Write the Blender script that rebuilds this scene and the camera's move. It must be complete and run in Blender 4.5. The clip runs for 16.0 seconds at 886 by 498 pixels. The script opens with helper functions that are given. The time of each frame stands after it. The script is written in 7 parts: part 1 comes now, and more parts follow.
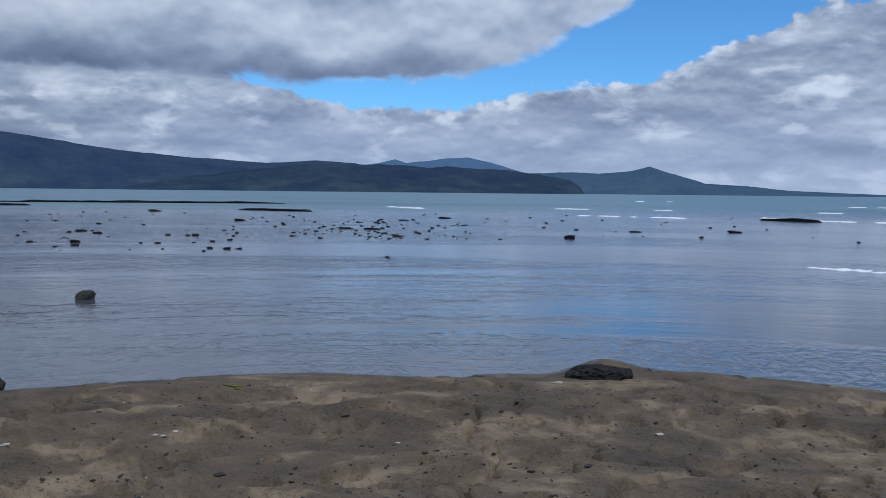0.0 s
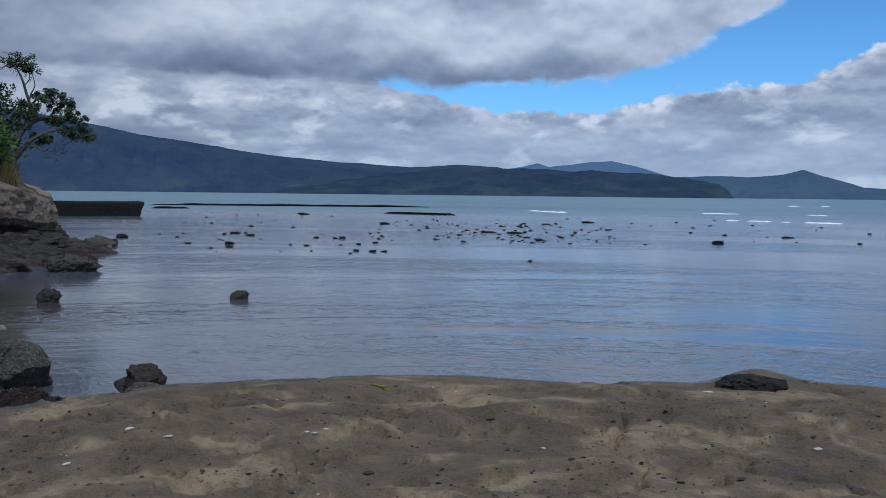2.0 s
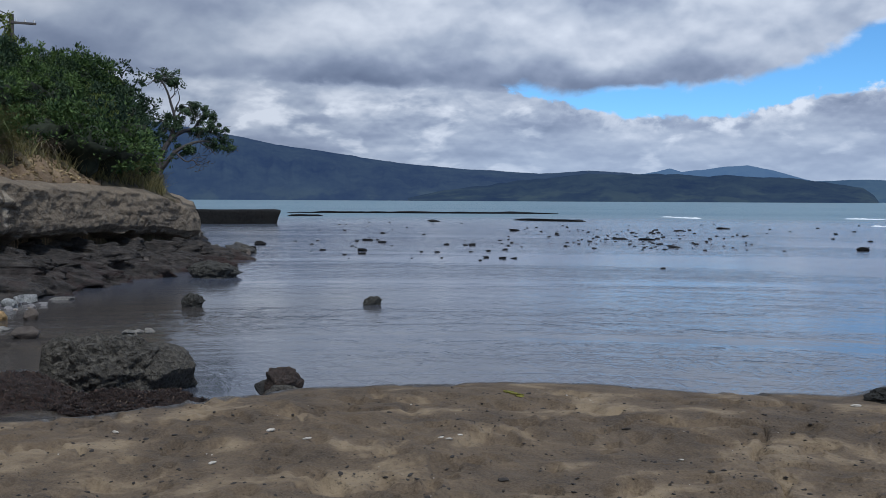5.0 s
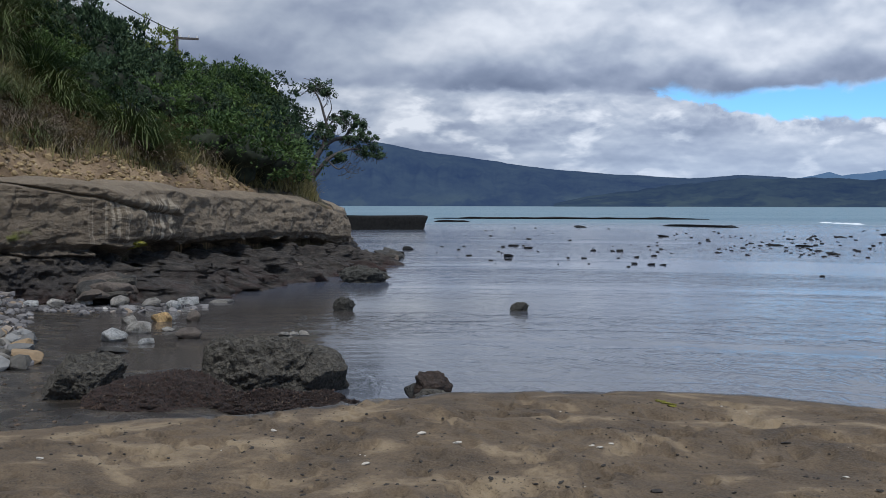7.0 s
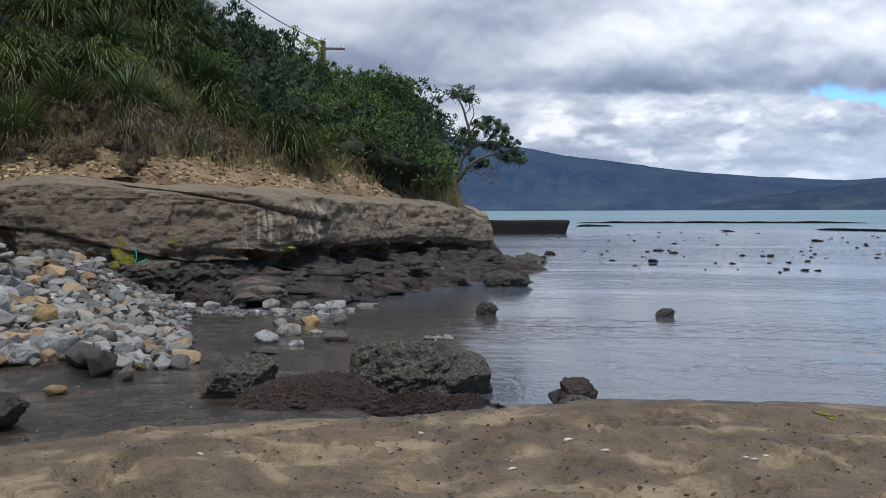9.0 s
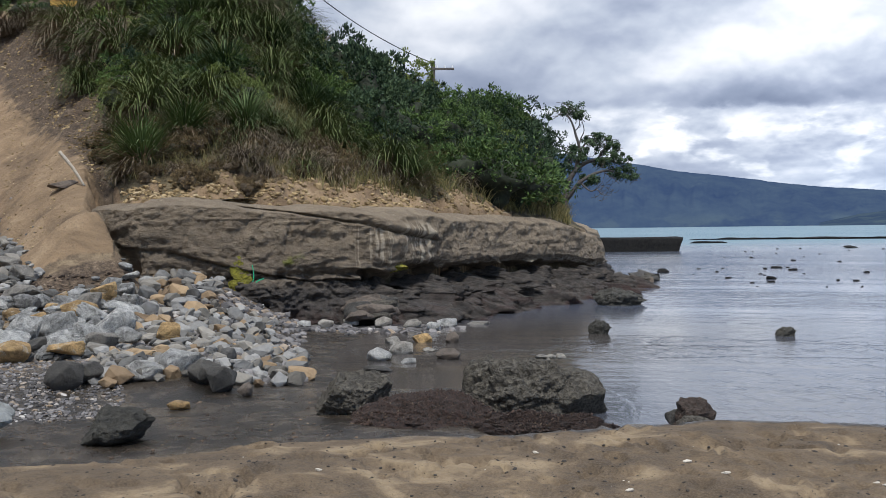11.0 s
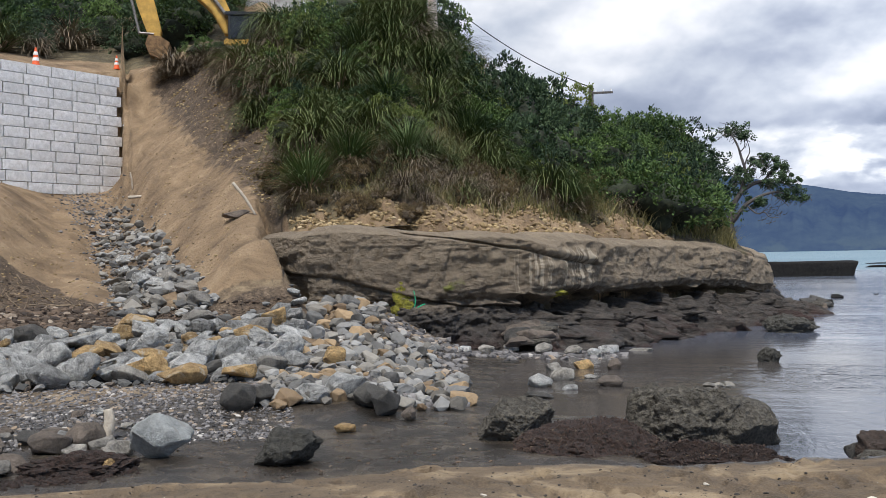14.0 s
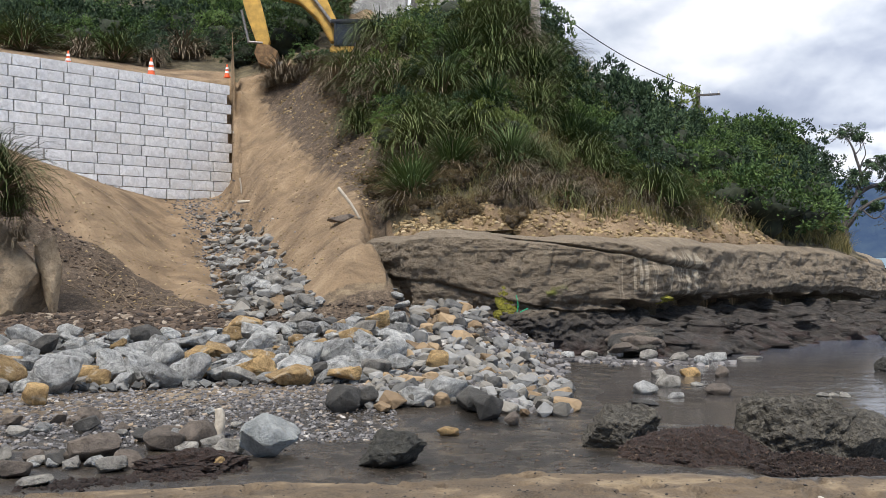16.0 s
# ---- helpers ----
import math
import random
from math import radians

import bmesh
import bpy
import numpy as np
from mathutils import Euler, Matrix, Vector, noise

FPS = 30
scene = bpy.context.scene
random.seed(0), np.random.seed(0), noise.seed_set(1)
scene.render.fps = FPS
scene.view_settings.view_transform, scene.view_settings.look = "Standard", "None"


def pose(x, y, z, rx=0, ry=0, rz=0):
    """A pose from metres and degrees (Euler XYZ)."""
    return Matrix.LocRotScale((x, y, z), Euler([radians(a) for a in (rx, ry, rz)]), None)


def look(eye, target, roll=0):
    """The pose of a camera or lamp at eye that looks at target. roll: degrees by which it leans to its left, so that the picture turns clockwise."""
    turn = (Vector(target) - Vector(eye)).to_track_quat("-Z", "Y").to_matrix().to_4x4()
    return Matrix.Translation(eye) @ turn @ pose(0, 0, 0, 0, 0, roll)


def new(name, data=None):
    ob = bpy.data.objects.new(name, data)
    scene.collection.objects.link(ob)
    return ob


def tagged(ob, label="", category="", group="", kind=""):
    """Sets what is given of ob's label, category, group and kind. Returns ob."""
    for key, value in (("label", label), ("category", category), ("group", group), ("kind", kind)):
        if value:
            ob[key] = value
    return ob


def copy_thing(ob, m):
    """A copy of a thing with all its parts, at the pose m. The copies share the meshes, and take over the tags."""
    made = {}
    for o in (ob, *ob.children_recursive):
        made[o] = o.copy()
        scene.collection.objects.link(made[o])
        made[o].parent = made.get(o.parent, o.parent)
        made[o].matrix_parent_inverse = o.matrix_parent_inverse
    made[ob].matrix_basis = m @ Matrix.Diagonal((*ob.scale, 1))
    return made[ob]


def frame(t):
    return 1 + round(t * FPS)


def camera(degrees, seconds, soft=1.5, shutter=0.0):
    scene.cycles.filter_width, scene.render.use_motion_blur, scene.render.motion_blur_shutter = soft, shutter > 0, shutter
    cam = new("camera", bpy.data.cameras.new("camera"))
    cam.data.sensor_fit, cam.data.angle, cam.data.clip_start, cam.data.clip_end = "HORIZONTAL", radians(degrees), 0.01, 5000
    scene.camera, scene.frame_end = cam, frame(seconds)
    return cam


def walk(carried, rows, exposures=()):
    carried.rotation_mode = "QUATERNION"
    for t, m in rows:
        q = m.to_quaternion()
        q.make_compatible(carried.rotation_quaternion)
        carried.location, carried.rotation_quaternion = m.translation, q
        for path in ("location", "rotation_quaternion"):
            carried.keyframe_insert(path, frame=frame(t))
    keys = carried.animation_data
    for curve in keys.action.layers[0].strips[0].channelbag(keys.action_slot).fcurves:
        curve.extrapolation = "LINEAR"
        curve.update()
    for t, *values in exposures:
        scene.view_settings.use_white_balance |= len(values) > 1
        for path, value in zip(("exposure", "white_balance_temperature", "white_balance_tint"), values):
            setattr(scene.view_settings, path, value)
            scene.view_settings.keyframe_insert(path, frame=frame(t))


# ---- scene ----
cam = camera(47.57, 16.0, soft=0.8)
PATH = [
    (0.0, -0.000, 0.247, 2.3, 86.75, -0.60, 0.00),
    (0.5, -0.009, 0.247, 2.3, 86.62, -0.64, 2.15),
    (1.0, -0.016, 0.247, 2.3, 86.74, -0.74, 3.62),
    (1.5, -0.029, 0.245, 2.3, 87.36, -0.39, 6.80),
    (2.0, -0.035, 0.245, 2.3, 86.89, -0.65, 8.09),
    (2.5, -0.042, 0.244, 2.3, 87.09, -0.66, 9.77),
    (3.0, -0.047, 0.243, 2.3, 87.45, -0.61, 11.02),
    (3.5, -0.054, 0.241, 2.3, 87.29, -0.50, 12.69),
    (4.0, -0.059, 0.240, 2.3, 87.35, -0.47, 13.71),
    (6.5, -0.088, 0.231, 2.3, 87.03, -0.08, 20.82),
    (7.0, -0.099, 0.226, 2.3, 87.52, -0.11, 23.71),
    (7.5, -0.107, 0.222, 2.3, 88.27, 0.28, 25.79),
    (8.0, -0.116, 0.218, 2.3, 88.59, 0.40, 27.96),
    (8.5, -0.125, 0.213, 2.3, 88.33, 0.67, 30.49),
    (9.0, -0.130, 0.210, 2.3, 87.80, 0.19, 31.74),
    (11.5, -0.161, 0.187, 2.3, 89.32, 0.78, 40.66),
    (12.0, -0.169, 0.180, 2.3, 89.38, 0.79, 43.28),
    (12.5, -0.172, 0.177, 2.3, 89.14, 1.26, 44.22),
    (13.0, -0.177, 0.173, 2.3, 89.22, 0.98, 45.64),
    (13.5, -0.176, 0.173, 2.3, 89.81, 1.39, 45.57),
    (14.0, -0.181, 0.169, 2.3, 90.48, 1.08, 46.96),
    (14.5, -0.185, 0.163, 2.3, 90.79, 0.84, 48.62),
    (15.0, -0.189, 0.160, 2.3, 91.10, 0.98, 49.79),
    (15.5, -0.192, 0.156, 2.3, 91.03, 0.96, 50.88),
    (16.0, -0.197, 0.150, 2.3, 90.83, 0.81, 52.75),
]
walk(cam, [(t, pose(x, y, z, rx, ry, rz)) for t, x, y, z, rx, ry, rz in PATH],
     [(0.0, -0.51, 5330, 10), (4.0, -0.35, 5550, 10), (7.0, -0.08, 5850, 10), (9.0, 0.22, 6000, 10), (12.5, 0.58, 6250, 11), (14.8, 0.68, 6350, 11), (16.0, 0.82, 6400, 11)])

# ---- sky, sun ----
SUN_AZ, SUN_EL = -140.0, 60.0      # compass turn to the left of the first view, height


class Tree:
    """A short way to write node trees."""

    def __init__(self, tree):
        self.tree = tree
        tree.nodes.clear()

    def add(self, kind, inputs=(), **props):
        n = self.tree.nodes.new(kind)
        for k, v in props.items():
            if k == "operation":
                n.operation = v
            elif k == "use_clamp":
                n.use_clamp = v
            elif k == "data_type":
                n.data_type = v
            elif k == "blend_type":
                n.blend_type = v
            elif k == "interpolation_type":
                n.interpolation_type = v
            elif k == "attribute_name":
                n.attribute_name = v
            elif k == "uv_map":
                n.uv_map = v
        for k, v in dict(inputs).items():
            self.put(n, k, v)
        return n

    def put(self, n, k, v):
        if isinstance(v, bpy.types.NodeSocket):
            self.tree.links.new(v, n.inputs[k])
        else:
            n.inputs[k].default_value = v

    def math(self, op, a, b=0.0, c=0.0, clamp=False):
        n = self.add("ShaderNodeMath", {0: a, 1: b, 2: c}, operation=op, use_clamp=clamp)
        return n.outputs[0]

    def ramp(self, v, stops, smooth=False):
        n = self.add("ShaderNodeValToRGB", {0: v})
        if smooth:
            n.color_ramp.interpolation = "EASE"
        e = n.color_ramp.elements
        while len(e) < len(stops):
            e.new(1.0)
        for el, (p, c) in zip(e, stops):
            el.position = p
            el.color = (c, c, c, 1) if isinstance(c, (int, float)) else (*c, 1)
        return n.outputs[0]

    def span(self, v, lo, hi, a=0.0, b=1.0):
        n = self.add("ShaderNodeMapRange", {0: v, 1: lo, 2: hi, 3: a, 4: b}, interpolation_type="SMOOTHSTEP")
        return n.outputs[0]

    def noise(self, vec, scale, detail=4.0, rough=0.55, warp=0.0, out=0):
        n = self.add("ShaderNodeTexNoise", {"Vector": vec, "Scale": scale, "Detail": detail, "Roughness": rough, "Distortion": warp})
        return n.outputs[out]

    def stretch(self, vec, sx, sy, sz):
        return self.add("ShaderNodeVectorMath", {0: vec, 1: (sx, sy, sz)}, operation="MULTIPLY").outputs[0]

    def mix(self, f, a, b, mode="MIX"):
        n = self.add("ShaderNodeMix", {}, data_type="RGBA", blend_type=mode)
        for i, v in ((0, f), (6, a), (7, b)):
            if isinstance(v, tuple):
                v = (*v, 1)
            self.put(n, i, v)
        return n.outputs[2]


def make_world():
    w = bpy.data.worlds.new("sky")
    scene.world = w
    w.use_nodes = True
    T = Tree(w.node_tree)
    m, s = T.math, T.span
    vec = T.add("ShaderNodeTexCoord").outputs["Generated"]
    x, y, z = T.add("ShaderNodeSeparateXYZ", {0: vec}).outputs
    az = m("MULTIPLY", m("ARCTAN2", m("MULTIPLY", x, -1.0), y), 57.2958)
    el = m("MULTIPLY", m("ARCSINE", z), 57.2958)

    def line(rows):
        """A height in degrees as a line over the compass turn, from -60 to 100."""
        return m("MULTIPLY", T.ramp(m("DIVIDE", m("ADD", az, 60.0), 160.0), [((a + 60.0) / 160.0, e / 40.0) for a, e in rows]), 40.0)

    def wisp(scale, detail, rough, sz, dz=0.0, warp=0.25):
        p = T.add("ShaderNodeVectorMath", {0: T.stretch(vec, 1.0, 1.0, sz), 1: (3.1, 1.7, dz * sz)}, operation="ADD").outputs[0]
        return T.noise(p, scale, detail, rough, warp)

    def relief(scale, detail, rough, sz, dz, warp=0.25):
        """Lit from above: bright where the cloud thins upwards."""
        return m("SUBTRACT", wisp(scale, detail, rough, sz, 0.0, warp), wisp(scale, detail, rough, sz, dz, warp))

    def total(*rows):
        out = rows[0]
        for v in rows[1:]:
            out = m("ADD", out, v)
        return out
    scale = lambda v, k: m("MULTIPLY", v, k)
    mid, fine, tiny = wisp(13.0, 5.0, 0.55, 1.7), wisp(32.0, 5.0, 0.55, 1.4), wisp(70.0, 4.0, 0.55, 1.2)
    c = lambda v, k: scale(m("SUBTRACT", v, 0.5), k)
    # the high deck hangs above this line, the far heaps stand below that one; blue sky between
    base = line([(-60, 30), (-40, 25), (-25, 18), (-15, 13), (-11, 10.9), (-9.3, 9.8), (-6, 8.2), (-3.5, 7.1), (-1.5, 6.3), (2, 6.35), (9, 6.2), (20, 6.6), (28, 6.8), (36, 7.2), (60, 8.5), (100, 9.0)])
    crest = line([(-60, 16), (-40, 14), (-30, 12.5), (-20, 9.9), (-17, 8.8), (-14, 7.4), (-11, 6.3), (-8, 6.0), (-5, 5.9), (-3, 5.2), (0, 4.7), (6, 4.8), (9, 5.4), (11.5, 6.2), (14, 7.5), (20, 9.0), (100, 12.0)])
    deck_h = total(m("SUBTRACT", el, base), c(mid, 2.2), c(fine, 1.0))
    deck = s(deck_h, -0.30, 0.42)
    bank_h = total(m("SUBTRACT", crest, el), c(mid, 1.2), c(fine, 1.7), c(tiny, 0.8))
    bank = s(bank_h, -0.10, 0.22)
    # tone of the deck: dark flat underside, pale lumps above
    under = m("MULTIPLY", s(m("SUBTRACT", el, base), 2.3, 0.1), s(az, -4.0, 8.0))
    calm = m("MULTIPLY", s(az, 10.0, 40.0), s(az, 170.0, 100.0))
    lit = m("SUBTRACT", 1.0, m("MULTIPLY", calm, 0.35))
    t_deck = total(0.53, c(wisp(4.5, 4.0, 0.5, 2.2), 0.55), m("MULTIPLY", lit, total(scale(relief(5.5, 4.0, 0.45, 2.0, 0.05), 0.80), scale(relief(14.0, 4.0, 0.45, 1.8, 0.018), 0.38), scale(relief(36.0, 3.0, 0.5, 1.5, 0.008), 0.16))),
                   scale(under, -0.20), scale(s(el, 9.0, 16.0), 0.05), scale(calm, 0.05))
    # tone of the heaps: white crowns, blue-grey feet in long flat bars
    edge = m("MULTIPLY", s(bank_h, 1.5, 0.1), s(az, 12.0, 6.0))
    band = m("MULTIPLY", m("MULTIPLY", s(el, 3.3, 4.4), s(m("SUBTRACT", base, el), 0.0, 0.8)), s(az, 8.0, 16.0))
    t_bank = total(0.50, m("MULTIPLY", total(scale(relief(9.0, 4.0, 0.5, 3.6, 0.022, 0.3), 0.34), scale(relief(24.0, 3.0, 0.5, 2.6, 0.009, 0.2), 0.26), scale(relief(60.0, 3.0, 0.5, 2.0, 0.004), 0.14)), lit),
                   m("MULTIPLY", s(wisp(20.0, 4.0, 0.5, 2.4), 0.52, 0.70), 0.22),
                   scale(m("MULTIPLY", edge, s(fine, 0.42, 0.62)), 0.28), scale(m("MULTIPLY", band, s(mid, 0.40, 0.60)), 0.13), scale(s(m("SUBTRACT", el, 1.0), 1.5, 0.0), 0.02), c(wisp(7.0, 3.0, 0.5, 6.0), 0.42))
    cover = m("MAXIMUM", deck, bank)
    tone = m("ADD", m("MULTIPLY", t_deck, deck), m("MULTIPLY", t_bank, m("SUBTRACT", 1.0, deck)))
    cloud = T.ramp(tone, [(0.20, (0.20, 0.235, 0.32)), (0.34, (0.27, 0.31, 0.40)), (0.45, (0.37, 0.41, 0.50)), (0.55, (0.50, 0.54, 0.61)), (0.66, (0.68, 0.70, 0.74)), (0.80, (0.90, 0.90, 0.905))])
    cloud = T.mix(m("MULTIPLY", m("MULTIPLY", s(el, 6.0, 1.0), s(az, 26.0, 10.0)), 0.50), cloud, (0.50, 0.58, 0.70))
    sky = T.add("ShaderNodeTexSky")
    sky.sky_type, sky.sun_disc, sky.sun_elevation, sky.sun_rotation = "NISHITA", False, radians(SUN_EL), radians(-SUN_AZ)
    sky.altitude, sky.dust_density, sky.ozone_density = 2500.0, 0.0, 5.0
    deep = T.mix(1.0, sky.outputs[0], (0.80, 1.06, 1.10), "MULTIPLY")
    bg_sky = T.add("ShaderNodeBackground", {"Color": deep, "Strength": 0.145})
    thick = m("SUBTRACT", 1.05, m("MULTIPLY", m("MULTIPLY", s(az, 4.0, 44.0), s(az, 150.0, 80.0)), 0.24))
    bg_cloud = T.add("ShaderNodeBackground", {"Color": cloud, "Strength": thick})
    mixed = T.add("ShaderNodeMixShader", {0: cover, 1: bg_sky.outputs[0], 2: bg_cloud.outputs[0]})
    T.add("ShaderNodeOutputWorld", {0: mixed.outputs[0]})


make_world()
lamp = bpy.data.lights.new("sun", "SUN")
lamp.energy, lamp.angle, lamp.color = 2.6, radians(7), (1.0, 0.96, 0.90)
sun = new("sun", lamp)
a, e = radians(SUN_AZ), radians(SUN_EL)
sun.matrix_world = look((-60 * math.sin(a) * math.cos(e), 60 * math.cos(a) * math.cos(e), 60 * math.sin(e)), (0, 0, 0))

# ---- materials ----
def material(name, build, rough=0.8, **extra):
    """build(T, where) returns a colour socket, or (colour, height, bump distance), or with a roughness socket as fourth."""
    mt = bpy.data.materials.new(name)
    mt.use_nodes = True
    T = Tree(mt.node_tree)
    where = T.add("ShaderNodeNewGeometry").outputs["Position"]
    got = build(T, where)
    got = got if isinstance(got, tuple) else (got,)
    b = T.add("ShaderNodeBsdfPrincipled", {"Roughness": rough, "Base Color": got[0], **extra})
    if len(got) > 1 and got[1] is not None:
        bump = T.add("ShaderNodeBump", {"Height": got[1], "Distance": got[2], "Strength": 1.0})
        T.put(b, "Normal", bump.outputs[0])
    if len(got) > 3:
        T.put(b, "Roughness", got[3])
    T.add("ShaderNodeOutputMaterial", {0: b.outputs[0]})
    return mt


def attr(T, name, out=0):
    return T.add("ShaderNodeAttribute", attribute_name=name).outputs[out]


def ground_look(T, w):
    m, s = T.math, T.span
    zone = T.add("ShaderNodeSeparateColor", {0: attr(T, "zone", 0)})
    wet, hill, fill = zone.outputs
    patch = T.noise(T.stretch(w, 1.0, 1.0, 0.2), 1.15, 6.0, 0.62, 0.9)
    blot = T.noise(w, 2.6, 6.0, 0.65, 0.4)
    grain = T.noise(w, 60.0, 3.0, 0.7)
    grit = T.noise(w, 14.0, 4.0, 0.7)
    v = m("ADD", m("MULTIPLY", patch, 0.65), m("MULTIPLY", blot, 0.35))
    sand = T.ramp(v, [(0.37, (0.048, 0.035, 0.023)), (0.45, (0.088, 0.065, 0.041)), (0.53, (0.138, 0.104, 0.066)), (0.555, (0.205, 0.160, 0.102)), (0.61, (0.29, 0.235, 0.152))])
    fleck = T.noise(T.stretch(w, 1.0, 1.0, 0.3), 34.0, 3.0, 0.6, 0.5)
    sand = T.mix(m("MULTIPLY", s(fleck, 0.60, 0.68), s(T.noise(w, 1.7, 4.0, 0.6), 0.42, 0.60)), sand, (0.035, 0.027, 0.020))
    sand = T.mix(s(grain, 0.35, 0.72), sand, T.mix(0.28, sand, (0.30, 0.25, 0.17)))
    sand = T.mix(m("MULTIPLY", s(grit, 0.60, 0.70), 0.7), sand, (0.05, 0.042, 0.034))
    sand = T.mix(1.0, sand, (0.86, 0.795, 0.73), "MULTIPLY")
    mud = T.ramp(m("ADD", m("MULTIPLY", blot, 0.6), m("MULTIPLY", patch, 0.4)), [(0.36, (0.009, 0.008, 0.006)), (0.47, (0.022, 0.018, 0.014)), (0.53, (0.043, 0.035, 0.027)), (0.62, (0.085, 0.070, 0.051))])
    earth = T.ramp(T.noise(w, 1.1, 6.0, 0.65, 0.3), [(0.3, (0.045, 0.034, 0.020)), (0.5, (0.085, 0.068, 0.035)), (0.7, (0.20, 0.155, 0.085))])
    loam = T.ramp(T.noise(w, 0.8, 7.0, 0.62, 0.5), [(0.30, (0.122, 0.080, 0.044)), (0.45, (0.208, 0.140, 0.078)), (0.55, (0.268, 0.184, 0.104)), (0.70, (0.355, 0.254, 0.150))])
    loam = T.mix(m("MULTIPLY", s(grit, 0.56, 0.68), 0.55), loam, (0.15, 0.11, 0.075))
    edge = m("MULTIPLY", m("SUBTRACT", blot, 0.5), 0.9)
    k_wet = s(m("ADD", wet, edge), 0.35, 0.65)
    k_fill = s(m("ADD", fill, edge), 0.40, 0.60)
    k_hill = s(m("ADD", hill, edge), 0.40, 0.60)
    c = T.mix(k_fill, sand, loam)
    soil = m("MULTIPLY", s(m("ADD", attr(T, "zone", 3), m("MULTIPLY", edge, 1.5)), 0.30, 0.70), 0.9)
    clot = m("ADD", m("MULTIPLY", grit, 0.5), m("MULTIPLY", T.noise(w, 3.4, 7.0, 0.7, 0.5), 0.5))
    c = T.mix(soil, c, T.ramp(clot, [(0.41, (0.018, 0.012, 0.008)), (0.48, (0.052, 0.035, 0.022)), (0.55, (0.100, 0.070, 0.045)), (0.63, (0.20, 0.150, 0.100))]))
    c = T.mix(k_hill, c, earth)
    c = T.mix(k_wet, c, mud)
    h = m("ADD", m("MULTIPLY", blot, 1.0), m("ADD", m("MULTIPLY", grit, 0.35), m("MULTIPLY", grain, 0.08)))
    h = m("ADD", h, m("MULTIPLY", m("MULTIPLY", T.noise(w, 3.2, 8.0, 0.75), 1.6), m("MAXIMUM", hill, fill)))
    rough = m("SUBTRACT", 0.93, m("MULTIPLY", k_wet, m("ADD", 0.34, m("MULTIPLY", blot, 0.62))))
    return c, m("MULTIPLY", h, m("SUBTRACT", 1.0, m("MULTIPLY", k_wet, 0.55))), 0.10, rough


def water_look(T, w):
    m, s = T.math, T.span
    xyz = T.add("ShaderNodeSeparateXYZ", {0: w})
    X, Y = xyz.outputs[0], xyz.outputs[1]
    far = m("SQRT", m("ADD", m("MULTIPLY", X, X), m("MULTIPLY", Y, Y)))
    turn = m("MULTIPLY", m("ARCTAN2", m("MULTIPLY", X, -1.0), Y), 30.0)
    shore = T.add("ShaderNodeCombineXYZ", {0: turn, 1: far, 2: 0.0}).outputs[0]     # waves come in along the beach
    drift = m("MULTIPLY", m("SUBTRACT", T.noise(w, 0.02, 3.0), 0.5), 60.0)
    deep = s(m("ADD", far, drift), 70.0, 170.0)
    shoal = T.noise(T.stretch(shore, 0.22, 1.0, 1.0), 0.16, 5.0, 0.6, 0.6)
    near = T.ramp(shoal, [(0.35, (0.066, 0.076, 0.102)), (0.5, (0.094, 0.106, 0.138)), (0.65, (0.122, 0.135, 0.168))])
    sea = T.ramp(T.noise(T.stretch(w, 0.3, 1.0, 1.0), 0.03, 4.0, 0.6, 0.5), [(0.35, (0.070, 0.148, 0.195)), (0.65, (0.118, 0.205, 0.25))])
    muddy = m("MULTIPLY", s(X, -5.5, -9.5), s(far, 30.0, 22.0))
    near = T.mix(s(far, 34.0, 12.0, 0.0, 0.55), near, (0.052, 0.054, 0.058))
    near = T.mix(m("MULTIPLY", muddy, m("ADD", 0.5, m("MULTIPLY", shoal, 0.8))), near, (0.058, 0.050, 0.042))
    c = T.mix(deep, near, sea)
    rip = T.noise(T.stretch(shore, 0.85, 0.75, 1.0), 2.0, 3.0, 0.55, 1.5)
    swell = T.noise(T.stretch(shore, 0.12, 1.0, 1.0), 0.75, 4.0, 0.55, 0.5)
    crest = m("SUBTRACT", 1.0, m("MULTIPLY", m("ABSOLUTE", m("SUBTRACT", T.noise(T.stretch(shore, 0.12, 0.8, 1.0), 0.8, 3.0, 0.5, 0.8), 0.5)), 16.0), clamp=True)
    calm = s(T.noise(T.stretch(shore, 0.25, 1.0, 1.0), 0.14, 3.0, 0.5, 0.8), 0.40, 0.64)
    h = m("ADD", m("MULTIPLY", rip, m("ADD", 0.004, m("MULTIPLY", calm, 0.040))), m("MULTIPLY", swell, m("ADD", 0.012, m("MULTIPLY", deep, 0.30))))
    h = m("ADD", h, m("MULTIPLY", crest, m("MULTIPLY", m("MULTIPLY", calm, 0.8), 0.010)))
    rough = m("ADD", 0.11, m("MULTIPLY", deep, 0.25))
    return c, h, 1.0, rough


RUNS = (17.7, 22.0)          # stretch of the cliff with seep stains, in metres along it


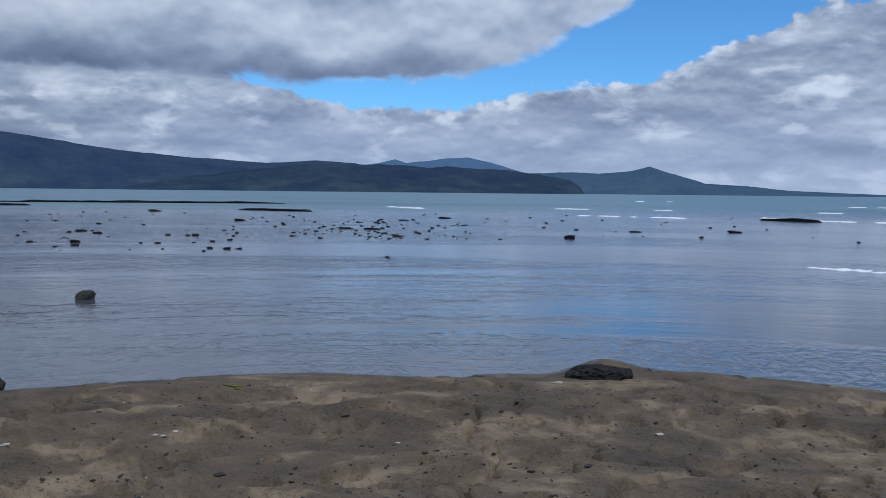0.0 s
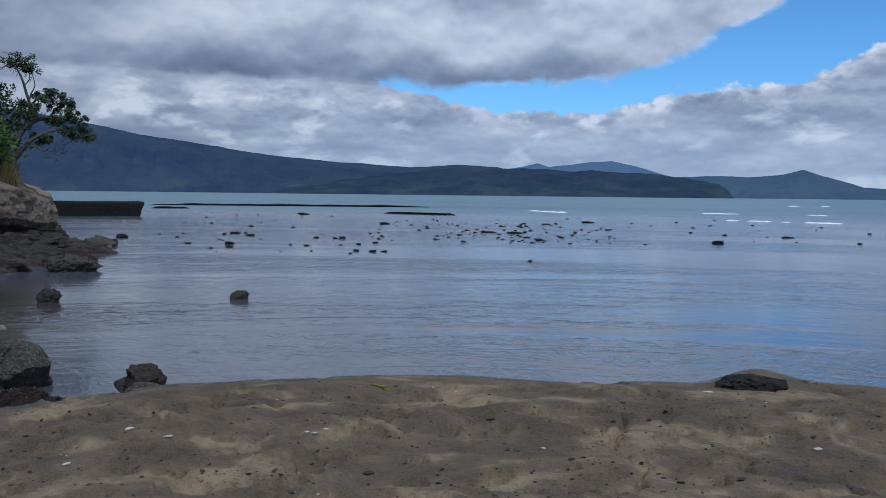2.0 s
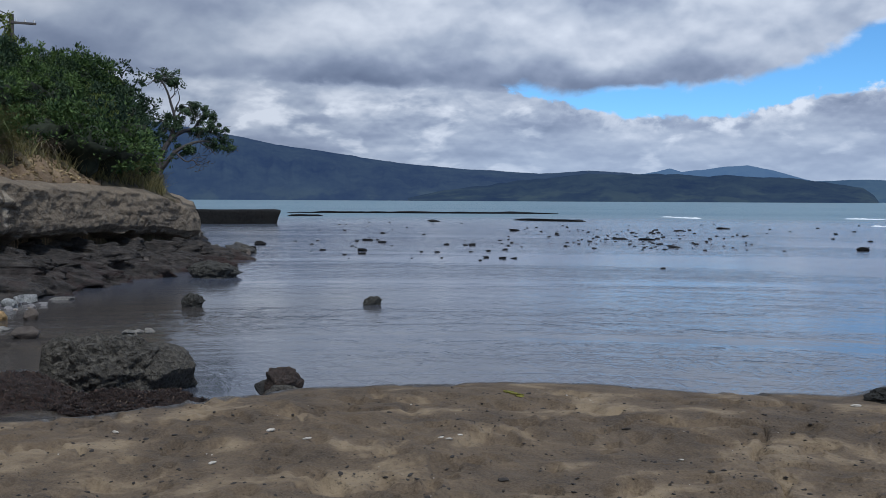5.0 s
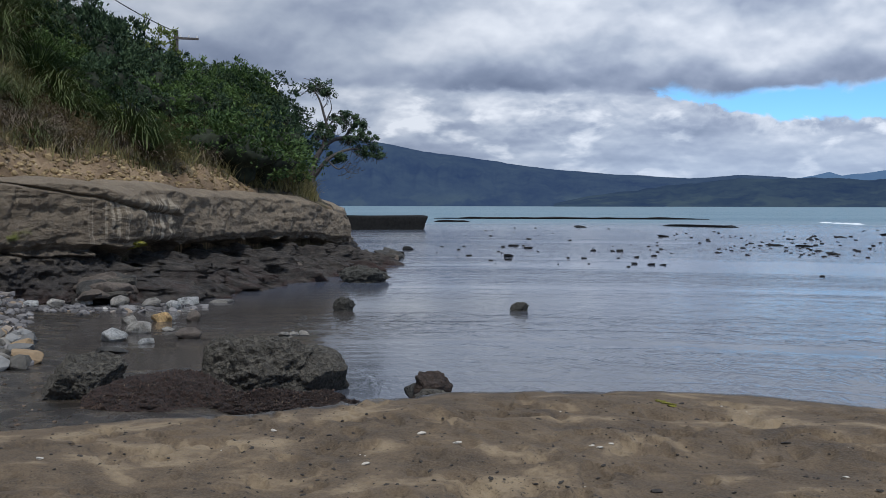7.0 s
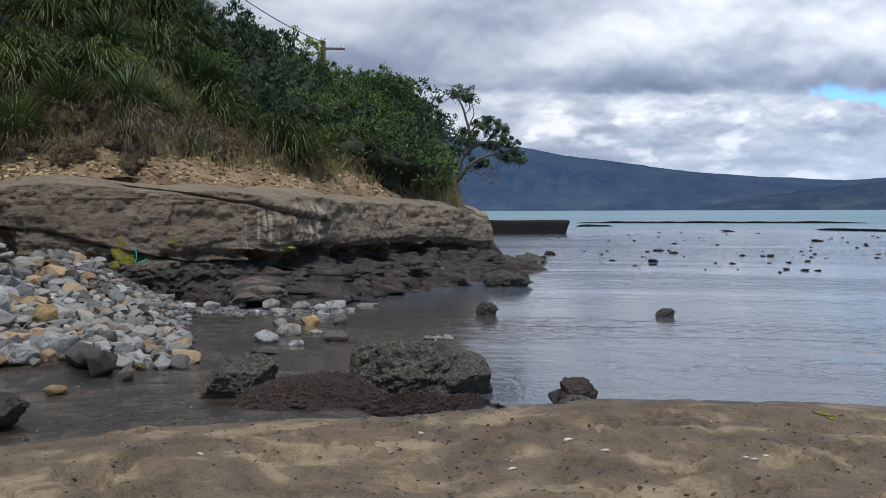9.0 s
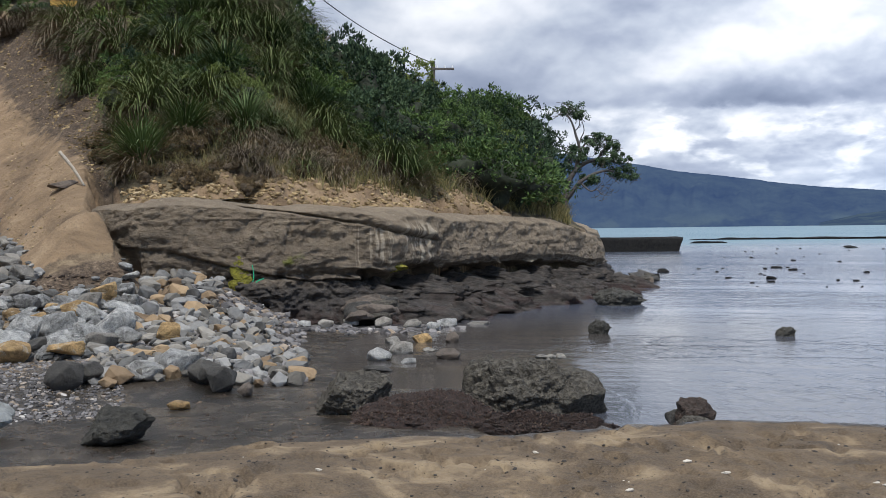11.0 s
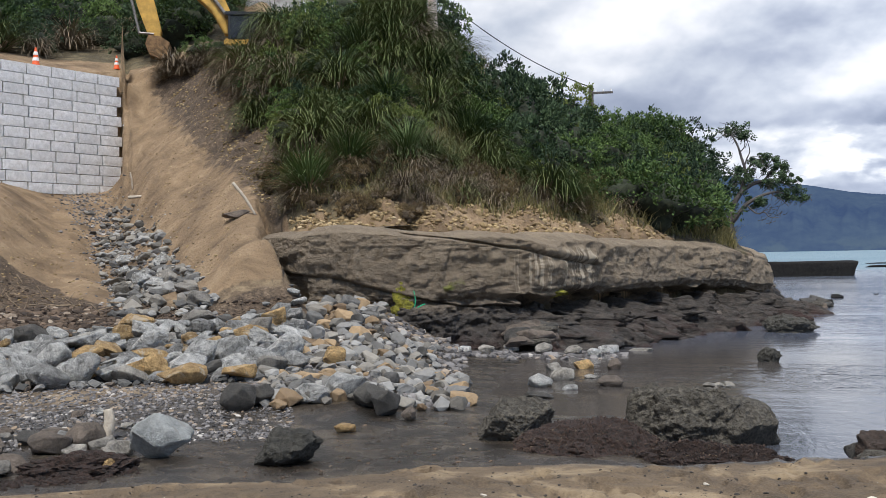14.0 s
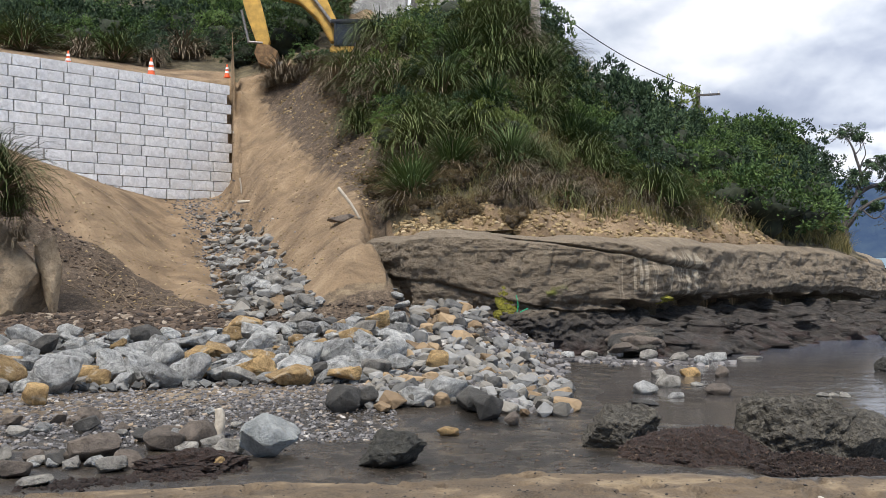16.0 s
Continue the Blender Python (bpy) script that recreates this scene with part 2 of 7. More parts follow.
def cliff_look(T, w):
    m, s = T.math, T.span
    uv = T.add("ShaderNodeUVMap", uv_map="face").outputs[0]
    uvx = T.add("ShaderNodeSeparateXYZ", {0: uv})
    u, v = uvx.outputs[0], uvx.outputs[1]
    n1 = T.noise(T.stretch(w, 1.0, 1.0, 1.3), 0.9, 7.0, 0.65, 0.5)
    n2 = T.noise(T.stretch(w, 1.0, 1.0, 1.2), 4.0, 7.0, 0.68, 0.3)
    n3 = T.noise(w, 16.0, 5.0, 0.7)
    rough_edge = m("ADD", m("MULTIPLY", m("SUBTRACT", n1, 0.5), 0.45), m("MULTIPLY", m("SUBTRACT", n2, 0.5), 0.3))
    tan = T.ramp(m("ADD", m("MULTIPLY", n1, 0.6), m("MULTIPLY", n2, 0.4)), [(0.3, (0.185, 0.142, 0.094)), (0.5, (0.262, 0.204, 0.136)), (0.68, (0.36, 0.288, 0.196))])
    grey = T.ramp(n2, [(0.3, (0.122, 0.095, 0.066)), (0.5, (0.184, 0.145, 0.101)), (0.7, (0.25, 0.198, 0.138))])
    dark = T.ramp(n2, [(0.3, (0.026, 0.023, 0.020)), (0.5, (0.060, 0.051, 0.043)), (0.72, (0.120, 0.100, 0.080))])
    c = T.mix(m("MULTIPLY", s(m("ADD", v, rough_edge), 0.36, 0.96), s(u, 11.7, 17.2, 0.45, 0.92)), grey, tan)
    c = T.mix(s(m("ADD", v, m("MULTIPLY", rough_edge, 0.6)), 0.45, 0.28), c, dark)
    blotch = T.noise(w, 1.9, 9.0, 0.74, 0.4)
    c = T.mix(m("MULTIPLY", s(blotch, 0.55, 0.66), 0.15), c, (0.060, 0.048, 0.036))
    c = T.mix(m("MULTIPLY", s(T.noise(w, 2.7, 9.0, 0.74, 0.4), 0.58, 0.68), m("MULTIPLY", s(v, 0.45, 0.6), 0.6)), c, (0.40, 0.32, 0.22))
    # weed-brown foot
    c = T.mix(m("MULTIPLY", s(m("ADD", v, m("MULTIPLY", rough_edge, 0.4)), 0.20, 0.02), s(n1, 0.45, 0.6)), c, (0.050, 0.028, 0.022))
    runs = T.noise(T.stretch(uv, 4.4, 0.15, 1.0), 1.0, 3.0, 0.65)
    ends = T.noise(T.stretch(uv, 2.6, 0.02, 1.0), 1.3, 2.0, 0.5)
    where_runs = m("MULTIPLY", m("MULTIPLY", s(u, RUNS[0], RUNS[0] + 1.2), s(u, RUNS[1], RUNS[1] - 0.8)), m("MULTIPLY", s(m("ADD", v, m("MULTIPLY", m("SUBTRACT", ends, 0.5), 1.1)), 0.47, 0.56), s(v, 0.90, 0.80)))
    c = T.mix(m("MULTIPLY", m("MULTIPLY", where_runs, s(runs, 0.495, 0.54)), 0.80), c, (0.54, 0.46, 0.34))
    c = T.mix(m("MULTIPLY", where_runs, m("MULTIPLY", s(runs, 0.42, 0.36), 0.35)), c, (0.05, 0.045, 0.036))
    moss = m("MULTIPLY", s(T.noise(T.stretch(uv, 0.45, 1.5, 1.0), 1.7, 4.0), 0.68, 0.74), m("MULTIPLY", s(v, 0.36, 0.46), s(v, 0.66, 0.52)))
    c = T.mix(moss, c, (0.16, 0.17, 0.025))
    h = m("ADD", m("MULTIPLY", n1, 0.15), m("ADD", m("MULTIPLY", n2, 0.45), m("MULTIPLY", n3, 0.22)))
    h = m("ADD", h, m("MULTIPLY", T.noise(T.stretch(w, 1.0, 1.0, 2.6), 6.0, 8.0, 0.78), 0.75))
    return c, h, 0.20


def stone_look(lo, hi, vein=None, scale=5.0, bump=0.05, spread=0.35):
    def build(T, w):
        m, s = T.math, T.span
        info = T.add("ShaderNodeObjectInfo")
        rnd = info.outputs["Random"]
        n = T.noise(w, scale, 8.0, 0.72, 0.4)
        f = T.noise(w, scale * 7, 5.0, 0.75)
        v = m("ADD", m("MULTIPLY", n, 0.7), m("MULTIPLY", f, 0.3))
        c = T.ramp(v, [(0.38, lo), (0.62, hi)])
        shade = m("ADD", 1.0 - spread * 0.5, m("MULTIPLY", rnd, spread))
        c = T.mix(1.0, c, T.add("ShaderNodeCombineColor", {0: shade, 1: shade, 2: shade}).outputs[0], "MULTIPLY")
        if vein:
            c = T.mix(m("MULTIPLY", s(T.noise(w, scale * 0.6, 5.0, 0.6, 1.5), 0.56, 0.66), 0.75), c, vein)
        return c, m("ADD", n, m("MULTIPLY", f, 0.35)), bump
    return build


def pitted_look(T, w):
    """Olive mudstone eaten full of small holes; the shade inside them is painted as darker colour."""
    m, s = T.math, T.span
    n = T.noise(w, 6.0, 8.0, 0.75, 0.3)
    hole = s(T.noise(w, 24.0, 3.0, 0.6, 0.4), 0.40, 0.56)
    fine = T.noise(w, 70.0, 4.0, 0.7)
    c = T.ramp(m("ADD", m("MULTIPLY", n, 0.7), m("MULTIPLY", fine, 0.3)), [(0.32, (0.050, 0.043, 0.032)), (0.5, (0.100, 0.088, 0.067)), (0.68, (0.165, 0.147, 0.114))])
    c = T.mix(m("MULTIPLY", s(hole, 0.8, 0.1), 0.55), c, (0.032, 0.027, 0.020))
    return c, m("ADD", m("MULTIPLY", n, 0.8), m("ADD", m("MULTIPLY", hole, 0.55), m("MULTIPLY", fine, 0.18))), 0.075


def leaf_look(lo, hi):
    def build(T, w):
        g = T.add("ShaderNodeNewGeometry")
        r = T.math("ADD", T.math("MULTIPLY", g.outputs["Random Per Island"], 0.40), T.math("ADD", T.math("MULTIPLY", T.noise(w, 0.9, 3.0), 0.45), T.math("MULTIPLY", T.noise(w, 3.4, 2.0), 0.55)))
        r = T.math("SUBTRACT", r, 0.17)
        r = T.math("ADD", r, T.math("MULTIPLY", T.math("SUBTRACT", T.add("ShaderNodeObjectInfo").outputs["Random"], 0.5), 0.35))
        return T.ramp(r, [(0.25, lo), (0.85, hi)])
    return build


def plain(c, var=0.25, scale=8.0, bump=0.01):
    def build(T, w):
        n = T.noise(w, scale, 5.0, 0.6)
        lo, hi = tuple(v * (1 - var) for v in c), tuple(min(1, v * (1 + var)) for v in c)
        return T.ramp(n, [(0.3, lo), (0.7, hi)]), n, bump
    return build


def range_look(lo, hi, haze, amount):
    """Forest seen over miles of air: the colour of leaves, with bluish air light painted over it as an even glow."""
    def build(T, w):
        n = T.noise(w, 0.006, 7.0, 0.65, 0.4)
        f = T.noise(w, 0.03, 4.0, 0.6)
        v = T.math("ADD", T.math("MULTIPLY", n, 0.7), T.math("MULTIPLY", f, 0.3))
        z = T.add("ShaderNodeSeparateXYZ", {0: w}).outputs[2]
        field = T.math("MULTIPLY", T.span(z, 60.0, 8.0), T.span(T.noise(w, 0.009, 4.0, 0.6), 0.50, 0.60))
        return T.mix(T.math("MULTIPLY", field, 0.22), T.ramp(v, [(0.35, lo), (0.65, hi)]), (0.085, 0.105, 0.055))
    mt = material("far_forest_haze_glow", build, 1.0, **{"Emission Color": (*haze, 1), "Emission Strength": amount, "Specular IOR Level": 0.0})
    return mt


M = {
    "ground": material("ground", ground_look),
    "water": material("sea_water", water_look, 0.12, IOR=1.33),
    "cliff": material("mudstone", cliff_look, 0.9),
    "grey_rock": material("blue_grey_rock", stone_look((0.165, 0.163, 0.150), (0.71, 0.695, 0.650), (0.72, 0.71, 0.67), 5.5, 0.30, 0.85), 0.85),
    "ochre_rock": material("ochre_rock", stone_look((0.24, 0.145, 0.058), (0.74, 0.50, 0.225), (0.62, 0.53, 0.40), 6.0, 0.24, 0.6), 0.88),
    "pale_rock": material("pale_rock", stone_look((0.14, 0.130, 0.112), (0.46, 0.425, 0.365), (0.24, 0.225, 0.20), 5.0, 0.16, 0.6), 0.88),
    "dark_rock": material("dark_wet_rock", stone_look((0.022, 0.021, 0.019), (0.085, 0.078, 0.066), None, 6.0, 0.08), 0.72),
    "brown_rock": material("brown_rock", stone_look((0.055, 0.044, 0.034), (0.17, 0.135, 0.105), None, 6.0, 0.08), 0.85),
    "pitted": material("pitted_mudstone", pitted_look, 0.9),
    "weed": material("seaweed_crust", stone_look((0.018, 0.012, 0.009), (0.11, 0.060, 0.040), (0.03, 0.028, 0.022), 26.0, 0.22), 0.8),
    "toetoe": material("toetoe_blade", leaf_look((0.030, 0.046, 0.016), (0.150, 0.175, 0.068)), 0.85, **{"Specular IOR Level": 0.1}),
    "dry": material("dry_blade", leaf_look((0.075, 0.057, 0.036), (0.25, 0.195, 0.125)), 0.85),
    "bush": material("bush_leaf", leaf_look((0.022, 0.048, 0.014), (0.125, 0.190, 0.050)), 0.7, **{"Specular IOR Level": 0.25}),
    "bush_dark": material("dark_bush_leaf", leaf_look((0.016, 0.033, 0.019), (0.072, 0.112, 0.048)), 0.7, **{"Specular IOR Level": 0.25}),
    "grass": material("slope_grass", leaf_look((0.070, 0.075, 0.022), (0.33, 0.27, 0.105)), 0.8),
    "bark": material("grey_bark", plain((0.085, 0.075, 0.068), 0.4, 6.0, 0.03), 0.9),
    "concrete": material("concrete_block", stone_look((0.52, 0.515, 0.505), (0.80, 0.795, 0.785), (0.60, 0.58, 0.55), 5.0, 0.05, 0.16), 0.85),
    "mortar": material("dark_joint", plain((0.075, 0.072, 0.068), 0.3), 0.95),
    "foam": material("foam", plain((0.80, 0.83, 0.84), 0.08, 3.0, 0.05), 0.9),
    "shell": material("white_shell", plain((0.46, 0.42, 0.35), 0.25, 30.0), 0.7),
    "debris": material("dark_debris", plain((0.030, 0.025, 0.020), 0.5, 30.0), 0.9),
    "driftwood": material("driftwood", plain((0.38, 0.33, 0.26), 0.25, 20.0), 0.85),
    "yellow": material("machine_yellow", plain((0.46, 0.27, 0.045), 0.35, 2.5, 0.003), 0.45),
    "black": material("black_paint", plain((0.018, 0.018, 0.02), 0.4, 6.0, 0.003), 0.4),
    "steel": material("worn_steel", plain((0.24, 0.22, 0.20), 0.35, 9.0, 0.01), 0.45, Metallic=0.7),
    "glass": material("cab_glass", plain((0.010, 0.012, 0.014), 0.1, 3.0, 0.001), 0.25),
    "orange": material("cone_orange", plain((0.75, 0.12, 0.03), 0.1, 8.0, 0.001), 0.6),
    "white": material("white_band", plain((0.75, 0.75, 0.73), 0.06, 8.0, 0.001), 0.5),
    "wire": material("wire", plain((0.02, 0.02, 0.02), 0.1), 0.6),
    "lime": material("lime_weed", stone_look((0.10, 0.095, 0.015), (0.36, 0.33, 0.035), (0.08, 0.08, 0.02), 9.0, 0.08), 0.9),
    "green_net": material("green_cord", plain((0.03, 0.42, 0.19), 0.2, 20.0), 0.6),
}


def mass_look(lo, hi):
    def build(T, w):
        m = T.math
        g = T.add("ShaderNodeNewGeometry").outputs["Random Per Island"]
        n = T.noise(w, 7.0, 6.0, 0.65, 0.3)
        v = m("ADD", m("MULTIPLY", g, 0.55), m("MULTIPLY", n, 0.45))
        return T.ramp(v, [(0.2, lo), (0.8, hi)]), n, 0.05
    return build


M["mass_grey_rock"] = material("small_grey_stones", mass_look((0.050, 0.048, 0.044), (0.30, 0.292, 0.270)), 0.88)
M["mass_pale_rock"] = material("small_pale_stones", mass_look((0.050, 0.045, 0.037), (0.25, 0.230, 0.194)), 0.88)
M["mass_ochre_rock"] = material("small_ochre_stones", mass_look((0.12, 0.080, 0.045), (0.32, 0.225, 0.125)), 0.88)
# Fill stones coloured dark to paint the shade in the heap's gaps.
M["gap_rock"] = M["mass_gap_rock"] = material("gap_shade_stones", mass_look((0.030, 0.030, 0.028), (0.15, 0.148, 0.138)), 0.9)
M["mass_brown_rock"] = material("small_brown_stones", mass_look((0.05, 0.04, 0.03), (0.17, 0.135, 0.105)), 0.88)
M["black_rock"] = material("black_sea_rock", stone_look((0.005, 0.005, 0.005), (0.020, 0.019, 0.017), None, 4.0, 0.12), 0.8, **{"Specular IOR Level": 0.2})
M["cliff_loose"] = material("loose_mudstone", stone_look((0.19, 0.138, 0.085), (0.46, 0.350, 0.225), (0.15, 0.115, 0.08), 2.2, 0.16, 0.2), 0.92)
M["bush_light"] = material("light_bush_leaf", leaf_look((0.050, 0.075, 0.018), (0.22, 0.26, 0.07)), 0.75, **{"Specular IOR Level": 0.25})
M["scrub"] = material("dry_scrub", leaf_look((0.060, 0.045, 0.024), (0.24, 0.175, 0.090)), 0.9, **{"Specular IOR Level": 0.2})
# Core of the green shrubs, near black to paint shade between the sprays.
M["inner"] = material("painted_shade_core", plain((0.016, 0.021, 0.009), 0.5, 5.0, 0.02), 0.95)
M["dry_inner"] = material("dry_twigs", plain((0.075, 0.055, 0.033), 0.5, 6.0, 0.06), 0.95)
M["light_rock"] = material("pale_green_grey_rock", stone_look((0.20, 0.21, 0.20), (0.46, 0.47, 0.45), (0.30, 0.29, 0.26), 4.0, 0.16, 0.2), 0.88)
M["twig"] = material("broken_twig", plain((0.19, 0.14, 0.09), 0.4, 20.0), 0.9)
M["face"] = material("pale_grey_rock_face", stone_look((0.20, 0.195, 0.18), (0.46, 0.45, 0.42), (0.13, 0.12, 0.105), 1.2, 0.25, 0.2), 0.92)
M["pitted_dark"] = material("dark_ragged_rock", stone_look((0.022, 0.021, 0.017), (0.105, 0.098, 0.078), None, 12.0, 0.12), 0.85)
M["weed_brown"] = material("weedy_brown_rock", stone_look((0.022, 0.015, 0.011), (0.125, 0.084, 0.060), None, 14.0, 0.12), 0.85)
M["dark_weed"] = material("black_dried_weed", stone_look((0.010, 0.010, 0.008), (0.050, 0.047, 0.036), None, 22.0, 0.10), 0.95)
M["lush"] = material("lush_tussock_blade", leaf_look((0.018, 0.036, 0.011), (0.115, 0.165, 0.050)), 0.7, **{"Specular IOR Level": 0.3})
M["soiled"] = material("soil_caked_steel", plain((0.17, 0.10, 0.045), 0.5, 5.0, 0.03), 0.9)

# ---- building helpers ----
def polar(az, d, z=0.0):
    """A place by its turn to the left of the first view, its distance and its height."""
    return Vector((-d * math.sin(radians(az)), d * math.cos(radians(az)), z))


_rng = np.random.RandomState(7)
_lat = _rng.rand(256, 256)


def vnoise(x, y, seed=0):
    x, y = np.asarray(x, float) + seed * 17.3, np.asarray(y, float) + seed * 31.7
    i, j = np.floor(x).astype(int), np.floor(y).astype(int)
    u, v = x - i, y - j
    u, v = u * u * (3 - 2 * u), v * v * (3 - 2 * v)
    p = lambda a, b: _lat[a % 256, b % 256]
    return (p(i, j) * (1 - u) + p(i + 1, j) * u) * (1 - v) + (p(i, j + 1) * (1 - u) + p(i + 1, j + 1) * u) * v - 0.5


def fbm(x, y, scale, octaves=4, seed=0, gain=0.5):
    r, a = 0.0, 1.0
    x, y = np.asarray(x, float) / scale, np.asarray(y, float) / scale
    for k in range(octaves):
        r = r + a * vnoise(x * 2 ** k, y * 2 ** k, seed + k)
        a *= gain
    return r


def sstep(v, lo, hi):
    k = np.clip((np.asarray(v, float) - lo) / (hi - lo), 0, 1)
    return k * k * (3 - 2 * k)


def mesh_from(name, verts, faces, mat, smooth=True):
    me = bpy.data.meshes.new(name)
    me.from_pydata([tuple(v) for v in verts], [], faces)
    if mat:
        me.materials.append(mat)
    if smooth:
        me.shade_smooth()
    me.update()
    return me


def grid_mesh(name, P, mat, wrap=False):
    """A sheet from an array of rows x columns x 3."""
    r, c = P.shape[:2]
    idx = np.arange(r * c).reshape(r, c)
    if wrap:
        idx = np.concatenate([idx, idx[:, :1]], 1)
    q = np.stack([idx[:-1, :-1], idx[:-1, 1:], idx[1:, 1:], idx[1:, :-1]], -1).reshape(-1, 4)
    me = bpy.data.meshes.new(name)
    me.vertices.add(r * c)
    me.vertices.foreach_set("co", P.reshape(-1).astype(np.float32))
    me.loops.add(len(q) * 4)
    me.loops.foreach_set("vertex_index", q.reshape(-1).astype(np.int32))
    me.polygons.add(len(q))
    me.polygons.foreach_set("loop_start", np.arange(0, len(q) * 4, 4, dtype=np.int32))
    me.polygons.foreach_set("loop_total", np.full(len(q), 4, np.int32))
    me.update(calc_edges=True)
    me.validate()
    me.shade_smooth()
    me.materials.append(mat)
    return me


def part(name, bm, mat, parent, label="", smooth=True, m=None):
    """Links a bmesh, or a mesh, as one mesh object under a thing or a part."""
    if isinstance(bm, bmesh.types.BMesh):
        me = bpy.data.meshes.new(name)
        bm.to_mesh(me)
        bm.free()
        if smooth:
            me.shade_smooth()
            me.set_sharp_from_angle(angle=radians(40))
        if mat:
            me.materials.append(mat)
    else:
        me = bm
    ob = new(name, me)
    ob.parent = parent
    if m is not None:
        ob.matrix_basis = m
    return tagged(ob, label)


def thing(name, place, label, category, group="", kind="", me=None):
    ob = new(name, me)
    ob.matrix_basis = place if isinstance(place, Matrix) else Matrix.Translation(place)
    return tagged(ob, label, category, group, kind)


# ---- lie of the land ----
EDGE_AZ = [-180, -60, -40, -24, -15, -11, -6, 1, 9.5, 16, 23, 29, 37, 47, 55.5, 65, 76, 90, 110, 180]
EDGE_D = [300, 300, 12, 9.8, 10.0, 9.8, 9.5, 9.35, 9.4, 9.36, 9.1, 8.75, 8.35, 8.15, 7.85, 8.15, 8.4, 10, 300, 300]
CLIFF_AZ = [28.9, 29.0, 29.6, 31.2, 34.3, 37.5, 41, 44, 47, 50, 55, 58, 62]
CLIFF_D = [43, 41, 38.3, 35.2, 32.4, 29.0, 26.3, 25.5, 25.0, 24.8, 24.8, 28.4, 37.0]
TOP_AZ = [28.9, 29.2, 29.6, 31.2, 34.4, 37.6, 44, 50, 55, 62]
TOP_Z = [1.2, 1.75, 2.2, 2.6, 2.77, 2.80, 2.95, 3.05, 3.05, 3.0]
RIDGE_AZ = [29.0, 30.3, 31.0, 31.7, 32.3, 33.7, 36.2, 38.6, 40.2, 42.3, 44.0, 45.6, 46.9, 49, 51, 55, 60]
RIDGE_EL = [-0.5, 0.0, 0.8, 2.2, 4.0, 5.3, 6.4, 7.2, 7.35, 7.8, 8.8, 10.3, 11.8, 13.8, 13.4, 12.6, 12.6]
WALL_A, WALL_B = (64.6, 47.0), (82.0, 40.0)          # the block wall's ends: turn, distance
_wa, _wb = polar(*WALL_A), polar(*WALL_B)


def wall_d(az):
    """Distance of the block wall's line at a turn."""
    az = np.radians(np.asarray(az, float))
    dx, dy = -np.sin(az), np.cos(az)
    ex, ey = _wb.x - _wa.x, _wb.y - _wa.y
    return (_wa.x * ey - _wa.y * ex) / (dx * ey - dy * ex)


FILL_AZ = [54, 56, 58, 60.5, 63, 64.9, 68, 72, 76.5, 90]
FILL_Z = np.array([  # heights at 26, 30, 36, the wall's line, 1.6 m behind it, 60, 95 m
    [2.5, 4.1, 7.4, 12.3, 13.0, 20, 36], [2.9, 4.3, 6.9, 12.0, 12.6, 19, 35], [2.75, 4.1, 6.4, 11.4, 12.0, 18, 34],
    [1.8, 3.2, 5.0, 10.6, 11.6, 17, 33], [1.6, 2.4, 4.2, 9.0, 11.2, 16, 32], [1.25, 1.7, 2.9, 5.5, 10.9, 15.5, 30],
    [1.05, 1.6, 2.9, 5.2, 10.5, 15, 30], [1.0, 2.4, 5.3, 5.9, 10.5, 15, 30], [1.0, 2.9, 6.4, 7.0, 10.5, 15, 30], [1.0, 2.2, 5.2, 6.5, 10.5, 15, 30]])


_foot = random.Random(77)
PRINTS = [(_foot.uniform(-26, 66), _foot.uniform(5.0, 8.9), _foot.uniform(0.035, 0.085), _foot.uniform(0.05, 0.12), _foot.uniform(0.02, 0.055)) for _ in range(170)]


def prints(az, d):
    """Trodden dents in the sand with a pushed-up rim."""
    out = np.zeros(np.shape(d))
    for a, q, wide, deep, down in PRINTS:
        k = (np.abs(az - a) < 4.0) & (np.abs(d - q) < 0.5)
        if k.any():
            r = ((az[k] - a) * q * 0.01745 / wide) ** 2 + ((d[k] - q) / deep) ** 2
            out[k] += down * (-np.exp(-r) + 0.45 * np.exp(-(np.sqrt(r) - 1.7) ** 2 * 3))
    return out


_fine_az = np.arange(50.0, 95.0, 0.1)
_round = np.hanning(23) / np.hanning(23).sum()
FILL_FINE = [np.convolve(np.pad(np.interp(_fine_az, FILL_AZ, FILL_Z[:, i]), 11, mode="edge"), _round, "valid") for i in range(7)]


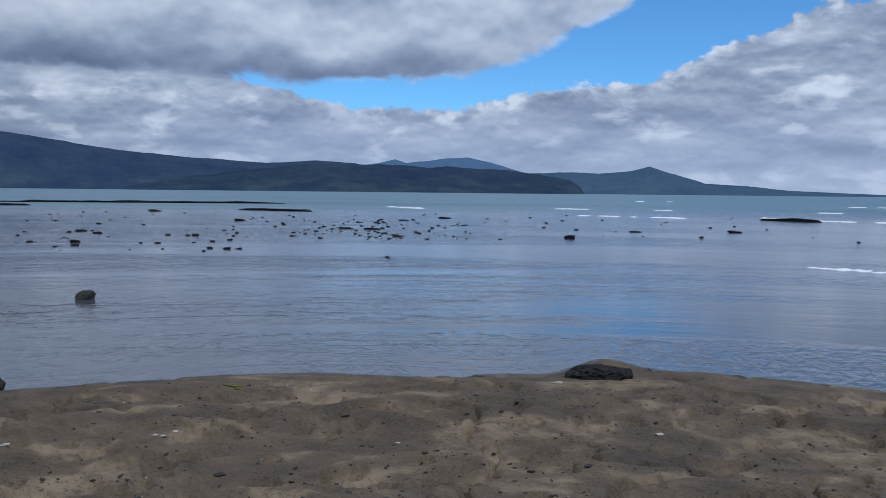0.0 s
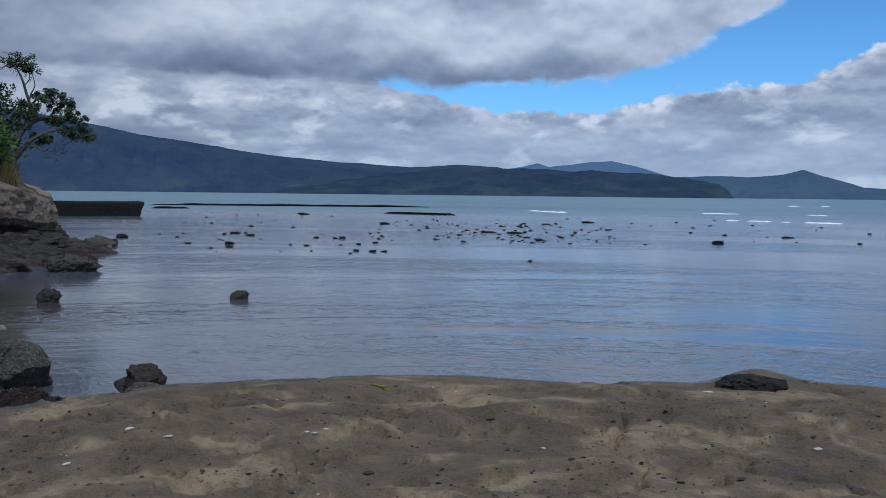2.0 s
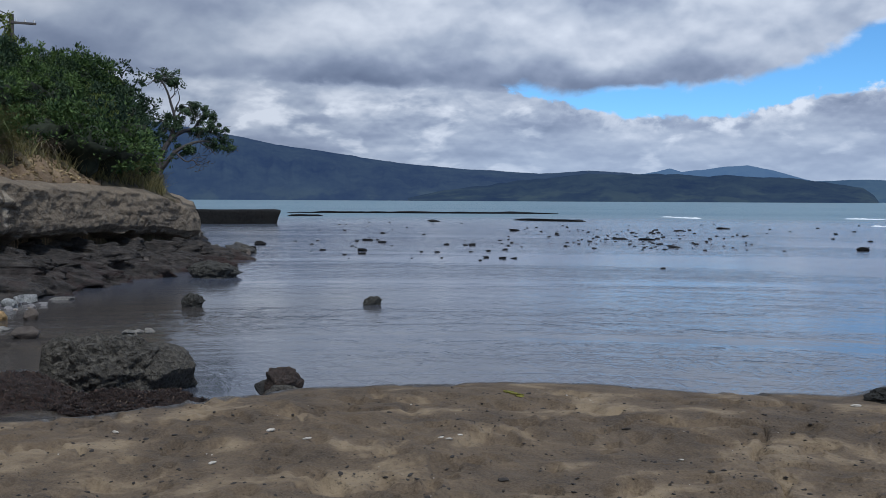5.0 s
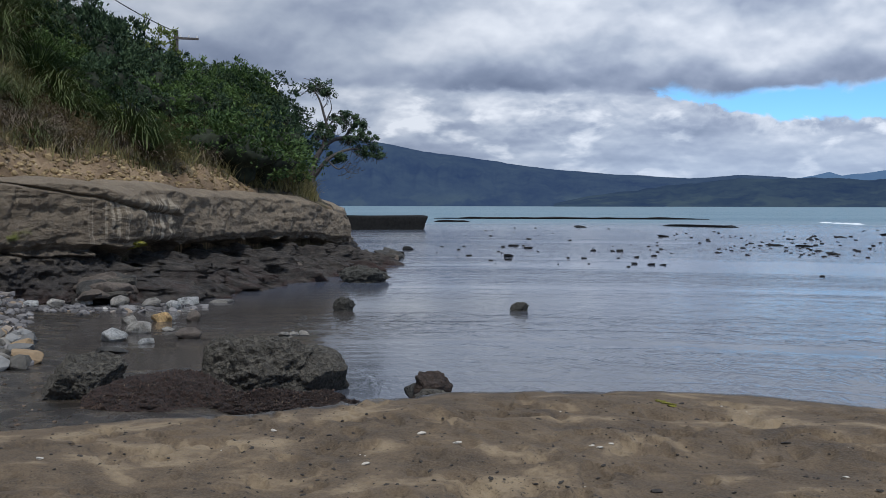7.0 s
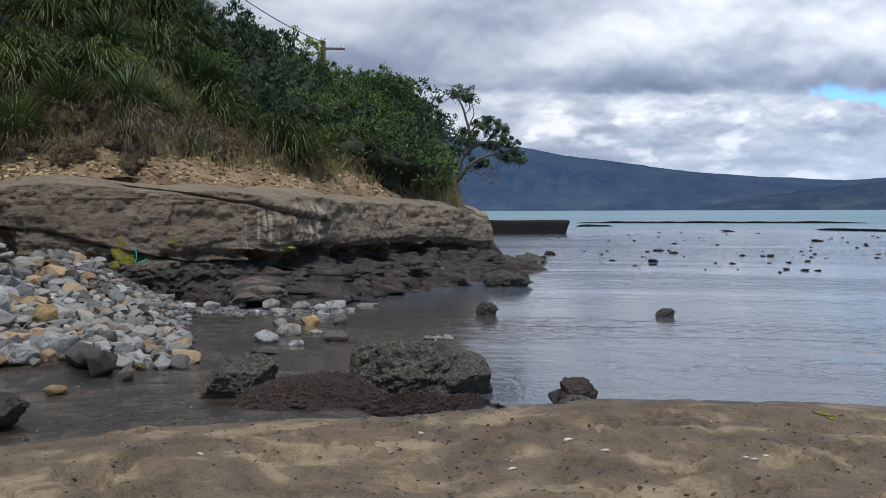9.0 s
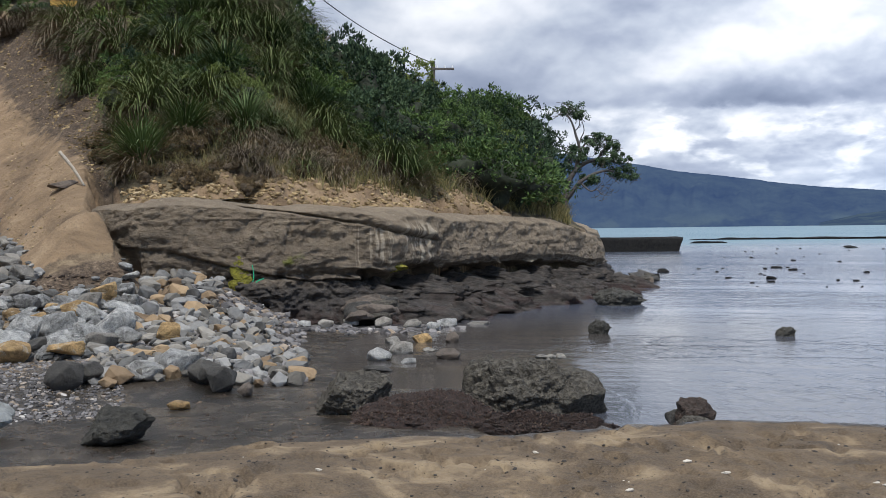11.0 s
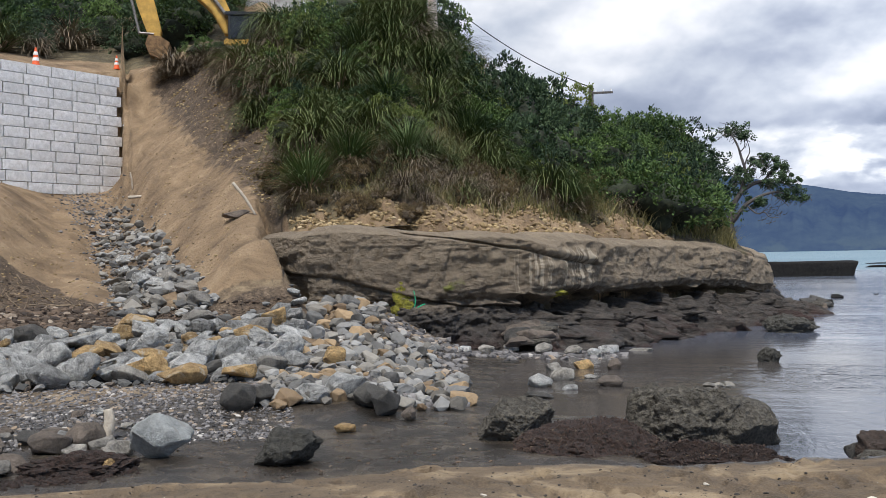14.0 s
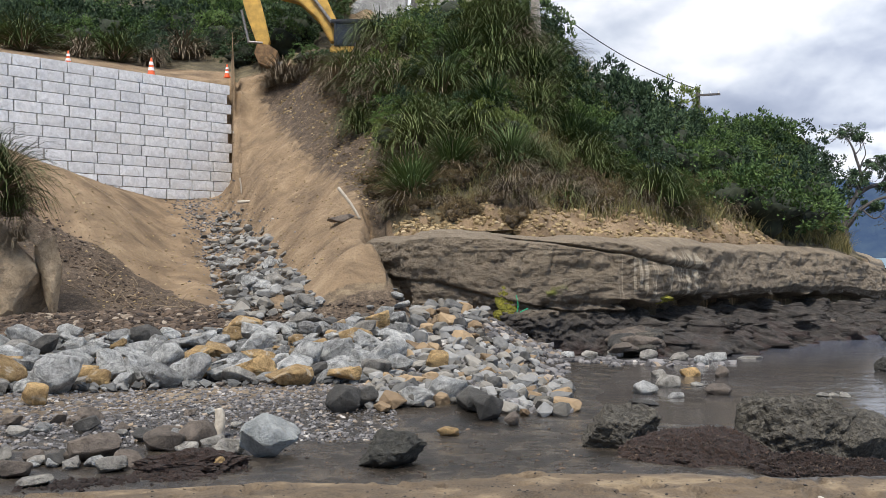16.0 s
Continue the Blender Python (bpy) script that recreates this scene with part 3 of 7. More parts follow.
def land(az, d):
    """Height of the ground and the shares of wet mud, planted slope and bare fill."""
    az, d = np.broadcast_arrays(np.asarray(az, float), np.asarray(d, float))
    x, y = -d * np.sin(np.radians(az)), d * np.cos(np.radians(az))
    edge = np.interp(az, EDGE_AZ, EDGE_D) + 0.35 * fbm(x, y, 1.6, 3, 3)
    swell = fbm(x, y, 1.5, 4, 5)
    und = 0.09 * swell + 0.055 * fbm(x, y, 0.45, 4, 9)
    und = und - 0.07 * sstep(np.abs(fbm(x, y, 1.1, 3, 22)), 0.05, 0.0) * sstep(swell, -0.1, 0.1)
    und = und + 0.035 * (0.12 - np.abs(fbm(x, y, 0.8, 3, 26))) * sstep(swell, -0.3, 0.2)
    und = und * (1 - 0.75 * sstep(d, edge - 1.6, edge - 0.3))
    dents = fbm(x, y, 0.22, 2, 25)
    sand = 0.62 + und - 0.045 * sstep(dents, 0.30, 0.42) + prints(az, d)
    sand = sand + 0.125 * np.exp(-((az + 9.0) / 1.9) ** 2 - ((d - 9.75) / 0.42) ** 2)
    sand = sand - 0.03 * sstep(d, edge - 0.6, edge) + 0.03
    # bed beyond the bank: stream flats on the one side, sea bed on the other
    flats = 0.035 + 0.05 * fbm(x, y, 2.6, 4, 13)
    pool = sstep(az, 48, 41) * sstep(d, 12.5, 15.5)
    flats = flats + 0.03 - 0.085 * pool
    sea = -0.16 - 1.2 * sstep(d, 12, 90)
    bed = np.where(az > 20, flats * sstep(az, 31, 38) + sea * (1 - sstep(az, 31, 38)), sea)
    z = sand + (bed - sand) * sstep(d, edge, edge + 0.75)
    # gravel and boulder apron
    apr = sstep(az, 45.0, 52.0)
    front = np.interp(az, [45, 48, 52, 56, 60, 76], [17.0, 15.5, 14.0, 14.2, 13.6, 12.2])
    apron = 0.22 * sstep(d, front - 0.7, front + 1.6) + 0.95 * sstep(d, front + 3.5, 26.0)
    z = np.where(d > edge + 0.8, np.maximum(z, bed + apron * apr), z)
    # hill above the cliff
    dc = np.interp(az, CLIFF_AZ, CLIFF_D)
    zt = np.interp(az, TOP_AZ, TOP_Z)
    dr = dc + np.interp(az, [29, 31, 34, 40, 60], [5.0, 8.0, 13.0, 18.0, 20.0])
    zr = 2.3 + dr * np.tan(np.radians(np.interp(az, RIDGE_AZ, RIDGE_EL)))
    k = np.clip((d - dc - 1.9) / (dr - dc - 1.9), 0, 1)
    hill = zt - 0.12 + np.maximum(zr - zt, 0.0) * (0.75 * k + 0.25 * np.sin(k * np.pi / 2))
    hill = hill + np.where(k >= 1, np.minimum((d - dr) * 0.20, 5.0) * sstep(az, 41, 48) - np.minimum((d - dr) * 0.5, 12.0) * sstep(az, 44, 38), 0)
    hill = hill + 0.35 * fbm(x, y, 2.4, 4, 17) * sstep(k, 0.0, 0.1) + (0.60 * np.abs(fbm(x, y, 0.9, 4, 19)) + 0.18 * fbm(x, y, 0.3, 3, 20)) * sstep(k, 0.26, 0.06) * sstep(az, 33, 35)
    on_hill = sstep(az, 28.9, 30.0)
    hz = -0.3 + (hill + 0.3) * sstep(d, dc + 1.4, dc + 1.95)
    z_cliff = np.where((d > dc + 1.4) & (on_hill > 0), np.maximum(z, (hz + 0.4) * on_hill - 0.4), z)
    # bare fill below and beside the block wall
    wd = np.where(az > 64.0, wall_d(np.clip(az, 60, 88)), 46.9 - 0.25 * np.clip(64 - az, 0, 10))
    cols = [np.interp(az, _fine_az, FILL_FINE[i]) for i in range(7)]
    ds = [26 + 0 * d, 30 + 0 * d, 36 + 0 * d, wd + 0.15, wd + np.where(az > 64.3, 0.9, 2.2), 60 + 0 * d, 95 + 0 * d]
    fz = cols[0]
    for i in range(6):
        kk = np.clip((d - ds[i]) / (ds[i + 1] - ds[i]), 0, 1)
        fz = np.where(d >= ds[i], cols[i] + (cols[i + 1] - cols[i]) * kk, fz)
    # sand heaped against the wall's end
    fz = fz + np.where(az < 64.5, 2.6 * np.exp(-((az - 64.5) / 1.0) ** 2), 0) * sstep(d, wd - 6.0, wd - 0.2) * sstep(d, wd + 2.2, wd + 0.6)
    # gully with spilt rock in the fill, spoil ridge beside it
    chute = np.abs(az - (62.9 + (d - 26) * 0.17)) / np.interp(d, [24, 34, 41, 46], [2.4, 1.7, 1.2, 0.9])
    fz = fz - np.interp(d, [25, 29, 36, 42, 46], [0.0, 0.40, 0.45, 0.25, 0.0]) * sstep(chute, 1.6, 0.5)
    fz = fz + (0.26 * fbm(x, y, 3.0, 3, 23) + 0.10 * fbm(x, y, 0.9, 2, 29)) * sstep(d, 25.5, 28) * sstep(d, wd + 0.1, wd - 1.2)
    cut_az = np.interp(d, [24, 26.8, 29.9, 39.8, 49.5], [54.4, 55.4, 57.7, 61.2, 63.4])     # smooth sand gives way to torn earth
    rough_cut = sstep(az, cut_az + 0.6, cut_az - 2.2) * sstep(d, 27, 32)
    fz = fz + rough_cut * (0.55 * fbm(x, y, 1.5, 4, 31) + 0.6 * (np.abs(fbm(x, y, 0.9, 2, 35)) - 0.2))
    toe = np.interp(d, [23.4, 24.6, 26.5, 30, 34], [54.5, 55.4, 56.7, 56.7, 56.2]) + 0.25 * fbm(x, y, 0.9, 3, 33)     # the fan narrows upwards
    fk = sstep(az, toe - 0.7, toe + 0.7)
    z_fill = np.where(d > 23.2, z + (np.maximum(fz, z) - z) * np.clip((d - 23.4) / 2.1, 0, 1), z)
    z2 = z_cliff + (z_fill - z_cliff) * fk
    wet = sstep(d, edge + 0.25, edge + 0.7) * (1 - sstep(d, 21, 24) * sstep(az, 45, 50))
    wet = np.maximum(wet, sstep(d, edge - 0.30, edge + 0.1) * 0.75 * sstep(az, 50, 35)) 
    wet = wet * (1 - 0.6 * apr * sstep(d, front + 1.0, front + 3.0))
    wet = wet * np.where(az > 28.9, sstep(d, dc + 1.7, dc + 1.2), 1)
    fill = fk * sstep(d, 24.0, 24.6) * sstep(d, 52, 49)
    cutline = 56.4 + 3.2 * sstep(d, 40, 47)                      # planted and raw earth end here
    planted = np.where(d > dc + 1.5, sstep(az, 29.5, 31.0), 0) * sstep(az, cutline + 0.4, cutline - 0.4)
    planted = np.maximum(planted, sstep(d, 49, 51) * sstep(az, 30, 32))
    pale = sstep(az, 52.4, 53.4) * sstep(az, 58.4, 57.4) * sstep(d, 50.5, 52)
    planted = planted * (1 - pale)
    raw = 0.8 * sstep(az, cut_az + 0.9, cut_az - 1.1) * sstep(az, 55.4, 56.4) * sstep(d, 26, 29) * sstep(d, 50, 48)
    ledge = np.where((az > 34) & (az < 57.5), sstep(d, dc + 1.5, dc + 1.8) * sstep(k + 0.10 * fbm(x, y, 1.5, 3, 95), np.interp(az, [46, 49], [0.15, 0.05]), np.interp(az, [46, 49], [0.07, 0.0])), 0)
    planted = planted * (1 - ledge)
    fill = np.maximum(np.where(az < 56.0, ledge, fill), pale)
    dl = np.interp(az, [61.5, 64, 66.5, 69, 74, 79], [24.6, 25.2, 28.0, 30.5, 32.2, 33.0]) + 0.8 * fbm(x, y, 1.6, 3, 97)
    # The last term darkens the apron's ground to paint shade between its stones.
    soil = sstep(d, dl + 0.25, dl - 0.25) * sstep(d, 22, 24) * sstep(az, 63, 65) * (0.55 + 0.45 * sstep(fbm(x, y, 2.2, 3, 99), -0.12, 0.05)) + 0.8 * sstep(az, 54.6, 55.4) * sstep(az, 63.5, 62.5) * sstep(d, 24.2, 23.7) * sstep(d, 22.4, 23.0) + sstep(d, np.interp(az, [57, 63], [24.6, 21.4]), np.interp(az, [57, 63], [25.4, 22.2])) * sstep(d, 28.0, 25.5) * sstep(az, 61, 64) * 0.9 + 0.75 * sstep(az, 45.5, 48) * sstep(az, 59, 57) * sstep(d, 14.4, 15.4) * sstep(d, 24.6, 23.6)
    return z2, wet, planted, fill, np.clip(np.maximum(soil * 1.3, raw), 0, 1)


GRID_AZ = np.arange(-28, 84.01, 0.14)
GRID_D = np.concatenate([np.arange(3.2, 11.5, 0.075), np.arange(11.5, 30, 0.16), np.arange(30, 66, 0.3)])
GRID_Z = land(*np.meshgrid(GRID_AZ, GRID_D))[0]


def land_z(az, d):
    """Height of the ground at one place, from a grid."""
    i = min(max((az - GRID_AZ[0]) / 0.14, 0), len(GRID_AZ) - 1.001)
    j = min(max(int(np.searchsorted(GRID_D, d)) - 1, 0), len(GRID_D) - 2)
    v = min(max((d - GRID_D[j]) / (GRID_D[j + 1] - GRID_D[j]), 0), 1)
    k, u = int(i), i - int(i)
    return float((GRID_Z[j, k] * (1 - u) + GRID_Z[j, k + 1] * u) * (1 - v) + (GRID_Z[j + 1, k] * (1 - u) + GRID_Z[j + 1, k + 1] * u) * v)


# ---- ground sheet ----
def make_ground():
    az = np.concatenate([np.arange(-180, -28, 4.0), np.arange(-28, 80, 0.125), np.arange(80, 180, 4.0)])
    d = np.concatenate([[0.0, 1.5, 2.5], np.arange(3.2, 4.8, 0.12), np.arange(4.8, 9.9, 0.05), np.arange(9.9, 11.5, 0.08), np.arange(11.5, 30, 0.16), np.arange(30, 54, 0.17), [56, 60, 66, 74, 84, 95, 120, 200, 500, 1500, 3000, 4850]])
    A, D = np.meshgrid(az, d)
    z, wet, planted, fill, soil = land(A, D)
    far = D > 100
    z = np.where(far, np.where((A > 29) & (A < 130), np.minimum(z, 26) * 0.9, z), z)
    z = np.where(far & ((A <= 29)), np.where(A > -60, -1.6, z), z)
    P = np.stack([-D * np.sin(np.radians(A)), D * np.cos(np.radians(A)), z], -1)
    me = grid_mesh("ground", P, M["ground"], wrap=True)
    me.flip_normals()
    col = me.color_attributes.new("zone", "FLOAT_COLOR", "POINT")
    c = np.stack([wet, planted, fill, soil], -1).reshape(-1).astype(np.float32)
    col.data.foreach_set("color", c)
    thing("ground", Matrix(), "grey-brown beach sand, wet stream mud and raw earth slope", "ground", kind="structure", me=me)


make_ground()


# ---- water ----
def make_water():
    az = np.concatenate([np.arange(-180, -30, 5.0), np.arange(-30, 60, 0.6), np.arange(60, 180, 5.0)])
    d = np.concatenate([[0.01, 4.0, 7.0], np.arange(8, 30, 0.5), np.geomspace(30, 4900, 60)])
    A, D = np.meshgrid(az, d)
    P = np.stack([-D * np.sin(np.radians(A)), D * np.cos(np.radians(A)), 0 * D], -1)
    me = grid_mesh("water", P, M["water"], wrap=True)
    me.flip_normals()
    thing("water", Matrix(), "grey-blue rippled shallow sea, turquoise farther out", "sea", kind="structure", me=me)


make_water()


# ---- hills across the bay ----
def far_range(name, az, el, near, depth, mat, label, rough=0.06):
    a = np.arange(min(az), max(az) + 0.01, 0.08)
    e = np.interp(a, az, el)
    e = e + rough * fbm(a, a * 0, 1.1, 5, 41 + int(near)) * np.clip(e, 0, 1)
    rows = np.linspace(0, 1, 26)
    A, K = np.meshgrid(a, rows)
    E = np.meshgrid(e, rows)[0]
    D = near + depth * K
    top = np.maximum(2.3 + (near + depth) * np.tan(np.radians(E)), 0.5)
    gully = fbm(A * 1.6, K * 2.2, 1.0, 5, 47)
    Z = top * np.clip(K ** 0.8 + 0.16 * gully * np.sin(np.pi * K), 0, 1)
    Z[0] = -2
    back = np.stack([-(D[-1] + 60) * np.sin(np.radians(A[-1])), (D[-1] + 60) * np.cos(np.radians(A[-1])), 0 * a - 2], -1)[None]
    P = np.concatenate([np.stack([-D * np.sin(np.radians(A)), D * np.cos(np.radians(A)), Z], -1), back])
    me = grid_mesh(name, P, mat)
    thing(name, Matrix(), label, "hills", kind="structure", me=me)


# Glow colour that stands in for the bluish air before the hills.
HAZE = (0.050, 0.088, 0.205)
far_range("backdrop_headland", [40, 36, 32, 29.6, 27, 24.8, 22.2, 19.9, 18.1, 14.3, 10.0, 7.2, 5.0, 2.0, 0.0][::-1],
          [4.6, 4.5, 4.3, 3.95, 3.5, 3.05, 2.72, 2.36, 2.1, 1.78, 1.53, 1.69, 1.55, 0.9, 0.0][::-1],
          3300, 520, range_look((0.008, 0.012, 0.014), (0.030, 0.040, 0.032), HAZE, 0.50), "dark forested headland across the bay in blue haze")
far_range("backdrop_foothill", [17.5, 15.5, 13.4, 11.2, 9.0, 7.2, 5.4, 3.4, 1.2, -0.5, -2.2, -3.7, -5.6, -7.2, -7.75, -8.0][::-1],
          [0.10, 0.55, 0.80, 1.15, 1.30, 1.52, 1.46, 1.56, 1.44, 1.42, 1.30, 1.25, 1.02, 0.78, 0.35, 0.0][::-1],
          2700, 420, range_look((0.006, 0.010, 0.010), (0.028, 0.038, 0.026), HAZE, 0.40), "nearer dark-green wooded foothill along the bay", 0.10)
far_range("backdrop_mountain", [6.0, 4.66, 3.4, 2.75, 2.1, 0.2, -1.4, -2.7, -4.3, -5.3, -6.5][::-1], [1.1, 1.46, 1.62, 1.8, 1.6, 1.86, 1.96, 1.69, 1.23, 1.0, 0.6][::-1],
          4450, 300, range_look((0.012, 0.018, 0.02), (0.035, 0.045, 0.035), (0.075, 0.135, 0.25), 1.05), "mountain ridge far behind the headland, pale blue with painted haze")
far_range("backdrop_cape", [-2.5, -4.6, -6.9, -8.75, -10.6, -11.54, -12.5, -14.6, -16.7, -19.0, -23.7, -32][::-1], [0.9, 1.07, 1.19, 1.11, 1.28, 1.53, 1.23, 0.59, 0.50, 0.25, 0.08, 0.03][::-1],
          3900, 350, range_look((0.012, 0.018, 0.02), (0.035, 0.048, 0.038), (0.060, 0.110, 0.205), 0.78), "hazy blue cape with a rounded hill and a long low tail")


# ---- cliff ----
def make_cliff():
    az = [61.5, 60, 58.6, 57.0, 55, 50, 47, 44, 41, 37.5, 34.3, 31.2, 29.6, 29.0, 29.1, 30.0, 32.0]
    dd = [37, 33, 29.6, 26.8, 24.8, 24.8, 25.0, 25.5, 26.3, 29.0, 32.4, 35.2, 38.3, 41, 45, 52, 62]
    pts = np.array([polar(a, b)[:2] for a, b in zip(az, dd)])
    t = np.concatenate([[0], np.cumsum(np.hypot(*np.diff(pts, axis=0).T))])
    u = np.concatenate([np.linspace(0.0, t[2], 60, endpoint=False), np.linspace(t[2], t[13], 1000, endpoint=False), np.linspace(t[13], t[-1], 90)])
    px, py, pa = np.interp(u, t, pts[:, 0]), np.interp(u, t, pts[:, 1]), np.interp(u, t, az)
    ker = np.hanning(35) / np.hanning(35).sum()
    sm = lambda v: np.convolve(np.pad(v, 17, mode="edge"), ker, "valid")
    px, py = sm(px), sm(py)
    tx, ty = np.gradient(px), np.gradient(py)
    ln = np.hypot(tx, ty)
    nx, ny = ty / ln, -tx / ln                      # into the hill
    flip = np.sign(nx * px + ny * py)
    inward = np.where(u < t[12], flip, flip[np.searchsorted(u, t[11])])
    nx, ny = nx * inward, ny * inward
    # two profiles: plain face, and face over a deep undercut with a shelf of broken rock at its foot
    A = np.array([(-1.1, -0.14), (-0.55, 0.0), (-0.36, 0.12), (-0.20, 0.26), (-0.02, 0.36), (0.26, 0.40), (0.14, 0.45), (0.10, 0.60), (0.10, 0.84), (0.14, 0.95), (0.60, 1.0), (3.6, 1.06)])
    B = np.array([(-2.6, -0.12), (-1.5, 0.07), (-0.7, 0.19), (0.3, 0.27), (1.25, 0.31), (1.35, 0.38), (0.10, 0.44), (-0.10, 0.52), (-0.08, 0.72), (-0.02, 0.92), (0.45, 0.995), (3.6, 1.06)])
    rows = 170
    vs = np.linspace(0, 11, rows)
    k = sstep(pa, 44.5, 40.0) * sstep(u, t[13] + 3, t[12])
    ztop = np.where(u < t[12], np.interp(pa, TOP_AZ, TOP_Z), np.interp(u, [t[12], t[13], t[14], t[16]], [2.2, 1.9, 2.3, 3.0]))
    ztop = ztop + 0.18 * fbm(u, u * 0, 1.8, 4, 51)
    U, V = np.meshgrid(u, vs)
    offA, zA = np.interp(vs, range(12), A[:, 0])[:, None], np.interp(vs, range(12), A[:, 1])[:, None]
    offB, zB = np.interp(vs, range(12), B[:, 0])[:, None], np.interp(vs, range(12), B[:, 1])[:, None]
    off = offA * (1 - k) + offB * k
    zf = zA * (1 - k) + zB * k
    zf = zf + 0.05 * fbm(U, V * 0, 3.5, 3, 53) * np.sin(np.pi * np.clip(zf, 0, 1))
    Z = zf * ztop
    lower = sstep(zf, 0.50, 0.36)
    crag = np.abs(fbm(U, V * 0.35, 1.1, 4, 57))
    Z = Z + lower * k * (0.80 * (0.30 - crag) + 0.30 * fbm(U, V * 0.5, 0.4, 3, 59)) * sstep(zf, -0.1, 0.05)
    # relief: bedding, blocks, pits
    bed = fbm(U * 0.22, Z * 2.6, 1.0, 5, 61)
    lump = fbm(U, Z * 1.4, 1.7, 5, 67)
    rag = np.abs(fbm(U, Z * 1.8, 0.9, 5, 71))
    fine = fbm(U * 1.1, Z * 1.2, 0.32, 4, 81, 0.6)
    step = fbm(U * 0.35, Z * 3.2, 1.0, 4, 83)
    # courses and blocks: each bed and each block in it stands out by its own amount
    def blocks(tall, wide, seed, warp):
        zz = Z + warp * fbm(U, Z * 2.0, 1.3, 3, seed)
        i = np.floor(zz / tall).astype(int)
        j = np.floor((U + 0.35 * fbm(U, Z * 2.0, 0.7, 3, seed + 5)) / wide + _lat[i % 256, seed % 256] * 7).astype(int)
        return _lat[(i * 7 + seed) % 256, (j * 13 + 5 * i) % 256] - 0.5
    off = off - lower * sstep(zf, 0.44, 0.34) * (0.30 + 0.70 * k) * (0.22 * blocks(0.17, 0.55, 101, 0.25) + 0.16 * blocks(0.075, 0.22, 131, 0.15)) - (1 - lower) * (0.045 * blocks(0.22, 1.4, 111, 0.20) + 0.022 * blocks(0.08, 0.5, 121, 0.12)) * sstep(zf, 1.0, 0.93)
    off = off - 0.42 * lump * (0.40 + 0.9 * lower) - 0.05 * bed - (0.45 + 0.6 * k) * (0.25 - rag) * lower - 0.10 * fine * (1.0 + 1.4 * lower)
    off = off + 0.02 * sstep(step, 0.02, 0.14) * (1 - sstep(zf, 0.9, 1.0)) - (0.10 + 0.14 * k) * sstep(fbm(U * 0.5, Z * 2.0, 1.3, 3, 87), 0.05, 0.12) * lower
    # the long crack that runs down along the face, its upper lip proud
    zc = np.interp(pa, [38.3, 40.4, 43.7, 46.0, 49.6], [2.02, 2.24, 2.60, 2.78, 2.98])[None, :] + 0.06 * fbm(U, U * 0, 0.8, 3, 73)
    span = (sstep(pa, 38.2, 38.7) * sstep(pa, 50.0, 48.5))[None, :]
    off = off + span * (0.17 * np.exp(-((Z - zc + 0.02) / 0.024) ** 2) - 0.15 * np.exp(-((Z - zc - 0.14) / 0.13) ** 2) * sstep(pa, 44.0, 40.0)[None, :])
    zc2 = np.interp(pa, [40, 43.1, 46, 48.9, 51, 53.3, 56], [1.0, 1.06, 1.12, 1.35, 1.6, 1.85, 2.0])[None, :] + 0.08 * fbm(U, U * 0, 1.1, 3, 79)
    span2 = (sstep(pa, 40.5, 43) * sstep(pa, 57, 55))[None, :]
    off = off + span2 * (0.14 * np.exp(-((Z - zc2 + 0.03) / 0.025) ** 2) + 0.10 * sstep(Z, zc2 + 0.02, zc2 - 0.05))
    for ca, zz, wdt in ((52.3, 2.1, 0.3), (46.5, 2.2, 0.4), (35.5, 2.2, 0.5)):
        off = off + 0.07 * np.exp(-((pa[None, :] - ca + (Z - zz) * 0.5) / 0.10) ** 2 - ((Z - zz) / wdt) ** 2)
    P = np.stack([px + nx * off, py + ny * off, Z], -1)
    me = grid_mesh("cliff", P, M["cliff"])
    uvl = me.uv_layers.new(name="face")
    li = np.empty(len(me.loops), np.int32)
    me.loops.foreach_get("vertex_index", li)
    uvd = np.stack([U, zf], -1).reshape(-1, 2)[li]
    uvl.data.foreach_set("uv", uvd.reshape(-1).astype(np.float32))
    thing("cliff", Matrix(), "layered tan and grey mudstone cliff with dark undercut foot", "cliff", kind="structure", me=me)


make_cliff()

# ---- plants of the slope ----
rnd = random.Random(11)


def blades(n, length, spread, lean, width, seed, droop=1.0, base=0.12, segs=5):
    """A fountain of arching blades."""
    r = random.Random(seed)
    V, F = [], []
    for _ in range(n):
        a = r.uniform(0, 2 * math.pi)
        L = length * r.uniform(0.6, 1.1)
        out = Vector((math.cos(a), math.sin(a), 0))
        side = Vector((-out.y, out.x, 0))
        tilt = lean + r.random() ** 1.4 * spread
        p = out * base * r.random() + Vector((0, 0, 0.02))
        w = width * r.uniform(0.7, 1.2)
        ang, i0 = tilt, len(V)
        twist = side * r.uniform(-0.3, 0.3)
        for s in range(segs + 1):
            k = s / segs
            ww = w * (1 - k) ** 0.7 + 0.003
            V += [tuple(p - side * ww), tuple(p + side * ww)]
            p = p + (out * math.sin(ang) + Vector((0, 0, math.cos(ang))) + twist * k) * (L / segs)
            ang = min(ang + droop * (0.18 + 0.42 * k) * r.uniform(0.7, 1.2), 2.75)
        for s in range(segs):
            b = i0 + 2 * s
            F.append((b, b + 1, b + 3, b + 2))
    return V, F


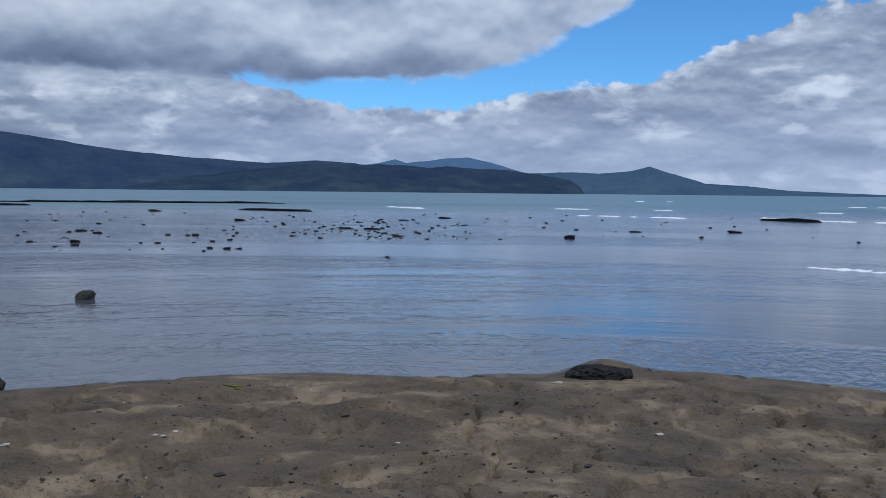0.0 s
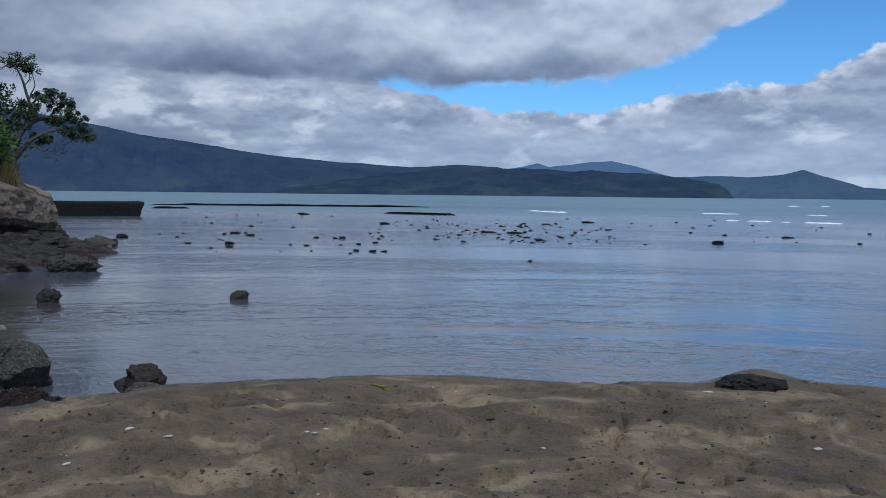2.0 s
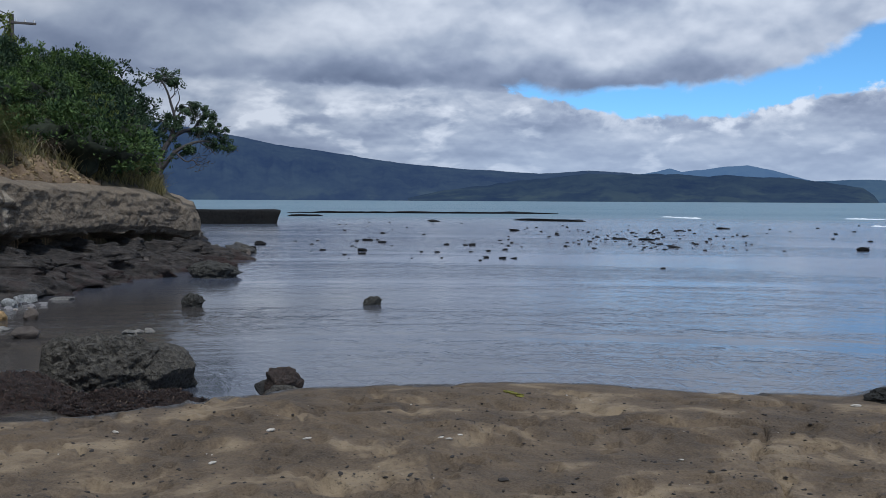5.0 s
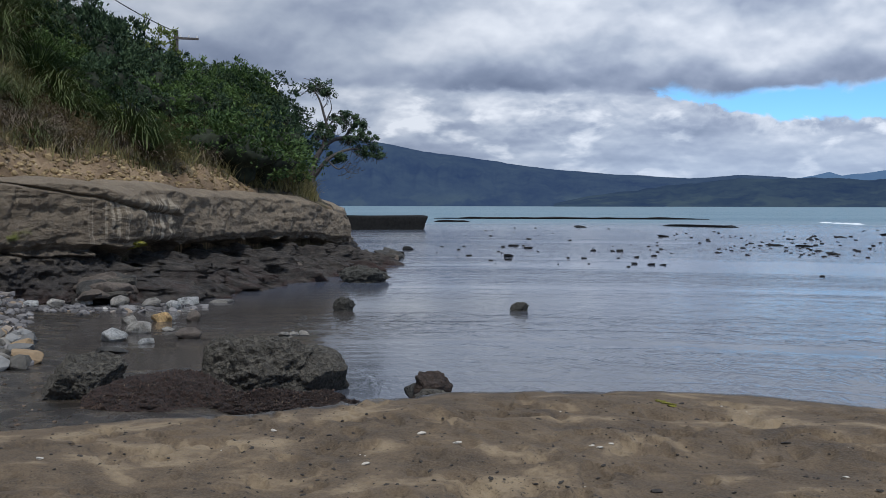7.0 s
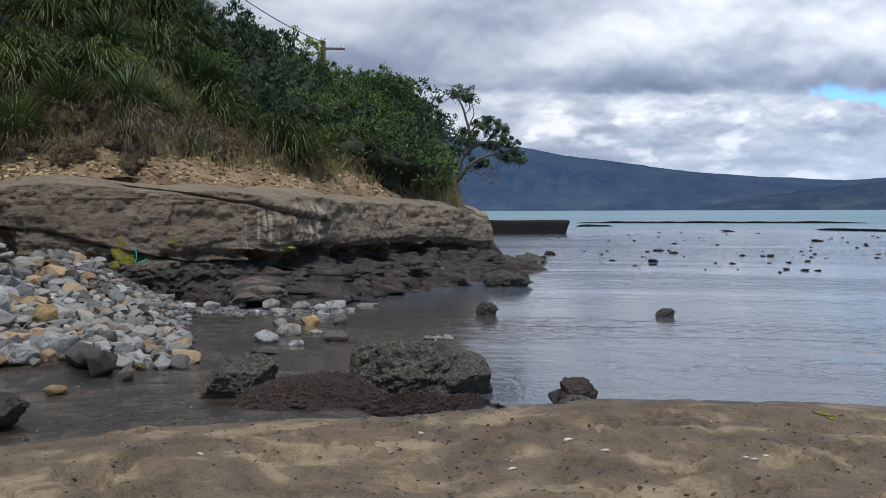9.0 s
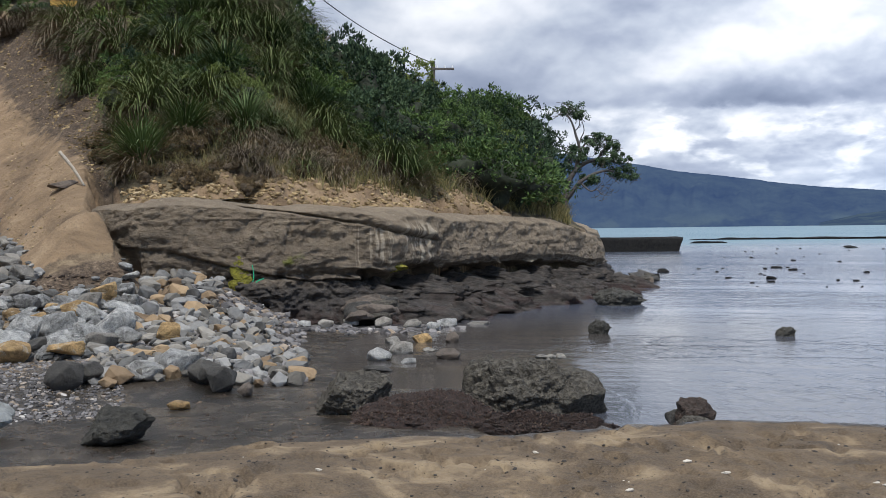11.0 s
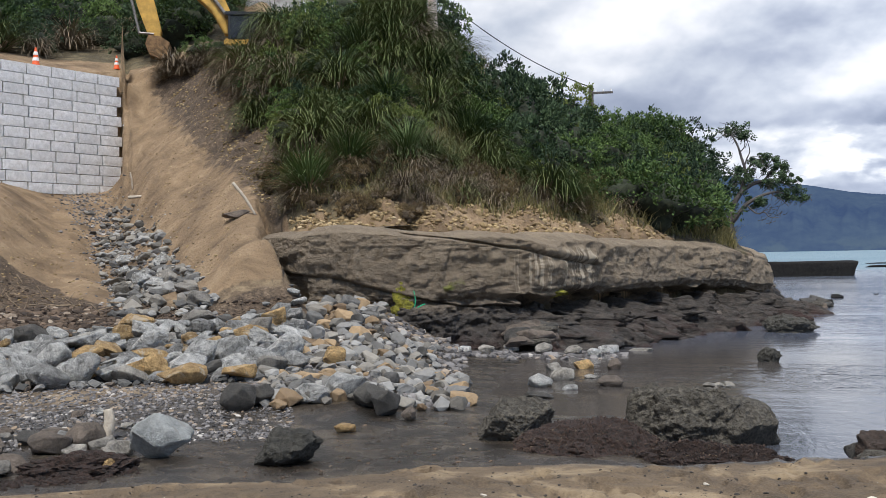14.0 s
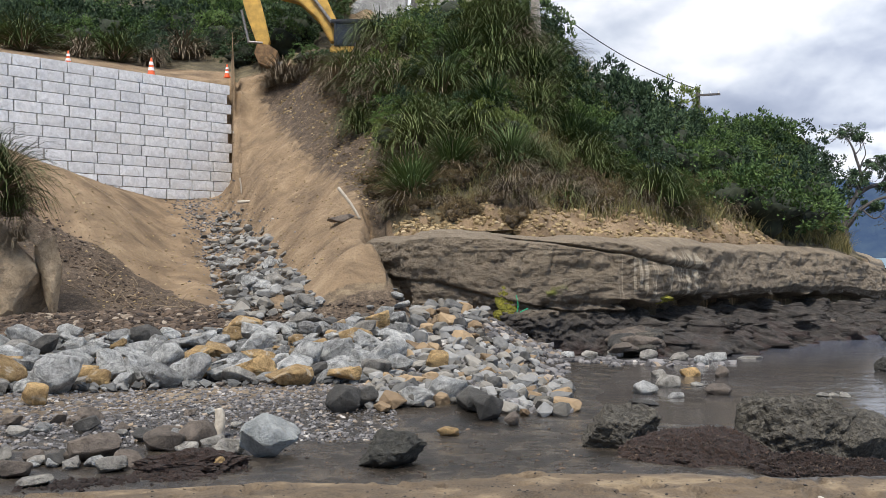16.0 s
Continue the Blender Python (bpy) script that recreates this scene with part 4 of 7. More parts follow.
TUSSOCKS = []
for k in range(5):
    V, F = blades(400, 1.35, 1.0, 0.10, 0.0070, 100 + k, 2.0, 0.2, 4)
    D, G = blades(130, 0.85, 0.8, 0.8, 0.012, 200 + k, 1.5, 0.16, 3)
    TUSSOCKS.append((mesh_from("tussock", V, F, M["toetoe"]), mesh_from("dead_skirt", D, G, M["dry"])))
DRY_TUSSOCKS = []
for k in range(2):
    V, F = blades(330, 1.2, 1.0, 0.2, 0.0080, 300 + k, 2.1, 0.2, 4)
    D, G = blades(110, 0.7, 0.7, 0.8, 0.012, 400 + k, 1.5, 0.16, 3)
    DRY_TUSSOCKS.append((mesh_from("tussock", V, F, M["dry"]), mesh_from("dead_skirt", D, G, M["dry"])))


LUSH = []
for k in range(3):
    V, F = blades(560, 1.25, 1.05, 0.05, 0.0095, 330 + k, 1.15, 0.26, 4)
    D, G = blades(190, 0.95, 0.7, 1.0, 0.012, 430 + k, 1.5, 0.2, 3)
    LUSH.append((mesh_from("tussock", V, F, M["lush"]), mesh_from("dead_skirt", D, G, M["dry"])))


def tussock(az, d, size, dry=False, z=None, lush=False):
    blade, skirt = rnd.choice(LUSH if lush else (DRY_TUSSOCKS if dry else TUSSOCKS))
    p = polar(az, d, (land_z(az, d) if z is None else z) - 0.05)
    m = Matrix.Translation(p) @ pose(0, 0, 0, rnd.uniform(-12, 12), rnd.uniform(-12, 12), rnd.uniform(0, 360)) @ Matrix.Scale(size, 4)
    label = "dry straw-coloured tussock grass on the slope" if dry else ("large arching green tussock grass with dead brown skirt" if size > 1.45 else "green tussock grass with dead brown leaves at its foot")
    ob = thing("tussock_grass", m, label, "grass tussock", "tussocks on the slope", me=None)
    part("leaf_blades", blade, None, ob)
    part("dead_skirt", skirt, None, ob, "dry brown drooping leaves")
    return ob


def leaf_cloud(n, lumps, size, seed, narrow=0.5):
    """Leaves on the skins of several lumps; each leaf a bent pair of triangles."""
    r = random.Random(seed)
    weights = [q[0] ** 2 for _, q in lumps]
    V, F = [], []
    for _ in range(n):
        c, rad = r.choices(lumps, weights)[0]
        u = Vector((r.gauss(0, 1), r.gauss(0, 1), r.gauss(0.35, 1))).normalized()
        p = Vector(c) + Vector((u.x * rad[0], u.y * rad[1], u.z * rad[2])) * r.uniform(0.65, 1.18)
        nrm = (u + Vector((r.gauss(0, .5), r.gauss(0, .5), r.gauss(0.3, .5)))).normalized()
        t = nrm.cross(Vector((r.gauss(0, 1), r.gauss(0, 1), r.gauss(0, 1)))).normalized()
        b = nrm.cross(t)
        s = size * r.uniform(0.6, 1.3)
        i = len(V)
        V += [tuple(p - t * s), tuple(p + b * s * narrow + nrm * s * 0.12), tuple(p + t * s), tuple(p - b * s * narrow + nrm * s * 0.12)]
        F += [(i, i + 1, i + 2), (i, i + 2, i + 3)]
    return V, F


BUSHES = {}


def bush_meshes(kind, k):
    """Sprays of leaves set apart on an uneven dome, a solid filler core within; on green shrubs its dark colour paints
    inner shade.
    """
    if (kind, k) not in BUSHES:
        r = random.Random(500 + k * 7 + len(kind))
        off = Vector((k * 7.1, len(kind) * 3.3, 1.0))
        reach = lambda u: 0.80 + 0.55 * noise.noise(u * 1.5 + off) + 0.22 * noise.noise(u * 3.6 + off)
        V, F = [], []
        for j in range(82):
            u = Vector((r.gauss(0, 1), r.gauss(0, 1), r.gauss(0.35, 0.9))).normalized()
            if u.z < -0.25:
                u.z *= -1
            far = reach(u) * r.uniform(0.86, 1.08)
            c = Vector((u.x * far, u.y * far, 0.28 + u.z * far * 0.78))
            wide = r.uniform(0.09, 0.17)
            for _ in range(24):
                t = (u * 0.8 + Vector((r.gauss(0, .62), r.gauss(0, .62), r.gauss(0.22, .55)))).normalized()
                p = c + t * wide * r.uniform(0.1, 1.0)
                b = t.cross(Vector((r.gauss(0, 1), r.gauss(0, 1), r.gauss(0, 1)))).normalized()
                nrm = t.cross(b)
                L = r.uniform(0.052, 0.088)
                q = L * r.uniform(0.26, 0.36)
                i = len(V)
                V += [tuple(p), tuple(p + t * L * 0.5 + b * q + nrm * q * 0.3), tuple(p + t * L - nrm * q * 0.3), tuple(p + t * L * 0.5 - b * q + nrm * q * 0.3)]
                F += [(i, i + 1, i + 2), (i, i + 2, i + 3)]
        leaves = mesh_from("foliage", V, F, M[kind], smooth=False)
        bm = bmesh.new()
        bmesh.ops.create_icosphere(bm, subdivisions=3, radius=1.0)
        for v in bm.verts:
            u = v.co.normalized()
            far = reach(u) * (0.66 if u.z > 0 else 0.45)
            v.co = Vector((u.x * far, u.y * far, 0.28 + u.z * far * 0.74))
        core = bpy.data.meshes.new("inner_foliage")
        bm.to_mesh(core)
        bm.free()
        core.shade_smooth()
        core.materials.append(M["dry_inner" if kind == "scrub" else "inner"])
        bm = bmesh.new()
        for j in range(5):
            a = j * 1.256 + r.random()
            tip = Vector((0.4 * math.cos(a), 0.4 * math.sin(a), 0.55))
            got = bmesh.ops.create_cone(bm, cap_ends=True, segments=6, radius1=0.035, radius2=0.012, depth=tip.length)
            bmesh.ops.transform(bm, verts=got["verts"], matrix=Matrix.Translation(tip / 2) @ tip.to_track_quat("Z", "Y").to_matrix().to_4x4())
        stems = bpy.data.meshes.new("stems")
        bm.to_mesh(stems)
        bm.free()
        stems.materials.append(M["bark"])
        BUSHES[kind, k] = (leaves, core, stems)
    return BUSHES[kind, k]


def bush(az, d, size, kind="bush", tall=1.0, z=None):
    leaves, core, stems = bush_meshes(kind, rnd.randrange(4))
    p = polar(az, d, (land_z(az, d) if z is None else z) - 0.12 * size)
    m = Matrix.Translation(p) @ pose(0, 0, 0, rnd.uniform(-8, 8), rnd.uniform(-8, 8), rnd.uniform(0, 360)) @ Matrix.Diagonal((size, size, size * tall, 1))
    label = {"bush_light": "yellow-green coastal shrub on the slope", "scrub": "dry brown scrub above the cliff ledge", "bush": "leafy mid-green coastal shrub on the slope", "bush_dark": "dense dark-green coastal shrub on the slope"}[kind]
    ob = thing("shrub", m, label, "shrub", "shrubs on the slope")
    part("foliage", leaves, None, ob)
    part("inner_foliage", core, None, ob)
    part("stem", stems, None, ob, "grey woody stem")
    return ob


def on_slope(az, k):
    """The distance at the share k of the way from cliff top to ridge."""
    dc = float(np.interp(az, CLIFF_AZ, CLIFF_D)) + 2.0
    return dc + k * (float(np.interp(az, [29, 31, 34, 40, 60], [5.0, 8.0, 13.0, 18.0, 20.0])) - 2.0)


# the clear big ones first
for az, d, size in ((53.9, 31.6, 1.7), (50.8, 31.6, 1.4), (52.6, 35.0, 1.8), (55.6, 36.5, 1.5), (56.8, 40.0, 1.3), (47.2, 34.5, 1.6), (53.9, 40.0, 1.5),
                    (41.0, 31.4, 1.6), (49.5, 38.0, 1.8), (58.0, 43.0, 1.2), (55.0, 42.5, 1.2), (46.0, 37.5, 1.5), (50.9, 42.0, 1.6), (44.6, 33.0, 1.3), (57.2, 37.0, 1.3)):
    tussock(az, d, size)
for az, d, size in ((54.4, 28.6, 1.35), (48.8, 30.3, 1.3), (52.2, 30.0, 1.25), (45.5, 33.6, 1.3), (49.8, 33.2, 1.4), (47.4, 37.0, 1.5), (51.6, 37.5, 1.5), (44.0, 36.0, 1.3), (39.9, 31.0, 1.15)):
    tussock(az, d, size, lush=True)
for i in range(18):                                    # dry tussocks hanging over the torn cut
    k = rnd.random()
    tussock(56.2 + 2.6 * k + rnd.uniform(-0.9, 0.5), 37.0 + 9.5 * k, rnd.uniform(1.0, 1.75), rnd.random() < 0.65)
for az, d, size, kind, tall in ((35.2, 35.0, 2.1, "bush", 1.0), (33.9, 36.2, 2.0, "bush", 1.0), (36.8, 34.6, 1.7, "bush", 1.0), (33.0, 38.3, 1.6, "bush_dark", 1.3), (32.5, 39.3, 1.2, "bush_dark", 1.2), (32.0, 38.3, 0.7, "bush_light", 0.9),
                                (42.3, 37.5, 1.9, "bush_dark", 1.2), (41.4, 35.5, 1.7, "bush_dark", 1.1), (43.8, 38.5, 1.8, "bush_dark", 1.1), (34.4, 41.0, 1.6, "bush_dark", 1.0), (36.0, 43.0, 1.5, "bush_dark", 1.0),
                                (39.4, 36.0, 1.5, "bush", 1.0), (38.2, 38.0, 1.4, "bush", 0.9), (33.4, 41.5, 1.5, "bush_dark", 1.0), (37.5, 46.0, 0.8, "bush_dark", 1.0)):
    bush(az, d, size, kind, tall)
for i in range(240):
    az, k = rnd.uniform(32.6, 56.8), rnd.random()
    d = on_slope(az, 0.13 + 0.87 * k)
    if k > 0.8 and az < 41:
        d = min(d, on_slope(az, 0.95))
    lush = fbm(az * 0.35, k * 2.0, 1.0, 2, 91)
    if 44.4 < az < 47.3 and k < 0.36 or 49.6 < az < 51.6 and k < 0.12:      # open yellow grass
        continue
    size = rnd.uniform(0.7, 1.35) * (0.7 + 0.6 * k) * (0.55 if 37.3 < az < 39.6 and k > 0.6 else 1.0)
    if lush > 0.0 or az < 38.5 and k > 0.3:
        if k < 0.18 and az > 38:
            continue
        bush(az, d, size, rnd.choice(["bush_dark", "bush", "bush_light", "bush"]), rnd.uniform(0.8, 1.15))
    else:
        tussock(az, d, size * 1.1, rnd.random() < 0.3)
for az, k, size, tall in ((42.7, 0.62, 2.0, 1.35), (41.2, 0.7, 1.8, 1.25), (44.2, 0.72, 1.8, 1.3), (39.9, 0.55, 1.6, 1.2), (43.2, 0.40, 1.3, 1.3), (38.6, 0.7, 1.0, 1.0)):
    bush(az, on_slope(az, k), size, "bush_dark", tall)
for i in range(38):                                    # along the skyline
    az = 32.6 + i * 0.40
    if 37.8 < az < 39.1:
        continue
    d = on_slope(az, 0.95) - rnd.uniform(0, 1.2)
    bush(az, d, rnd.uniform(0.75, 1.35), rnd.choice(["bush_dark", "bush_dark", "bush", "bush_light"]), rnd.uniform(0.8, 1.25))
for i in range(80):                                    # dry scrub just above the ledge
    az = rnd.uniform(40.5, 57.0)
    bush(az, on_slope(az, rnd.uniform(0.03 if az > 48 else 0.10, 0.24)), rnd.uniform(0.22, 0.5), "scrub", rnd.uniform(0.9, 1.5))
for i in range(46):                                    # dry grass hanging above the ledge
    az = rnd.uniform(39.0, 56.6)
    tussock(az, on_slope(az, rnd.uniform(0.05 if az > 47 else 0.11, 0.24)), rnd.uniform(0.45, 0.95), rnd.random() < 0.8)
for i in range(95):                                    # bank above the wall and the track
    az, d = rnd.uniform(47.0, 80.0), rnd.uniform(51.5, 60.0)
    if 53.0 < az < 57.8 and d > 52.5:
        continue
    if rnd.random() < 0.3:
        tussock(az, d, rnd.uniform(1.3, 2.2), rnd.random() < 0.3)
    else:
        bush(az, d, rnd.uniform(1.2, 2.3), "bush_dark" if rnd.random() < 0.55 else "bush", rnd.uniform(0.9, 1.3))
for i in range(34):
    bush(rnd.uniform(60.0, 80.0), rnd.uniform(59.0, 68.0), rnd.uniform(1.6, 2.6), rnd.choice(["bush_dark", "bush", "bush_dark"]), rnd.uniform(0.9, 1.3))
for az, d, size in ((61.6, 47.6, 1.5), (59.9, 46.6, 1.2), (58.9, 45.6, 1.1), (57.8, 45.0, 1.1), (70.5, 50.0, 1.7), (72.5, 49.8, 1.5), (75.2, 49.0, 1.8), (68.6, 50.4, 1.4)):
    tussock(az, d, size, size < 1.55)


def slope_grass():
    r = random.Random(21)
    V, F = [], []
    for i in range(34000):
        az, k = r.uniform(31.0, 56.0), r.random()
        d = on_slope(az, 0.06 + 0.94 * k)
        z = land_z(az, d) if i % 5 == 0 else z_last + r.uniform(-0.05, 0.05)
        if i % 5 == 0:
            az0, d0, z_last = az, d, z
        else:
            az, d = az0 + r.uniform(-0.25, 0.25), d0 + r.uniform(-0.2, 0.2)
        p = polar(az, d, z - 0.05)
        a = r.uniform(0, 6.28)
        s = Vector((math.cos(a), math.sin(a), 0)) * r.uniform(0.008, 0.016)
        h = r.uniform(0.25, 0.70) * (0.6 if k < 0.12 else 1.0)
        lean = Vector((r.gauss(0, 0.5), r.gauss(0, 0.5), 0)) * h - p.normalized() * h * 0.25
        mid = p + Vector((0, 0, h * 0.6)) + lean * 0.4
        tip = p + Vector((0, 0, h * 0.85)) + lean
        i0 = len(V)
        V += [tuple(p - s), tuple(p + s), tuple(mid + s * 0.7), tuple(mid - s * 0.7), tuple(tip)]
        F += [(i0, i0 + 1, i0 + 2, i0 + 3), (i0 + 3, i0 + 2, i0 + 4)]
    thing("slope_grass", Matrix(), "yellow-green rank grass between the shrubs", "grass", kind="stuff", me=mesh_from("slope_grass", V, F, M["grass"], False))


slope_grass()


# ---- rocks ----
def rock_mesh(seed, mat, sub=3, cuts=9, lump=0.10, pits=0.0, near=0.52, far=0.88, fineness=11.0, facets=True):
    r = random.Random(seed)
    bm = bmesh.new()
    bmesh.ops.create_icosphere(bm, subdivisions=sub, radius=1.0)
    planes = [(Vector((r.gauss(0, 1), r.gauss(0, 1), r.gauss(0, 1))).normalized(), r.uniform(near, far)) for _ in range(cuts)]
    off = Vector((r.uniform(0, 50), r.uniform(0, 50), r.uniform(0, 50)))
    for v in bm.verts:
        p = v.co.copy()
        for n, o in planes:
            h = p.dot(n) - o
            if h > 0:
                p -= n * h * 0.97
        f = 1 + lump * (noise.noise(p * 1.7 + off) + 0.7 * noise.noise(p * 3.7 + off) + 0.45 * noise.noise(p * 7.3 + off)) + 0.03 * noise.noise(p * 13 + off)
        if pits:
            f -= pits * (min(1.0, max(0.0, 4.0 * (noise.noise(p * fineness + off) - 0.10))) * 0.45 + min(1.0, max(0.0, 4.0 * (noise.noise(p * fineness * 0.45 + off) - 0.22))) * 0.55)
        p = p * f * 1.18 + Vector((r.gauss(0, 1), r.gauss(0, 1), r.gauss(0, 1))) * ((0.022 if sub < 4 else 0.010) if facets else 0.0)
        v.co = p
    me = bpy.data.meshes.new("rock")
    bm.to_mesh(me)
    bm.free()
    if not facets:
        me.shade_smooth()
        me.set_sharp_from_angle(angle=radians(42))
    me.materials.append(mat)
    return me


def split_rock(seed, mat, rough=0.035, rounds=1):
    """A quarried stone: the hull of a few points, its edges knocked off, its faces uneven."""
    r = random.Random(seed)
    bm = bmesh.new()
    for _ in range(r.randint(13, 22)):
        u = Vector((r.gauss(0, 1), r.gauss(0, 1), r.gauss(0, 1))).normalized()
        k = max(abs(u.x), abs(u.y), abs(u.z))
        bm.verts.new(u * (0.55 + 0.45 / k * 0.75) * r.uniform(0.90, 1.12))
    got = bmesh.ops.convex_hull(bm, input=bm.verts)
    bmesh.ops.delete(bm, geom=list({v for v in got["geom_interior"] + got["geom_unused"] if isinstance(v, bmesh.types.BMVert)}), context="VERTS")
    bmesh.ops.remove_doubles(bm, verts=bm.verts, dist=0.16)
    bmesh.ops.dissolve_limit(bm, angle_limit=radians(9), verts=bm.verts, edges=bm.edges)
    bmesh.ops.bevel(bm, geom=list(bm.edges), offset=r.uniform(0.05, 0.11), segments=1, affect="EDGES", clamp_overlap=True)
    bmesh.ops.triangulate(bm, faces=bm.faces)
    off = Vector((r.uniform(0, 50), r.uniform(0, 50), r.uniform(0, 50)))
    for _ in range(rounds):
        bmesh.ops.subdivide_edges(bm, edges=[e for e in bm.edges if e.calc_length() > 0.16], cuts=1)
        bmesh.ops.triangulate(bm, faces=bm.faces)
    for v in bm.verts:
        p = v.co.copy()
        v.co = p * (1 + rough * (1.6 * noise.noise(p * 1.6 + off) + noise.noise(p * 4.1 + off) + 0.8 * noise.noise(p * 9.7 + off)))
    me = bpy.data.meshes.new("rock")
    bm.to_mesh(me)
    bm.free()
    if rounds:
        me.shade_smooth()
        me.set_sharp_from_angle(angle=radians(24))
    me.materials.append(mat)
    return me


ROCKS = {}


def some_rock(mat, k, sub=3):
    if (mat, k, sub) not in ROCKS:
        if sub < 2 or mat in ("shell", "debris", "lime"):
            ROCKS[mat, k, sub] = rock_mesh(1000 + k * 13 + sub, M[mat], sub, 9 + k % 6, 0.10 + 0.03 * (k % 3), near=0.46, far=0.84)
        else:
            ROCKS[mat, k, sub] = split_rock(1000 + k * 13 + sub, M[mat], 0.03 + 0.012 * (k % 3), 0 if sub == 2 else (1 if sub == 3 else 2))
    return ROCKS[mat, k, sub]


def rock(name, az, d, size, mat, label, group="", turn=None, sink=0.25, z=None, tilt=8, sub=3, k=None, category="rock", mesh=None):
    """size: half-lengths across the view, along it, and up."""
    sx, sy, sz = size
    me = mesh or some_rock(mat, rnd.randrange(10) if k is None else k, sub)
    g = max(land_z(az, d), -0.08) if z is None else z
    turn = rnd.uniform(0, 360) if turn is None else turn + az
    m = Matrix.Translation(polar(az, d, g + sz * (1 - 2 * sink))) @ pose(0, 0, 0, rnd.uniform(-tilt, tilt), rnd.uniform(-tilt, tilt), turn) @ Matrix.Diagonal((sx, sy, sz, 1))
    return thing(name, m, label, category, group, me=me)


LABELS = {"grey_rock": "blue-grey quarried boulder with pale veins", "ochre_rock": "ochre-yellow weathered boulder", "pale_rock": "pale grey rounded boulder", "dark_rock": "dark wet boulder", "brown_rock": "brown weathered boulder"}


MASS = {}


def heap_end(az):
    return float(np.interp(az, [55, 57, 59, 61, 63, 66, 79], [24.2, 23.2, 22.7, 22.5, 22.4, 21.7, 21.5]))


def heap():
    """Quarried boulders tipped below the wall: the large ones in rough courses, smaller ones to the sides."""
    placed = []

    def fits(p, r, k):
        return all((p - q).length > (r + s) * k for q, s in placed)
    for az, d, sx, sz, mat in ((61.4, 17.2, 0.62, 0.24, "ochre_rock"), (76.0, 17.9, 0.50, 0.36, "ochre_rock"), (74.5, 16.2, 0.30, 0.22, "ochre_rock"), (58.4, 17.3, 0.40, 0.24, "ochre_rock"), (66.2, 19.6, 0.46, 0.22, "ochre_rock"),
                               (71.4, 17.6, 0.32, 0.20, "ochre_rock"), (64.5, 21.2, 0.30, 0.24, "ochre_rock"), (63.9, 18.0, 0.27, 0.26, "ochre_rock"), (62.8, 18.0, 0.30, 0.28, "ochre_rock"), (53.1, 18.7, 0.32, 0.24, "ochre_rock"),
                               (73.4, 17.3, 0.62, 0.40, "grey_rock"), (69.2, 17.9, 0.42, 0.34, "grey_rock"), (70.8, 18.6, 0.36, 0.32, "grey_rock"), (66.4, 17.6, 0.46, 0.34, "grey_rock"), (56.0, 19.4, 0.62, 0.36, "grey_rock"), (56.6, 18.1, 0.42, 0.26, "pale_rock"), (67.9, 18.9, 0.46, 0.34, "grey_rock"), (60.2, 18.9, 0.46, 0.34, "grey_rock")):
        sx, sz = sx * 0.80, sz * 0.95
        placed.append((polar(az, d), sx * 0.95))
        rock("boulder", az, d, (sx, sx * 0.7, sz), mat, LABELS[mat] + " at the front of the heap", "heap of boulders", turn=rnd.uniform(-15, 15), sink=0.1, tilt=8, sub=4)
    tries = 0
    count = 0
    while count < 270 and tries < 12000:
        tries += 1
        az = rnd.uniform(55.0, 79.0)
        d = rnd.uniform(17.4, heap_end(az))
        if az < 58:
            d = max(d, 18.4)
        s = rnd.uniform(0.20, 0.40) if rnd.random() < 0.75 else rnd.uniform(0.14, 0.24)
        p = polar(az, d)
        if not fits(p, s, 0.80):
            continue
        placed.append((p, s))
        count += 1
        u = rnd.random()
        mat = "ochre_rock" if u < (0.20 if d < 20.5 else 0.15) else ("pale_rock" if u < 0.30 else ("dark_rock" if u < 0.34 else "grey_rock"))
        rock("boulder", az, d, (s * rnd.uniform(0.95, 1.5), s * rnd.uniform(0.65, 0.95), s * rnd.uniform(0.50, 0.80)), mat, LABELS[mat] + " in the tipped heap", "heap of boulders", turn=rnd.uniform(-35, 35), sink=0.08, tilt=26, sub=4)
    tries, count = 0, 0
    while count < 420 and tries < 9000:
        tries += 1
        az, d = rnd.uniform(45.8, 58.5), rnd.uniform(14.8, 25.5)
        if az > 54.4 and d > 23.2 or az < 47.5 and d > 18.5 or az > 57 and d < 18 or az < 50.5 and d > 22.5:
            continue
        s = rnd.uniform(0.08, 0.22)
        if az > 51 and d > 18:
            s *= 1.35
        p = polar(az, d)
        if not fits(p, s, 0.62):
            continue
        placed.append((p, s))
        count += 1
        u = rnd.random()
        mat = "ochre_rock" if u < 0.13 else ("pale_rock" if u < 0.55 else "grey_rock")
        size = (s * rnd.uniform(0.9, 1.4), s * rnd.uniform(0.7, 1.0), s * rnd.uniform(0.5, 0.8))
        if s > 0.30:
            rock("boulder", az, d, size, mat, LABELS[mat] + " at the edge of the heap", "heap of boulders", sink=0.2, tilt=20, sub=2)
        else:
            MASS.setdefault(mat, []).append((az, d, size, 0.2))
    tries, count = 0, 0
    while count < 100 and tries < 5000:                   # spill down the gully
        tries += 1
        d = 24.0 + 14.5 * rnd.random() ** 1.8
        az = 62.7 + (d - 26) * 0.17 + rnd.uniform(-1, 1) * float(np.interp(d, [24, 28, 34, 41], [2.3, 1.7, 1.2, 0.5]))
        s = rnd.uniform(0.12, 0.36) * (1.0 if d < 33 else 0.7)
        p = polar(az, d)
        if not fits(p, s, 0.7):
            continue
        placed.append((p, s))
        count += 1
        mat = "pale_rock" if rnd.random() < 0.45 else "grey_rock"
        size = (s * rnd.uniform(0.9, 1.4), s, s * rnd.uniform(0.5, 0.8))
